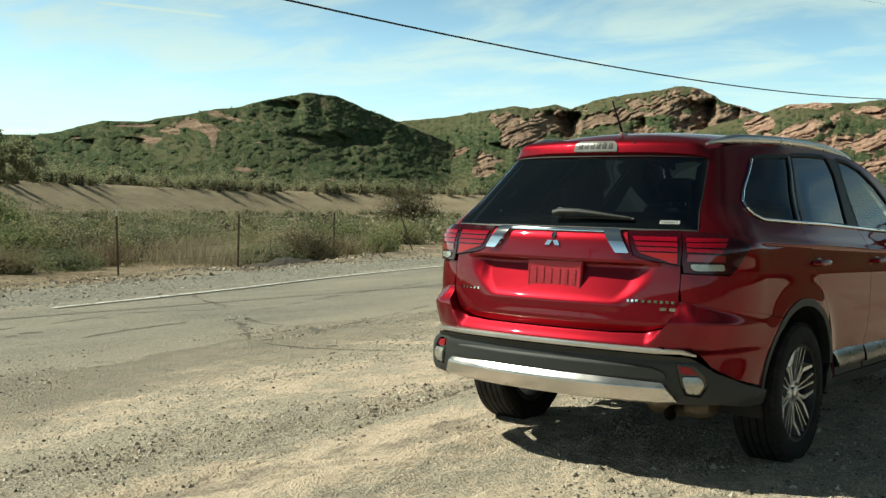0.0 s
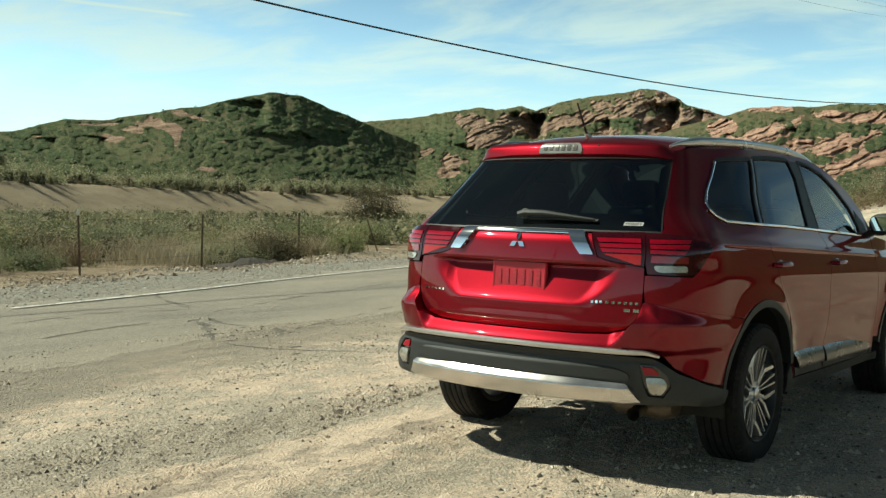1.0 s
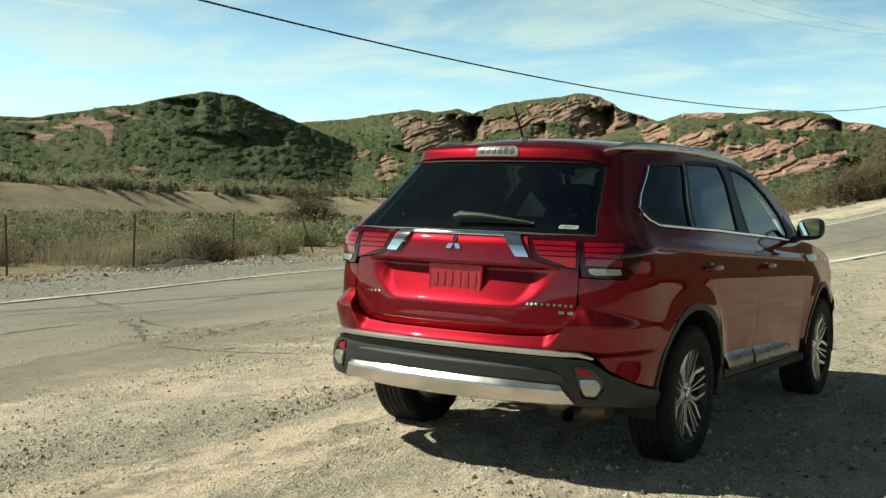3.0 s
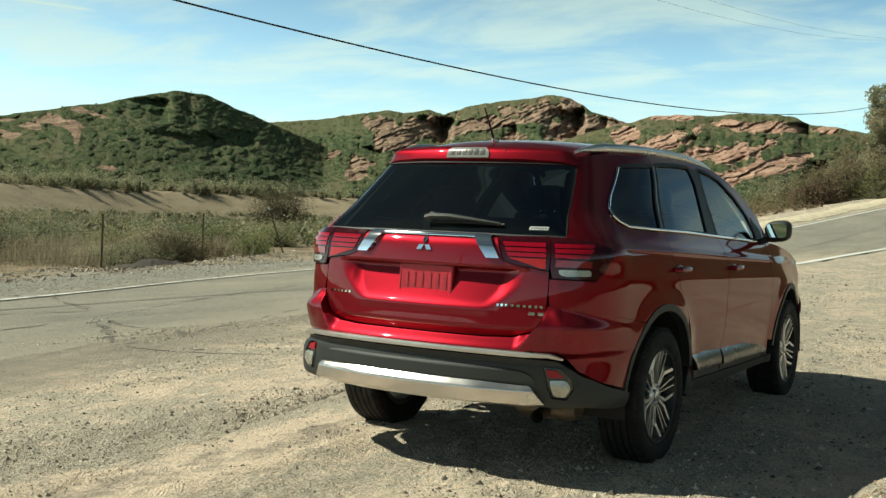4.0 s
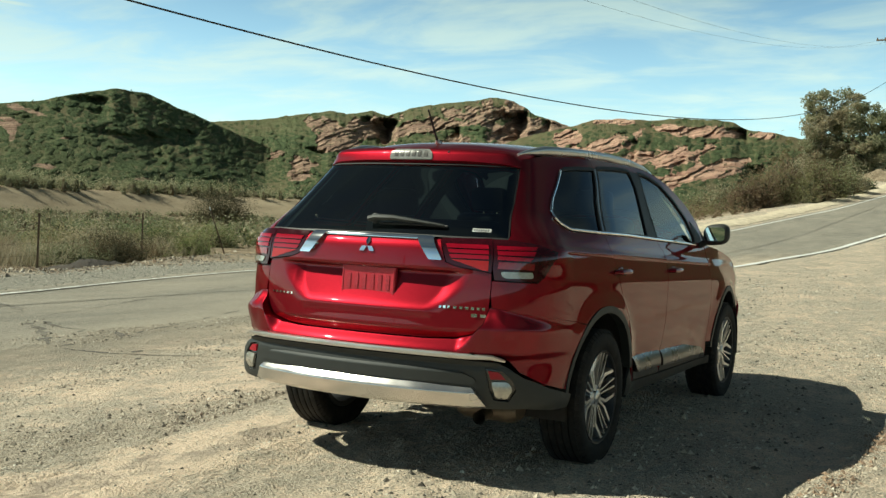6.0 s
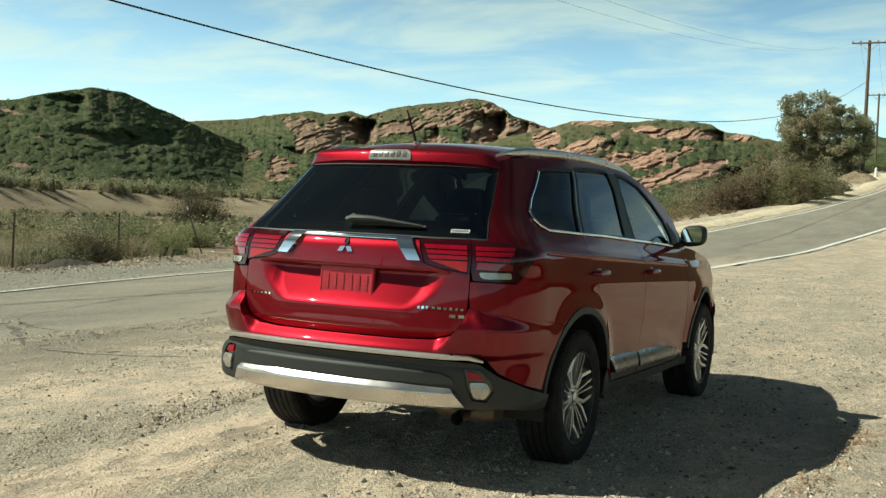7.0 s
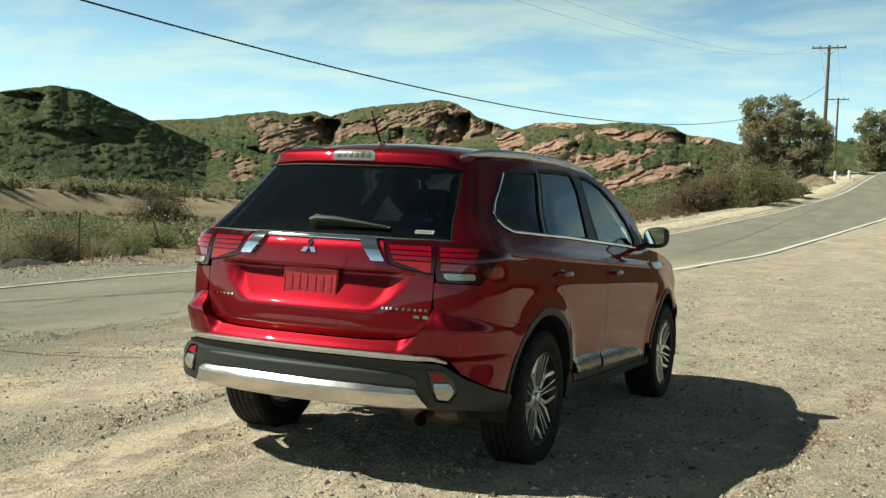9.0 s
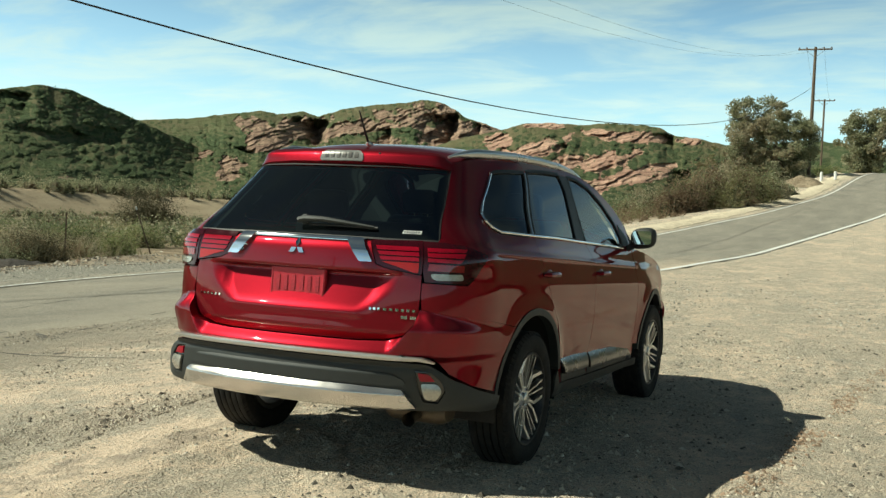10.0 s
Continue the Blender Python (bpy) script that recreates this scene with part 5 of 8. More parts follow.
size = np.minimum(0.008 + 0.008 * rng.exponential(1.0, n), 0.04) * (0.7 + 0.3 * smooth(o, 1, 2.5))
v, f = stone_arrays(x, y, np.maximum(land(x, y), ground_top(x, y)) + size * 0.2, size)
stuff_mesh("roadside_gravel", "crushed grey gravel along the far shoulder", "gravel", v, f, GREYSTONES)
n = 4200
y = rng.uniform(0, 34, n)
o = rng.normal(3.9, 1.0, n)
x = road_x(y) - o
keep = fnoise(x, y, 0.5, 3, 87) > rng.uniform(0.36, 0.62, n)
x, y = x[keep], y[keep]
size = np.minimum(0.018 + 0.020 * rng.exponential(1.0, len(x)), 0.10)
v, f = stone_arrays(x, y, land(x, y) + size * 0.1, size)
stuff_mesh("rubble", "pale and dark rubble on the dirt before the fence", "rubble", v, f, STONES)
n = 62000
x, y = rng.uniform(0.2, 7.2, n), rng.uniform(-3.9, 11.0, n)
keep = (fnoise(x * 0.8 + y * 0.3, y * 0.6, 0.9, 4, 58) > rng.uniform(0.30, 0.62, n)) & (np.hypot(x - EX, y - EY) > 2.0)
x, y = x[keep], y[keep]
size = np.minimum(0.0065 + 0.0045 * rng.exponential(1.0, len(x)), 0.028)
v, f = stone_arrays(x, y, ground_top(x, y) + size * 0.15, size)
stuff_mesh("loose_gravel", "grey and pale gravel scattered over the turnout", "gravel", v, f, STONES)
n = 20000
y = 9.0 + 19.0 * rng.uniform(0, 1, n) ** 1.3
x = road_x(y) + 7.5 + rng.uniform(0, 1, n) * 9.0
keep = (fnoise(x, y, 0.45, 4, 59) > rng.uniform(0.28, 0.62, n)) & ((y > 11.0) | (x > 7.2) | (x < 0.2))
x, y = x[keep], y[keep]
size = np.minimum(0.010 + 0.007 * rng.exponential(1.0, len(x)), 0.045)
half_n = len(x) * 3 // 5
v, f = stone_arrays(x[:half_n], y[:half_n], ground_top(x[:half_n], y[:half_n]) + size[:half_n] * 0.15, size[:half_n])
stuff_mesh("loose_gravel", "fine grey gravel over the far end of the turnout", "gravel", v, f, GREYSTONES)
v, f = stone_arrays(x[half_n:], y[half_n:], ground_top(x[half_n:], y[half_n:]) + size[half_n:] * 0.15, size[half_n:])
stuff_mesh("loose_gravel", "pale and brown gravel over the far end of the turnout", "gravel", v, f, STONES)
# chunks broken out of the asphalt, and coarse pebbles where the road meets the sand
n = 55
k = rng.uniform(0, 1, n)
x, y = -6.3 + 1.9 * k + rng.normal(0, 0.09, n), 2.5 - 1.2 * k + rng.normal(0, 0.10, n)
size = np.minimum(0.008 + 0.006 * rng.exponential(1.0, n), 0.026)
v, f = stone_arrays(x, y, ground_top(x, y) + size * 0.15, size)
stuff_mesh("rubble", "broken asphalt chunks around a crack", "rubble", v, f, STONES)
n = 60000
x, y = rng.uniform(-4.9, -0.6, n), rng.uniform(-4.4, 7.0, n)
keep = (fnoise(x * 1.3 + y * 0.25, y * 0.45, 1.1, 4, 59) > rng.uniform(0.36, 0.64, n)) & (np.hypot(x - EX, y - EY) > 2.2)
x, y = x[keep], y[keep]
size = np.minimum(0.0045 + 0.0032 * rng.exponential(1.0, len(x)), 0.019)
v, f = stone_arrays(x, y, ground_top(x, y) + size * 0.15, size)
stuff_mesh("loose_gravel", "dark and tan pebbles between road and sand", "gravel", v, f, STONES)
v, f = stone_arrays(np.zeros(1), np.zeros(1), np.zeros(1), np.ones(1))
PALE = plain("pale_stone", (0.55, 0.50, 0.42), 0.9, 0.0, 8, 0.2, 0.6, 0.01)
stone_mesh = mesh_of("stone", v, f, PALE, False)
for az, d, s in ((42.3, 32.0, 0.17), (40.6, 34.0, 0.12), (43.0, 31.0, 0.10), (46.4, 27.5, 0.09), (50.2, 24.2, 0.10), (52.4, 22.4, 0.12), (56.0, 21.0, 0.08), (39.2, 36.5, 0.12), (47.6, 25.0, 0.07)):
    x, y = at_bearing(az, d)
    st = new("rock", stone_mesh)
    st.matrix_basis = pose(x, y, float(land(x, y)) + s * 0.25, 0, 0, az * 77) @ Matrix.Diagonal((s * 1.3, s, s * 0.8, 1))
    tagged(st, "pale rock at the field's edge", "rock", "rocks by the fence")
for x, y, s in ((1.38, -0.62, 0.016), (3.45, 7.6, 0.03), (2.6, 8.9, 0.025), (4.1, 10.2, 0.03), (2.9, 4.2, 0.03), (2.55, 3.6, 0.022), (1.2, -1.9, 0.014), (-1.6, -1.4, 0.02)):
    st = new("rock", stone_mesh)
    st.matrix_basis = pose(x, y, float(ground_top(np.array(x), np.array(y))) + s * 0.3, 0, 0, x * 133) @ Matrix.Diagonal((s * 1.3, s, s * 0.7, 1))
    tagged(st, "small pale stone lying on the dirt", "rock", "stones on the turnout")

# clods thrown up along the edge of an old wheel track
kp, krun = curve_points(np.array(TRACK_EDGE, float), 400)
n = 2600
k = rng.integers(0, 400, n)
k = k[fnoise(krun[k], krun[k] * 0, 2.2, 4, 67) > rng.uniform(0.3, 0.6, n)]
n = len(k)
x, y = kp[k, 0] + rng.normal(0, 0.055, n), kp[k, 1] + rng.normal(0, 0.055, n)
size = np.minimum(0.006 + 0.007 * rng.exponential(1.0, n), 0.022)
v, f = stone_arrays(x, y, land(x, y) + size * 0.2, size)
CLOD = plain("dry_brown_clods", (0.27, 0.185, 0.125), 0.95, 0.0, 40, 0.35, 0.6, 0.004)
stuff_mesh("dirt_clods", "brown clods along an old wheel track", "clods", v, f, CLOD)

n = 8000
x, y = rng.normal(-1.32, 0.24, n), rng.uniform(-3.4, 2.2, n)
keep = fnoise(x * 1.6, y * 0.5, 1.6, 4, 57) > rng.uniform(0.40, 0.58, n)
x, y = x[keep], y[keep]
size = np.minimum(0.005 + 0.0055 * rng.exponential(1.0, len(x)), 0.026)
v, f = stone_arrays(x, y, ground_top(x, y) + size * 0.15, size)
stuff_mesh("dirt_clods", "grey-brown clods beside the wheel track", "clods", v, f, STONES)

# stones, crusts and dead twigs on the bare strip before the fence
n = 5200
y = rng.uniform(4, 30, n)
o = rng.uniform(1.5, 6.4, n)
x = road_x(y) - o
keep = fnoise(x, y, 0.8, 3, 63) > rng.uniform(0.36, 0.62, n)
x, y = x[keep], y[keep]
size = np.minimum(0.012 + 0.014 * rng.exponential(1.0, len(x)), 0.07)
v, f = stone_arrays(x, y, land(x, y) + size * 0.1, size)
half_n = len(x) // 2
stuff_mesh("field_stones", "grey stones on the bare dirt before the fence", "stones", v[:half_n * 5], f[:half_n * 4], STONES)
stuff_mesh("dirt_clods", "brown crusts of dirt before the fence", "clods", v[half_n * 5:], f[half_n * 4:] - half_n * 5, CLOD)
n = 7000
y = rng.uniform(4, 30, n)
x = road_x(y) - rng.uniform(2.0, 7.0, n)
keep = fnoise(x, y, 0.6, 3, 64) > rng.uniform(0.40, 0.62, n)
x, y = x[keep], y[keep]
v, f = leaf_arrays(np.stack([x, y, land(x, y) + 0.012], 1), np.full(len(x), 0.085), 0.10, 3.0)
TWIGS = plain("dead_brown_twigs", (0.085, 0.06, 0.042), 0.95, 0.0, 30, 0.5, 0)
stuff_mesh("dead_twigs", "dark dead twigs lying on the dirt", "twigs", v, f, TWIGS)

# ---- cracks and broken patches in the asphalt ----
TAR = plain("dark_crack_filler", (0.15, 0.133, 0.108), 0.95, 0.0, 30, 0.5, 0.8, 0.01)


def road_top(x, y):
    return rise(y) + 0.012 + 0.012 * (fnoise(x, y, 0.45, 3, 8) - 0.5)


def crack(knots, width, seed):
    p, run = curve_points(np.array(knots, float), 160)
    d = np.gradient(p, axis=0)
    d /= np.hypot(d[:, 0], d[:, 1])[:, None]
    nrm = np.stack([d[:, 1], -d[:, 0]], 1)
    p = p + nrm * (0.22 * (fnoise(run, run * 0, 1.6, 6, seed, 0.7) - 0.5))[:, None]
    w = width * np.clip(3.6 * fnoise(run, run * 0 + 3, 2.6, 5, seed + 5, 0.65) - 1.45, 0.0, 1.4)
    w[0] = w[-1] = 0.0
    P = np.stack([p + nrm * w[:, None], p - nrm * w[:, None]], 1)
    z = road_top(P[..., 0], P[..., 1]) + 0.003
    ob = new("crack", mesh_of("crack", np.concatenate([P, z[..., None]], -1).reshape(-1, 3), sheet_faces(160, 2), TAR))
    ob.parent = road


def hole(x, y, r, seed, turn):
    """A shallow broken patch with a ragged rim."""
    k = 22
    a = np.linspace(0, 2 * np.pi, k, endpoint=False)
    rad = r * (0.45 + 0.9 * fnoise(np.cos(a) * 2 + seed, np.sin(a) * 2, 1.3, 4, seed, 0.7))
    ex, ey = rad * np.cos(a), rad * np.sin(a) * 0.45
    px, py = x + ex * math.cos(turn) - ey * math.sin(turn), y + ex * math.sin(turn) + ey * math.cos(turn)
    v = np.concatenate([np.stack([px, py, road_top(px, py) + 0.003], -1), [(x, y, float(road_top(x, y)) + 0.0025)]])
    f = np.stack([np.arange(k), (np.arange(k) + 1) % k, np.full(k, k)], 1)
    ob = new("broken_patch", mesh_of("broken_patch", v, f, TAR))
    ob.parent = road


crack([(-8.7, 3.9), (-7.6, 3.2), (-6.6, 2.7), (-5.8, 2.05), (-5.0, 1.6), (-4.6, 1.25)], 0.062, 5)
crack([(-5.9, 2.3), (-5.2, 2.0), (-4.7, 2.1), (-4.2, 1.7)], 0.045, 6)
crack([(-4.9, 1.5), (-4.4, 1.1), (-3.7, 1.05), (-3.0, 1.5)], 0.024, 7)
crack([(-6.2, -1.2), (-6.6, 0.4), (-6.9, 1.8), (-6.6, 2.7)], 0.030, 8)
crack([(-6.2, 2.7), (-7.0, 5.0), (-8.0, 8.4), (-8.5, 11)], 0.020, 9)
crack([(-4.4, 2.0), (-5.4, 5.0), (-6.4, 8.6)], 0.018, 10)
crack([(-4.9, -2.2), (-5.3, -0.8), (-5.6, 0.4), (-5.9, 1.6)], 0.030, 11)
for i, (x, y, r) in enumerate(((-5.75, 2.05, 0.16), (-5.45, 1.85, 0.10), (-5.1, 1.65, 0.14), (-4.75, 1.35, 0.20), (-4.55, 1.45, 0.10), (-4.3, 1.2, 0.12), (-4.95, 1.95, 0.09), (-4.65, 1.75, 0.08), (-6.1, 0.0, 0.22), (-6.0, -0.25, 0.12), (-5.3, -1.0, 0.14), (-3.6, 1.3, 0.12), (-3.3, 1.0, 0.09), (-6.7, 1.2, 0.12))):
    hole(x, y, r * 0.62, 31 + i, 1.8 + 0.3 * math.sin(i * 2.1))

# ---- the car: its surfaces ----
from mathutils.geometry import delaunay_2d_cdt


def spline(knots):
    """A smooth function through (at, value) knots, on arrays."""
    k = np.array(knots, float)
    x, y = k[:, 0], k[:, 1]
    d = np.diff(y) / np.diff(x)
    m = np.r_[d[0], np.where(d[:-1] * d[1:] > 0, 2 * d[:-1] * d[1:] / (d[:-1] + d[1:] + 1e-12), 0), d[-1]]

    def f(v):
        v = np.clip(np.asarray(v, float), x[0], x[-1])
        i = np.clip(np.searchsorted(x, v, "right") - 1, 0, len(x) - 2)
        h = x[i + 1] - x[i]
        u = (v - x[i]) / h
        return (2 * u**3 - 3 * u**2 + 1) * y[i] + (u**3 - 2 * u**2 + u) * h * m[i] + (-2 * u**3 + 3 * u**2) * y[i + 1] + (u**3 - u**2) * h * m[i + 1]

    return f


WHEEL_R, WHEEL_Z, BASE_Y = 0.352, 0.352, 2.67
REAR_Y = spline([(0.2, -0.86), (0.38, -0.925), (0.5, -0.955), (0.65, -0.96), (0.75, -0.95), (0.95, -0.925), (1.12, -0.90), (1.17, -0.872), (1.30, -0.76), (1.45, -0.61), (1.53, -0.525), (1.62, -0.42)])
REAR_BOW = spline([(0.2, 0.10), (0.5, 0.10), (0.7, 0.085), (0.95, 0.07), (1.15, 0.075), (1.3, 0.09), (1.53, 0.12), (1.62, 0.12)])
SIDE_X = spline([(0.2, 0.80), (0.30, 0.855), (0.38, 0.872), (0.46, 0.874), (0.58, 0.882), (0.75, 0.893), (0.90, 0.893), (0.99, 0.884), (1.03, 0.876), (1.055, 0.862), (1.10, 0.848), (1.16, 0.826), (1.25, 0.790), (1.40, 0.722), (1.50, 0.672), (1.56, 0.638), (1.61, 0.600), (1.64, 0.57)])
SIDE_START = spline([(0.2, -0.45), (1.12, -0.45), (1.3, -0.32), (1.5, -0.12), (1.62, -0.02)])
FRONT_Y = spline([(0.2, 3.40), (0.4, 3.56), (0.6, 3.62), (0.8, 3.60), (0.95, 3.50), (1.05, 3.30), (1.2, 3.1)])
NOSE, CORNER, SIDE_END = 0.45, 0.62, 3.0


def side_x(y, z):
    fall = 1.098 - 0.043 * y
    x = SIDE_X(z - (fall - 1.035) * np.exp(-(((z - fall) / 0.13) ** 2)))
    high = smooth(z, 1.06, 1.3)
    x = x - (0.022 + 0.05 * high) * smooth(-y, -0.55, 0.5) ** 1.5
    x = x - (0.05 - 0.02 * high) * smooth(y, 2.2, 3.1) ** 1.5
    for cy in (0.0, BASE_Y):
        r = np.hypot(y - cy, (z - WHEEL_Z))
        x = x + 0.017 * np.exp(-(((r - 0.46) / 0.09) ** 2)) * (z > 0.2) * smooth(1.0 - z, 0.0, 0.2)
    # an undercut just below the shoulder crease
    below = fall - z
    x = x - 0.0075 * smooth(below, 0.0, 0.022) * (1 - smooth(below, 0.02, 0.15)) * smooth(y, -0.52, -0.38)
    return x


def plan(s, z):
    """Outline of the body at height z; s runs from the middle of the tail round the corner and along the flank to the nose."""
    s, z = np.broadcast_arrays(np.asarray(s, float), np.asarray(z, float))
    a, sign = np.abs(s), np.where(s < 0, -1.0, 1.0)
    ry, bow, y1 = REAR_Y(z), REAR_BOW(z), SIDE_START(z)
    # tail
    xa, ya = np.minimum(a, NOSE), ry + bow * (np.minimum(a, NOSE) / 0.6) ** 2.2
    # corner, a cubic from tail to flank
    t = np.clip((a - NOSE) / CORNER, 0, 1)
    p0x, p0y = NOSE, ry + bow * (NOSE / 0.6) ** 2.2
    slope = bow * 2.2 / 0.6 * (NOSE / 0.6) ** 1.2
    p3x, p3y = side_x(y1, z), y1
    lean = (side_x(y1 + 0.02, z) - p3x) / 0.02
    h1, h2 = 0.74 * (p3x - NOSE), 0.74 * (p3y - p0y)
    p1x, p1y, p2x, p2y = p0x + h1, p0y + slope * h1, p3x - lean * h2, p3y - h2
    w0, w1, w2, w3 = (1 - t) ** 3, 3 * t * (1 - t) ** 2, 3 * t * t * (1 - t), t**3
    xb, yb = w0 * p0x + w1 * p1x + w2 * p2x + w3 * p3x, w0 * p0y + w1 * p1y + w2 * p2y + w3 * p3y
    # flank
    f = np.clip((a - NOSE - CORNER) / (SIDE_END + 0.45), 0, 1)
    yc = y1 + f * (SIDE_END - y1)
    xc = side_x(yc, z)
    # nose corner and nose
    s4 = NOSE + CORNER + SIDE_END + 0.45
    t = np.clip((a - s4) / CORNER, 0, 1)
    fy = FRONT_Y(z)
    q0x, q0y = side_x(SIDE_END, z), SIDE_END
    lean = (q0x - side_x(SIDE_END - 0.02, z)) / 0.02
    h2 = 0.75 * (fy - 0.06 - q0y)
    q3x, q3y = NOSE, fy - 0.06
    w0, w1, w2, w3 = (1 - t) ** 3, 3 * t * (1 - t) ** 2, 3 * t * t * (1 - t), t**3
    xd = w0 * q0x + w1 * (q0x + lean * h2) + w2 * (q3x + 0.75 * (q0x - NOSE)) + w3 * q3x
    yd = w0 * q0y + w1 * (q0y + h2) + w2 * (q3y - 0.22 * (q0x - NOSE) * 0.75) + w3 * q3y
    e = np.clip((a - s4 - CORNER) / NOSE, 0, 1)
    xe = NOSE * (1 - e)
    ye = fy - 0.06 * (1 - e) ** 2
    x = np.where(a <= NOSE, xa, np.where(a <= NOSE + CORNER, xb, np.where(a <= s4, xc, np.where(a <= s4 + CORNER, xd, xe))))
    y = np.where(a <= NOSE, ya, np.where(a <= NOSE + CORNER, yb, np.where(a <= s4, yc, np.where(a <= s4 + CORNER, yd, ye))))
    return x * sign, y


def skin(s, z, off=0.0):
    """Points on the body, moved outwards by off."""
    s, z = np.asarray(s, float), np.asarray(z, float)
    e = 0.004
    x, y = plan(s, z)
    xa, ya = plan(s - e, z)
    xb, yb = plan(s + e, z)
    xu, yu = plan(s, z + e)
    xl, yl = plan(s, z - e)
    ts = np.stack([xb - xa, yb - ya, np.zeros_like(x)], -1)
    tz = np.stack([xu - xl, yu - yl, np.full_like(x, 2 * e)], -1)
    n = np.cross(ts, tz)
    n /= np.linalg.norm(n, axis=-1, keepdims=True) + 1e-12
    return np.stack([x, y, z], -1) + n * np.asarray(off, float)[..., None], n


def s_at(kind, v, z):
    """The s at which the outline has this x (tail and corner) or y (corner and flank)."""
    if kind == "s":
        return v
    grid = np.linspace(0, NOSE + CORNER, 400) if kind == "x" else np.linspace(NOSE * 0.6, NOSE + CORNER + SIDE_END + 0.45, 1500)
    x, y = plan(grid, np.full_like(grid, z))
    if kind == "x":
        i = int(np.argmin(np.abs(x[: int(np.argmax(x)) + 1] - abs(v))))
        return math.copysign(grid[i], v)
    return float(grid[int(np.argmin(np.abs(y - v)))])


def fine(poly, step):
    """Puts points along a closed outline."""
    out = []
    for (a, b), (c, d) in zip(poly, poly[1:] + poly[:1]):
        n = max(1, int(math.hypot(c - a, d - b) / step))
        out += [(a + (c - a) * i / n, b + (d - b) * i / n) for i in range(n)]
    return out


def rounded(poly, r, seg=4):
    """Rounds the corners of a closed outline."""
    out = []
    n = len(poly)
    for i in range(n):
        p, a, b = Vector(poly[i]), Vector(poly[i - 1]), Vector(poly[(i + 1) % n])
        da, db = (a - p), (b - p)
        k = min(r, da.length * 0.45, db.length * 0.45)
        if da.length < 1e-6 or db.length < 1e-6 or abs(da.angle(db) - math.pi) < 0.15:
            out.append(tuple(p))
            continue
        s, e = p + da.normalized() * k, p + db.normalized() * k
        for j in range(seg + 1):
            t = j / seg
            out.append(tuple(s * (1 - t) ** 2 + p * 2 * t * (1 - t) + e * t * t))
    return out


def shrink(poly, d):
    area = sum(a[0] * b[1] - b[0] * a[1] for a, b in zip(poly, poly[1:] + poly[:1]))
    out = []
    n = len(poly)
    for i in range(n):
        p, q = Vector(poly[i - 1]), Vector(poly[(i + 1) % n])
        t = (q - p)
        if t.length < 1e-9:
            out.append(poly[i])
            continue
        t.normalize()
        nrm = Vector((-t.y, t.x)) * (1 if area > 0 else -1)
        out.append((poly[i][0] + nrm.x * d, poly[i][1] + nrm.y * d))
    return out


def inside(px, py, poly):
    p = np.array(poly)
    x, y = p[:, 0], p[:, 1]
    x2, y2 = np.roll(x, -1), np.roll(y, -1)
    c = np.zeros(px.shape, bool)
    for a, b, d, e in zip(x, y, x2, y2):
        hit = ((b > py) != (e > py)) & (px < (d - a) * (py - b) / (e - b + 1e-12) + a)
        c ^= hit
    return c


def fill(outer, holes, step, slope=0.0):
    """Triangles that fill an outline in the plane, with a lattice of points inside."""
    loops = [outer] + holes
    pts, edges = [], []
    for lp in loops:
        k = len(pts)
        pts += lp
        edges += [(k + i, k + (i + 1) % len(lp)) for i in range(len(lp))]
    o = np.array(outer)
    gx = np.arange(o[:, 0].min() + step * 0.5, o[:, 0].max(), step)
    gy = np.arange(o[:, 1].min() + step * 0.5, o[:, 1].max(), step)
    if slope:
        gy = np.arange(o[:, 1].min() + step * 0.5, o[:, 1].max() + abs(slope) * 5, step)
    X, Y = [v.ravel() for v in np.meshgrid(gx, gy)]
    Y = Y + slope * X
    keep = inside(X, Y, outer)
    for h in holes:
        keep &= ~inside(X, Y, h)
    X, Y = X[keep], Y[keep]
    b = np.array(pts)
    if len(X):
        d = np.full(len(X), 9.0)
        for i in range(0, len(b), 200):
            d = np.minimum(d, np.hypot(X[:, None] - b[None, i:i + 200, 0], Y[:, None] - b[None, i:i + 200, 1]).min(1))
        X, Y = X[d > step * 0.45], Y[d > step * 0.45]
    all_pts = [Vector(p) for p in pts] + [Vector((a, c)) for a, c in zip(X, Y)]
    v, e, f, *_ = delaunay_2d_cdt(all_pts, edges, [], 0, 1e-7)
    v = np.array([tuple(p) for p in v])
    f = np.array(f)
    c = v[f].mean(1)
    ok = inside(c[:, 0], c[:, 1], outer)
    for h in holes:
        ok &= ~inside(c[:, 0], c[:, 1], h)
    return v, f[ok]


def to_s(poly):
    return [(s_at(k, v, z), z) for k, v, z in poly]


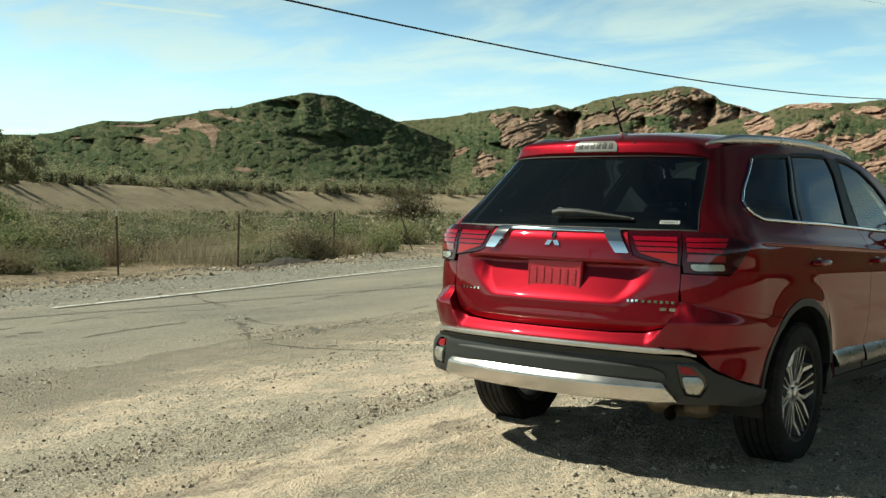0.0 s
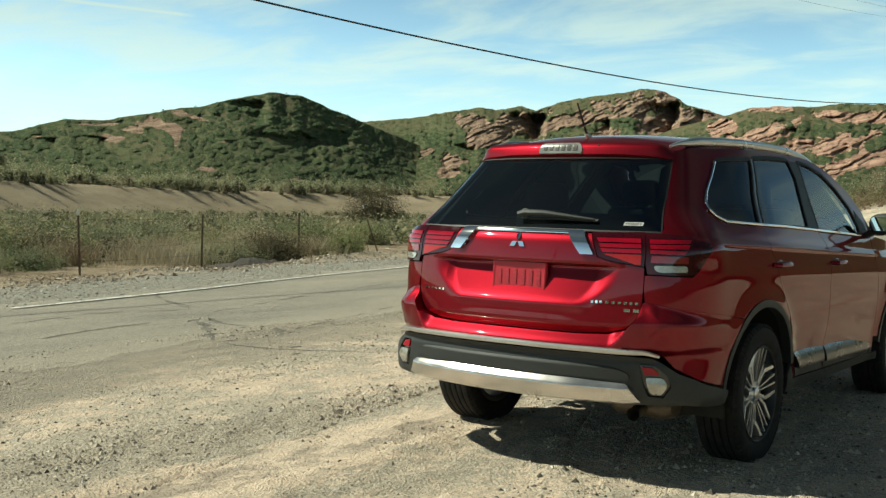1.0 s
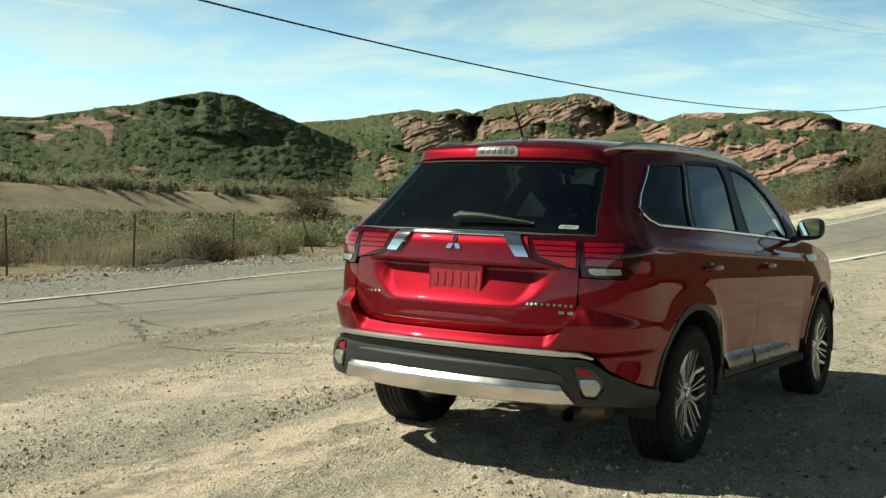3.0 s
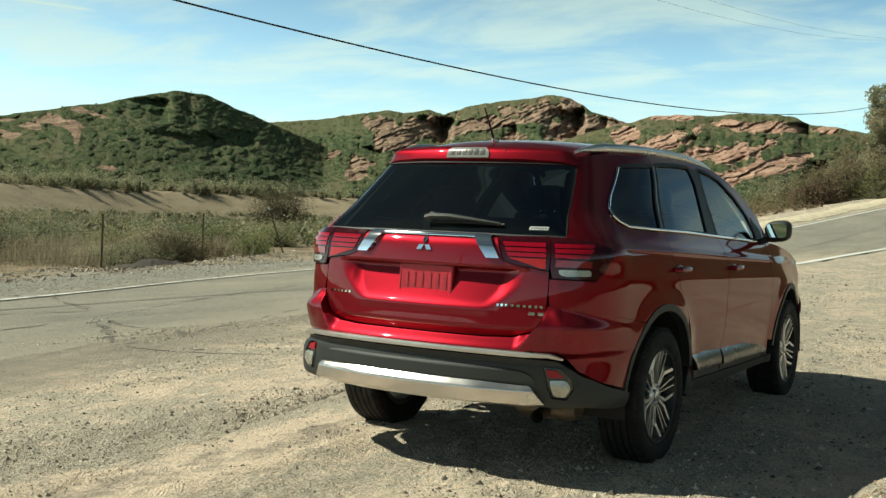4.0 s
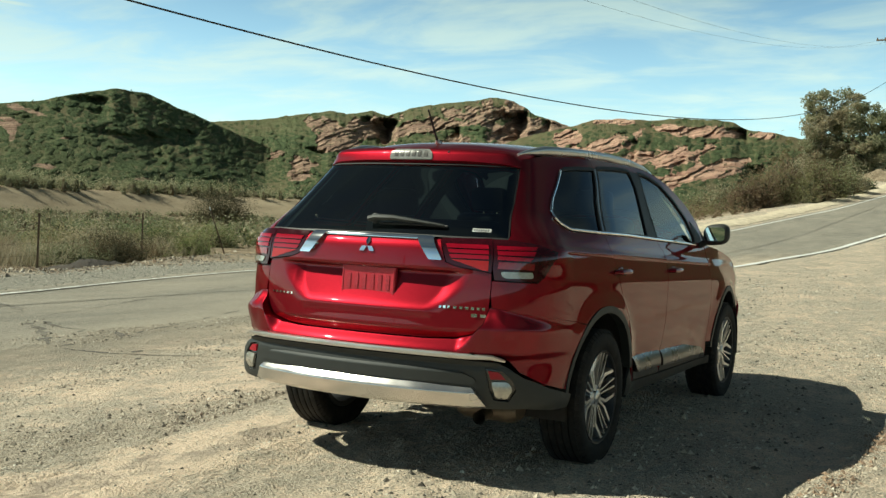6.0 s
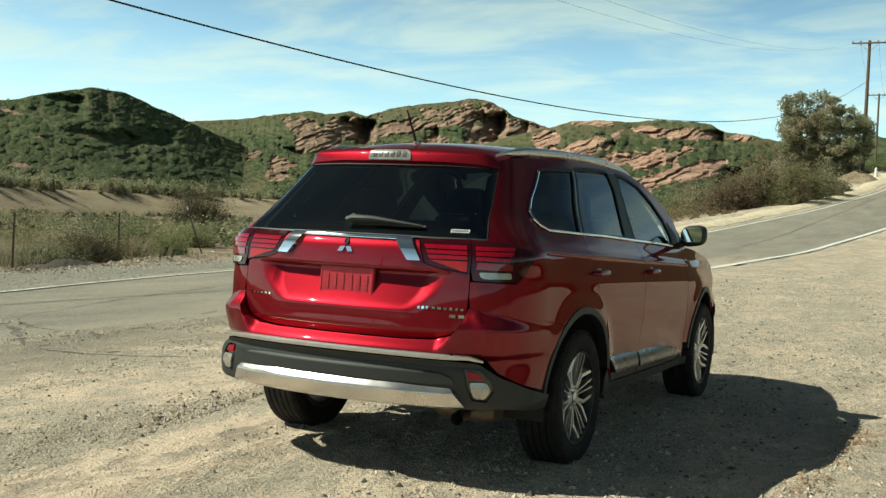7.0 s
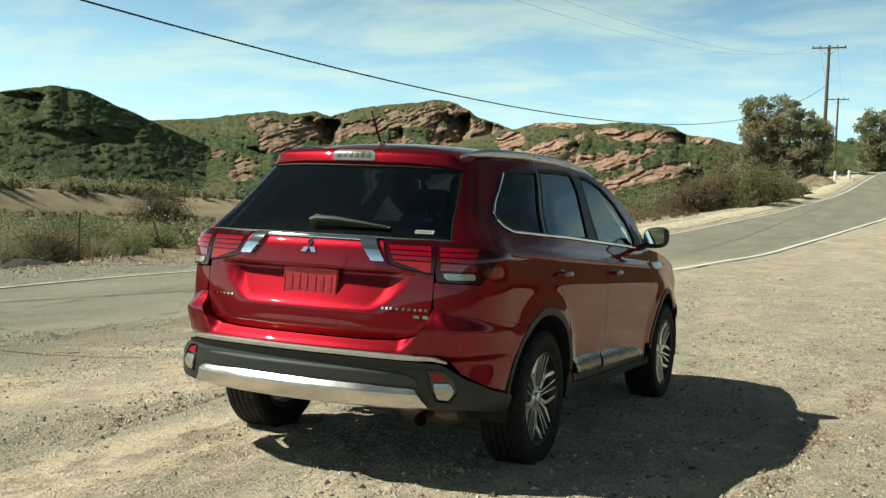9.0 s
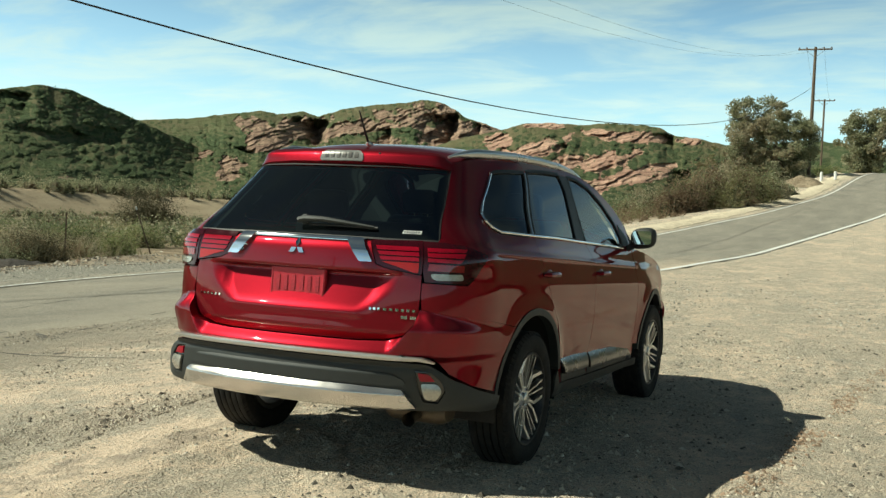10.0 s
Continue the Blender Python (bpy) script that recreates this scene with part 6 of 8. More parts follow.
def panel(name, outer, material, parent, holes=(), step=0.03, off=0.0, gap=0.002, flange=0.014, label="", mirror=False, radius=0.0, slope=0.0):
    """A pressed panel on the body between outlines given as (x or y, value, height)."""
    poly = to_s(outer) if isinstance(outer[0][0], str) else list(outer)
    hs = [to_s(h) if isinstance(h[0][0], str) else list(h) for h in holes]
    if radius:
        poly = rounded(poly, radius)
    poly = shrink(fine(poly, step), gap)
    hs = [shrink(fine(h, step), -gap) for h in hs]
    v, f = fill(poly, hs, step, slope)
    o = off(v[:, 0], v[:, 1]) if callable(off) else np.full(len(v), off)
    p, n = skin(v[:, 0], v[:, 1], o)
    if mirror:
        p, n = p * (-1, 1, 1), n * (-1, 1, 1)
    # the normals of the true surface, so that reflections run smoothly over the panel
    e = 0.003
    shape = lambda ds, dz: skin(v[:, 0] + ds, v[:, 1] + dz, off(v[:, 0] + ds, v[:, 1] + dz) if callable(off) else o)[0]
    true_n = np.cross(shape(e, 0) - shape(-e, 0), shape(0, e) - shape(0, -e))
    true_n /= np.linalg.norm(true_n, axis=1)[:, None] + 1e-12
    if mirror:
        true_n = true_n * (-1, 1, 1)
    bm = bmesh.new()
    bv = [bm.verts.new(q) for q in p]
    given = {w: true_n[i] for i, w in enumerate(bv)}
    for a, b, c in f:
        # faces wind outwards
        q = np.cross(p[b] - p[a], p[c] - p[a])
        try:
            bm.faces.new((bv[a], bv[b], bv[c]) if q @ n[a] > 0 else (bv[a], bv[c], bv[b]))
        except ValueError:
            pass
    if flange:
        outer_rim, inner = {}, {}
        rim = [e for e in bm.edges if e.is_boundary]
        bm.verts.index_update()
        for e in rim:
            for w in e.verts:
                if w not in inner:
                    i = w.index
                    outer_rim[w] = (w.co.copy(), i)
                    inner[w] = None
        for w, (co, i) in outer_rim.items():
            outer_rim[w] = bm.verts.new(co)
            inner[w] = bm.verts.new(co - Vector(n[i]) * flange)
        for e in rim:
            a, b = e.verts
            fc = e.link_faces[0]
            lv = list(fc.verts)
            if lv[(lv.index(a) + 1) % 3] == b:
                a, b = b, a
            bm.faces.new((outer_rim[a], outer_rim[b], inner[b], inner[a]))
    loose = [w for w in bm.verts if not w.link_faces]
    bmesh.ops.delete(bm, geom=loose, context="VERTS")
    normals = [tuple(given[w]) if w in given else (0.0, 0.0, 0.0) for w in bm.verts]
    ob = part(name, bm, material, parent, label)
    ob.data.normals_split_custom_set_from_vertices(normals)
    return ob


def both(name, outer, material, parent, **k):
    """The same panel on both flanks."""
    return panel(name, outer, material, parent, **k), panel(name, outer, material, parent, mirror=True, **k)


# ---- the car: materials ----
def make_paint():
    n = Nodes("metallic_red_paint")
    p = n.obj()
    flake = n.voronoi(p, 900.0, out="Color")
    sepc = n.add("ShaderNodeSeparateColor", {"Color": flake}).outputs[0]
    dust = n.noise(p, 3.0, 6.0, 0.7)
    n.set(color=n.mix(n.band(sepc, 0.0, 1.0, 0.0, 1.0), (0.160, 0.005, 0.011), (0.265, 0.009, 0.020)), metal=0.90, rough=0.46, coat=0.72, coat_rough=n.band(dust, 0.3, 0.75, 0.020, 0.060))
    n.put(n.b.inputs["Specular Tint"], (0.30, 0.01, 0.03))
    return n.mat


def make_glass(name, tint, gloss=1.5):
    n = Nodes(name)
    tr = n.add("ShaderNodeBsdfTransparent", {"Color": tint})
    gl = n.add("ShaderNodeBsdfGlossy", {"Color": (0.95, 0.97, 0.97), "Roughness": 0.012})
    fr = n.add("ShaderNodeFresnel", {"IOR": gloss})
    ms = n.add("ShaderNodeMixShader")
    n.t.links.new(fr.outputs[0], ms.inputs[0])
    n.t.links.new(tr.outputs[0], ms.inputs[1])
    n.t.links.new(gl.outputs[0], ms.inputs[2])
    n.t.links.new(ms.outputs[0], n.t.nodes["Material Output"].inputs["Surface"])
    n.t.nodes.remove(n.b)
    return n.mat


def make_tyre():
    n = Nodes("tyre_rubber")
    p = n.obj()
    dust = n.band(n.noise(p, 14.0, 6.0, 0.7), 0.45, 0.75)
    n.set(color=n.mix(dust, (0.012, 0.012, 0.012), (0.038, 0.034, 0.028)), rough=0.82, spec=0.3)
    n.bump(n.noise(p, 120.0, 4.0), 0.2, 0.002)
    return n.mat


def make_alloy():
    n = Nodes("machined_alloy")
    p = n.obj()
    turned = n.noise(n.obj(1.0, (6, 1, 1)), 60.0, 4.0)
    n.set(color=(0.80, 0.80, 0.79), metal=1.0, rough=n.band(turned, 0.3, 0.7, 0.28, 0.42))
    return n.mat


PAINTED = make_paint()
CLADDING = plain("black_grained_plastic", (0.028, 0.031, 0.030), 0.55, 0.0, 500, 0.15, 0.25, 0.0006, spec=0.45)
GLOSSBLACK = plain("gloss_black", (0.008, 0.008, 0.009), 0.12, bump=0, coat=1.0, coat_rough=0.03)
RUBBER = plain("black_seal", (0.012, 0.012, 0.012), 0.6, bump=0)
CHROME = plain("chrome", (0.80, 0.81, 0.82), 0.07, 1.0, 40, 0.03, 0)
SILVER = plain("satin_silver_trim", (0.64, 0.62, 0.59), 0.36, 0.92, 60, 0.05, 0)
SKIDSILVER = plain("brushed_silver_plastic", (0.70, 0.67, 0.64), 0.22, 0.92, 60, 0.05, 0)
RAILSILVER = plain("satin_aluminium", (0.60, 0.62, 0.63), 0.30, 0.9, 60, 0.05, 0)
TINT = make_glass("dark_privacy_glass", (0.34, 0.42, 0.43), 1.95)
SIDETINT = make_glass("smoked_side_glass", (0.22, 0.27, 0.265), 1.58)
CLEAR = make_glass("green_clear_glass", (0.66, 0.76, 0.70), 1.38)
REDLENS = plain("red_lamp_lens", (0.30, 0.002, 0.016), 0.10, 0.0, 200, 0.15, 0, coat=0.4, coat_rough=0.02, spec=0.3)
DARKLENS = plain("dark_red_lamp_housing", (0.035, 0.002, 0.005), 0.10, 0.0, 200, 0.2, 0, coat=0.4, coat_rough=0.02, spec=0.25)
ORANGELENS = plain("orange_red_lens", (0.36, 0.010, 0.010), 0.22, 0.0, 200, 0.15, 0, coat=0.35, coat_rough=0.04, spec=0.3)
CLEARLENS = plain("clear_lamp_lens", (0.48, 0.46, 0.41), 0.24, 0.6, 90, 0.25, 0.3, 0.003, coat=1.0, coat_rough=0.02)
TYRE, ALLOY = make_tyre(), make_alloy()
DARKALLOY = plain("dark_grey_wheel_pockets", (0.022, 0.023, 0.025), 0.38, 0.3, 80, 0.1, 0)
DISC = plain("brake_disc_steel", (0.30, 0.29, 0.28), 0.4, 1.0, 80, 0.2, 0)
UNDER = plain("dusty_underbody", (0.018, 0.017, 0.016), 0.9, 0.0, 20, 0.4)
CABIN = plain("charcoal_cabin_trim", (0.022, 0.022, 0.023), 0.85, 0.0, 200, 0.2, 0.2, 0.001)
SEATCLOTH = plain("black_seat_leather", (0.020, 0.020, 0.021), 0.6, 0.0, 150, 0.2, 0.3, 0.001)
EXHAUST = plain("tarnished_exhaust_steel", (0.12, 0.095, 0.07), 0.5, 0.7, 30, 0.3, 0.1)
MIRROR = Nodes("mirror_glass").set(color=(0.92, 0.93, 0.93), metal=1.0, rough=0.01).mat
PLATERED = plain("red_plate", (0.46, 0.022, 0.040), 0.35, 0.1, 40, 0.1, 0, coat=0.4)
WHITE = plain("white_sticker", (0.78, 0.78, 0.76), 0.5, bump=0)
GREYINK = plain("grey_ink", (0.25, 0.25, 0.25), 0.5, bump=0)

# ---- the car: panels ----
car = holder("car", "metallic red mid-size SUV parked half off the road", "car")

ARCH_R = 0.445


def arch(cy, a0, a1, n=26, r=ARCH_R):
    return [("y", cy + r * math.cos(radians(a)), WHEEL_Z + r * math.sin(radians(a))) for a in np.linspace(a0, a1, n)]


SS = lambda *p: [("s", a, b) for a, b in p]
Q_WIN = SS((1.057, 1.306), (1.077, 1.276), (1.137, 1.246), (1.222, 1.222), (1.600, 1.207), (1.586, 1.30), (1.574, 1.376), (1.577, 1.47), (1.587, 1.545), (1.35, 1.537), (1.17, 1.525), (1.117, 1.510), (1.087, 1.436), (1.062, 1.36))
R_WIN = SS((1.665, 1.206), (2.02, 1.198), (2.373, 1.187), (2.363, 1.316), (2.350, 1.471), (2.305, 1.572), (2.0, 1.570), (1.647, 1.556), (1.640, 1.47), (1.637, 1.376), (1.647, 1.30))
F_WIN = SS((2.575, 1.172), (2.95, 1.156), (3.30, 1.140), (3.420, 1.150), (3.425, 1.187), (3.334, 1.301), (3.164, 1.411), (2.929, 1.512), (2.70, 1.556), (2.510, 1.568), (2.498, 1.461), (2.533, 1.301))
CANT = [(-0.62, 1.50), (-0.38, 1.555), (-0.09, 1.592), (0.3, 1.616), (0.9, 1.626), (1.34, 1.612), (1.66, 1.555), (1.95, 1.43), (2.135, 1.295), (2.28, 1.17), (2.36, 1.12)]
CANT_Z = spline(CANT)
DOOR_REAR = SS((1.580, 1.605), (1.590, 1.553), (1.605, 1.47), (1.600, 1.376), (1.618, 1.30), (1.632, 1.205)) + [("y", 0.135, 1.13), ("y", 0.140, 1.08), ("y", 0.185, 1.02), ("y", 0.22, 0.93), ("y", 0.27, 0.85), ("y", 0.355, 0.74), ("y", 0.42, 0.63), ("y", 0.465, 0.46), ("y", 0.49, 0.375)]
DOOR_MID = SS((2.40, 1.622), (2.42, 1.54), (2.43, 1.461), (2.45, 1.30), (2.53, 1.175), (2.62, 1.09)) + [("y", 1.12, 1.02), ("y", 1.10, 0.86), ("y", 1.09, 0.61), ("y", 1.045, 0.50), ("y", 1.03, 0.365)]
DOOR_FRONT = [("y", 2.13, 1.275), ("y", 2.11, 1.13), ("y", 2.13, 1.0), ("y", 2.16, 0.8), ("y", 2.15, 0.6), ("y", 2.12, 0.45), ("y", 2.11, 0.355)]
cant = lambda ys: [("y", y, float(CANT_Z(y))) for y in ys]

# quarter panel: from the tail lamp and bumper to the rear door, with the rear pillar
quarter = (cant([-0.37, -0.3, -0.2, -0.1, 0.0]) + DOOR_REAR[0:12] + arch(0.0, 34, 119) +
           SS((1.0, 0.79), (0.80, 0.815), (0.665, 0.835), (0.600, 0.845), (0.593, 0.90), (0.593, 0.968), (0.625, 0.968), (0.83, 0.964), (0.866, 0.990), (0.912, 1.052), (0.968, 1.103), (0.84, 1.143), (0.70, 1.156), (0.668, 1.158), (0.690, 1.18), (0.731, 1.331), (0.722, 1.42), (0.703, 1.515)))
both("quarter_panel", quarter, PAINTED, car, holes=[Q_WIN], step=0.012, gap=0.001, slope=-0.040)
both("rear_door", DOOR_REAR + list(reversed(DOOR_MID)) + cant([0.78, 0.5, 0.25]), PAINTED, car, holes=[R_WIN], step=0.012, slope=-0.040)
both("front_door", DOOR_MID + list(reversed(DOOR_FRONT)) + cant([2.0, 1.9, 1.75, 1.6, 1.4, 1.2, 1.05]), PAINTED, car, holes=[F_WIN], step=0.012, slope=-0.040)
HOOD = [(2.12, 1.135), (2.3, 1.115), (2.6, 1.085), (2.9, 1.045), (3.2, 0.985), (3.45, 0.90)]
HOOD_Z = spline(HOOD)
fender = list(reversed([("y", y, float(HOOD_Z(y))) for y in (2.12, 2.3, 2.5, 2.7, 2.9, 2.98)])) + [("y", 2.13, 1.0), ("y", 2.16, 0.8), ("y", 2.15, 0.6), ("y", 2.12, 0.46)] + list(reversed(arch(BASE_Y, 12, 167))) + [("y", 3.12, 0.60), ("s", 4.75, 0.8), ("s", 4.75, 0.97)]
both("front_fender", fender, PAINTED, car, step=0.03)
nose = SS((4.56, 0.30), (4.56, 0.40), (4.65, 0.60), (4.75, 0.80), (4.75, 0.97), (5.1, 0.95), (5.59, 0.93), (5.59, 0.30))
both("front_bumper", nose, PAINTED, car, step=0.05)
both("sill", [("y", 0.44, 0.46), ("y", 0.50, 0.37), ("y", 1.0, 0.36), ("y", 2.11, 0.35), ("y", 2.20, 0.36), ("y", 2.26, 0.30), ("y", 1.4, 0.295), ("y", 0.42, 0.30), ("y", 0.41, 0.40)], CLADDING, car, step=0.03)
# bright strips along the foot of the doors
DOORTRIM = plain("dark_bright_trim", (0.105, 0.105, 0.11), 0.28, 1.0, 60, 0.05, 0)
both("door_trim", SS((1.985, 0.525), (2.533, 0.505), (2.533, 0.412), (2.062, 0.420)), DOORTRIM, car, step=0.02, off=lambda s, z: 0.026 - 4.0 * (z - 0.432) ** 2, flange=0.03, label="bright silver door trim", radius=0.015)
both("door_trim", SS((2.575, 0.504), (3.10, 0.489), (3.45, 0.446), (3.55, 0.394), (3.54, 0.368), (2.575, 0.405)), DOORTRIM, car, step=0.02, off=lambda s, z: 0.026 - 4.0 * (z - 0.418) ** 2, flange=0.03, label="bright silver door trim", radius=0.015)

# black cladding along the doors' foot, under the trim
both("door_cladding", [("y", 0.505, 0.428), ("y", 1.0, 0.420), ("y", 1.04, 0.368), ("y", 0.53, 0.374)], CLADDING, car, step=0.03, off=0.005, flange=0.008)
both("door_cladding", [("y", 1.05, 0.418), ("y", 1.9, 0.402), ("y", 2.10, 0.385), ("y", 2.10, 0.358), ("y", 1.05, 0.368)], CLADDING, car, step=0.03, off=0.005, flange=0.008)

# wheel arch lips
for cy, a0, a1 in ((0.0, 14, 172), (BASE_Y, 12, 172)):
    ring = arch(cy, a0, a1, 40, ARCH_R + 0.030) + list(reversed(arch(cy, a0, a1, 40, ARCH_R - 0.006)))
    both("wheel_arch_lip", ring, CLADDING, car, step=0.014, off=0.006, gap=0, flange=0.05, label="dark wheel arch lip")


# rear bumper, painted upper part with a shelf at its top
def bumper_off(s, z):
    a = np.abs(s)
    side = 1 - smooth(a, 0.62, 1.15)
    lip = 0.684 + 0.15 * smooth(a, 0.48, 0.60)
    top = smooth(z, 0.60, 0.645) * (1 - 0.8 * smooth(z, lip - 0.048, lip + 0.020) * (1 - smooth(a, 0.598, 0.64)))
    swell = 0.055 * top * (0.10 + 0.90 * side) * (1 - 0.5 * smooth(a, 0.52, 0.70)) * (1 - smooth(z, 0.74, 0.86))
    # shoulders rise at the corners beside the tailgate
    seam = np.interp(a, (0.59, 0.665, 0.80, 1.0, 1.3), (0.9, 0.8345, 0.8145, 0.7895, 0.742))
    corner = 0.012 * smooth(a, 0.600, 0.675) * (1 - smooth(a, 0.66, 0.82)) * smooth(z, 0.64, 0.72)
    return 0.0005 + (swell + corner + 0.010 * np.exp(-(((a - 0.74) / 0.12) ** 2) - ((z - 0.745) / 0.05) ** 2)) * smooth(seam - z, 0.0, 0.07)


half = SS((0.0, 0.684), (0.35, 0.686), (0.475, 0.692), (0.542, 0.716), (0.578, 0.772), (0.594, 0.843), (0.665, 0.8345), (0.80, 0.8145), (1.0, 0.7895)) + arch(0.0, 120, 168) + SS((1.075, 0.445), (0.887, 0.498), (0.752, 0.554), (0.708, 0.600), (0.655, 0.632), (0.521, 0.641), (0.0, 0.643))
hs = to_s(half)
panel("rear_bumper", hs[1:-1] + [(-a, b) for a, b in reversed(hs[1:-1])], PAINTED, car, off=bumper_off, step=0.010, gap=-0.001, flange=0.075)


def clad_off(s, z):
    a = np.abs(s)
    side = 1 - smooth(a, 0.70, 1.2)
    top = smooth(z, 0.33, 0.42)
    return (0.010 + 0.042 * top) * (0.3 + 0.7 * side) + 0.010 * smooth(z, 0.58, 0.625) * side - 0.008 * np.exp(-(((z - 0.585) / 0.012) ** 2)) * side


FOG = [(0.592, 0.575), (0.655, 0.567), (0.702, 0.520), (0.716, 0.480), (0.680, 0.434), (0.622, 0.440), (0.607, 0.484)]
SKID = [(0.0, 0.497), (0.30, 0.497), (0.545, 0.489), (0.598, 0.410), (0.54, 0.402), (0.0, 0.402)]
hs = [(0.0, 0.615), (0.521, 0.612), (0.645, 0.606), (0.698, 0.574), (0.750, 0.535), (0.887, 0.480), (1.077, 0.428), (1.067, 0.362), (0.90, 0.375), (0.747, 0.396), (0.597, 0.392), (0.0, 0.388)]
panel("lower_bumper", hs[1:-1] + [(-a, b) for a, b in reversed(hs[1:-1])], CLADDING, car, holes=[FOG, [(-a, b) for a, b in reversed(FOG)]], off=clad_off, step=0.014, flange=0.03, label="black plastic lower bumper")
panel("skid_plate", SKID[1:-1] + [(-a, b) for a, b in reversed(SKID[1:-1])], SKIDSILVER, car, off=lambda s, z: clad_off(s, z * 0 + 0.46) + 0.030 - 0.031 * np.clip((z - 0.472) / 0.025, 0, 1) + 0.05 * (z - 0.445) - 0.012 * np.clip((0.418 - z) / 0.016, 0, 1) - 0.012 * smooth(np.abs(s), 0.515, 0.585), step=0.006, flange=0.035, label="brushed silver skid plate", radius=0.012)
INSERT = [(0.0, 0.499), (0.50, 0.499), (0.556, 0.503), (0.552, 0.528), (0.500, 0.556), (0.40, 0.562), (0.0, 0.562)]
panel("bumper_insert", INSERT[1:-1] + [(-a, b) for a, b in reversed(INSERT[1:-1])], CLADDING, car, off=lambda s, z: clad_off(s, z) + 0.008 - 0.008 * np.clip((z - 0.553) / 0.010, 0, 1), step=0.010, gap=0, flange=0.012, label="raised black insert over the skid plate", radius=0.02)
strip = [(0.0, 0.643), (0.521, 0.641), (0.620, 0.637), (0.676, 0.618), (0.672, 0.611), (0.612, 0.623), (0.521, 0.619), (0.0, 0.621)]
panel("bumper_strip", strip[1:-1] + [(-a, b) for a, b in reversed(strip[1:-1])], SILVER, car, off=lambda s, z: clad_off(s, z * 0 + 0.62) + 0.012 - 12 * (z - 0.63) ** 2, step=0.010, gap=0, flange=0.03, label="thin silver bumper strip")
for m in (False, True):
    pod = panel("fog_pod", FOG, GLOSSBLACK, car, off=lambda s, z: clad_off(s, z) - 0.014, step=0.02, gap=-0.004, flange=0.02, mirror=m)
    red = [(0.600, 0.568), (0.650, 0.561), (0.678, 0.524), (0.610, 0.524)]
    white = [(0.612, 0.517), (0.684, 0.517), (0.704, 0.484), (0.674, 0.443), (0.629, 0.448), (0.618, 0.485)]
    panel("reflector", red, REDLENS, pod, off=lambda s, z: clad_off(s, z) + 0.001, step=0.012, mirror=m, label="red reflector", radius=0.008)
    panel("lamp_lens", white, CLEARLENS, pod, off=lambda s, z: clad_off(s, z) + 0.002 + 0.008 * np.exp(-((z - 0.48) / 0.03) ** 2), step=0.012, mirror=m, label="clear lamp lens", radius=0.015)

# tailgate with the number plate hollow
RECESS_TOP, RECESS_FOOT = 1.005, 0.822


def gate_off(s, z):
    a = np.abs(s)
    u = np.clip((z - RECESS_FOOT) / (RECESS_TOP - RECESS_FOOT), 0, 1)
    half_w = 0.480 - 0.11 * (1 - u) ** 2.4
    sides = smooth(half_w - a, -0.025, 0.075)
    foot = np.clip((z - RECESS_FOOT) / 0.183, 0, 1) ** 0.85
    top = 1 - smooth(z, RECESS_TOP - 0.011, RECESS_TOP + 0.003)
    hollow = 0.050 * sides * foot * top
    ledge = 0.004 * np.exp(-(((z - RECESS_FOOT + 0.012) / 0.022) ** 2)) * smooth(0.40 - a, 0, 0.08)
    brow = 0.012 * smooth(z, 0.99, 1.02) * (1 - smooth(z, 1.10, 1.17)) * smooth(0.55 - a, 0.0, 0.15)
    tuck = -0.020 * (1 - smooth(z, 0.692, 0.74))
    return ledge + brow - hollow + tuck


hs = [(0.0, 0.690), (0.35, 0.692), (0.470, 0.699), (0.538, 0.724), (0.573, 0.775), (0.5895, 0.84), (0.5915, 0.95), (0.5905, 1.002), (0.471, 1.0225), (0.413, 1.043), (0.370, 1.149), (0.0, 1.163)]
panel("tailgate", hs[1:-1] + [(-a, b) for a, b in reversed(hs[1:-1])], PAINTED, car, off=gate_off, step=0.0095, gap=0.001)
REAR_GLASS = [(0.0, 1.166), (0.30, 1.165), (0.45, 1.163), (0.676, 1.164), (0.724, 1.331), (0.716, 1.42), (0.697, 1.513), (0.3, 1.521), (0.0, 1.523)]
panel("rear_window", REAR_GLASS[1:-1] + [(-a, b) for a, b in reversed(REAR_GLASS[1:-1])], TINT, car, off=-0.003, step=0.03, gap=0.0, flange=0.0, label="dark tinted rear window")
rim_in = shrink(fine(REAR_GLASS[1:-1] + [(-a, b) for a, b in reversed(REAR_GLASS[1:-1])], 0.03), 0.004)
panel("glass_seal", shrink(fine(REAR_GLASS[1:-1] + [(-a, b) for a, b in reversed(REAR_GLASS[1:-1])], 0.03), -0.004), RUBBER, car, holes=[rim_in], step=0.02, off=-0.0015, gap=0, flange=0.02)

# spoiler and roof
ROOF_MID = spline([(-0.62, 1.545), (-0.56, 1.567), (-0.50, 1.584), (-0.40, 1.612), (-0.25, 1.645), (0.1, 1.674), (0.5, 1.685), (0.9, 1.678), (1.2, 1.668), (1.6, 1.630)])
ROOF_EDGE = spline([(-0.62, 1.50), (-0.38, 1.555), (-0.09, 1.590), (0.3, 1.613), (0.9, 1.623), (1.34, 1.609), (1.6, 1.575)])


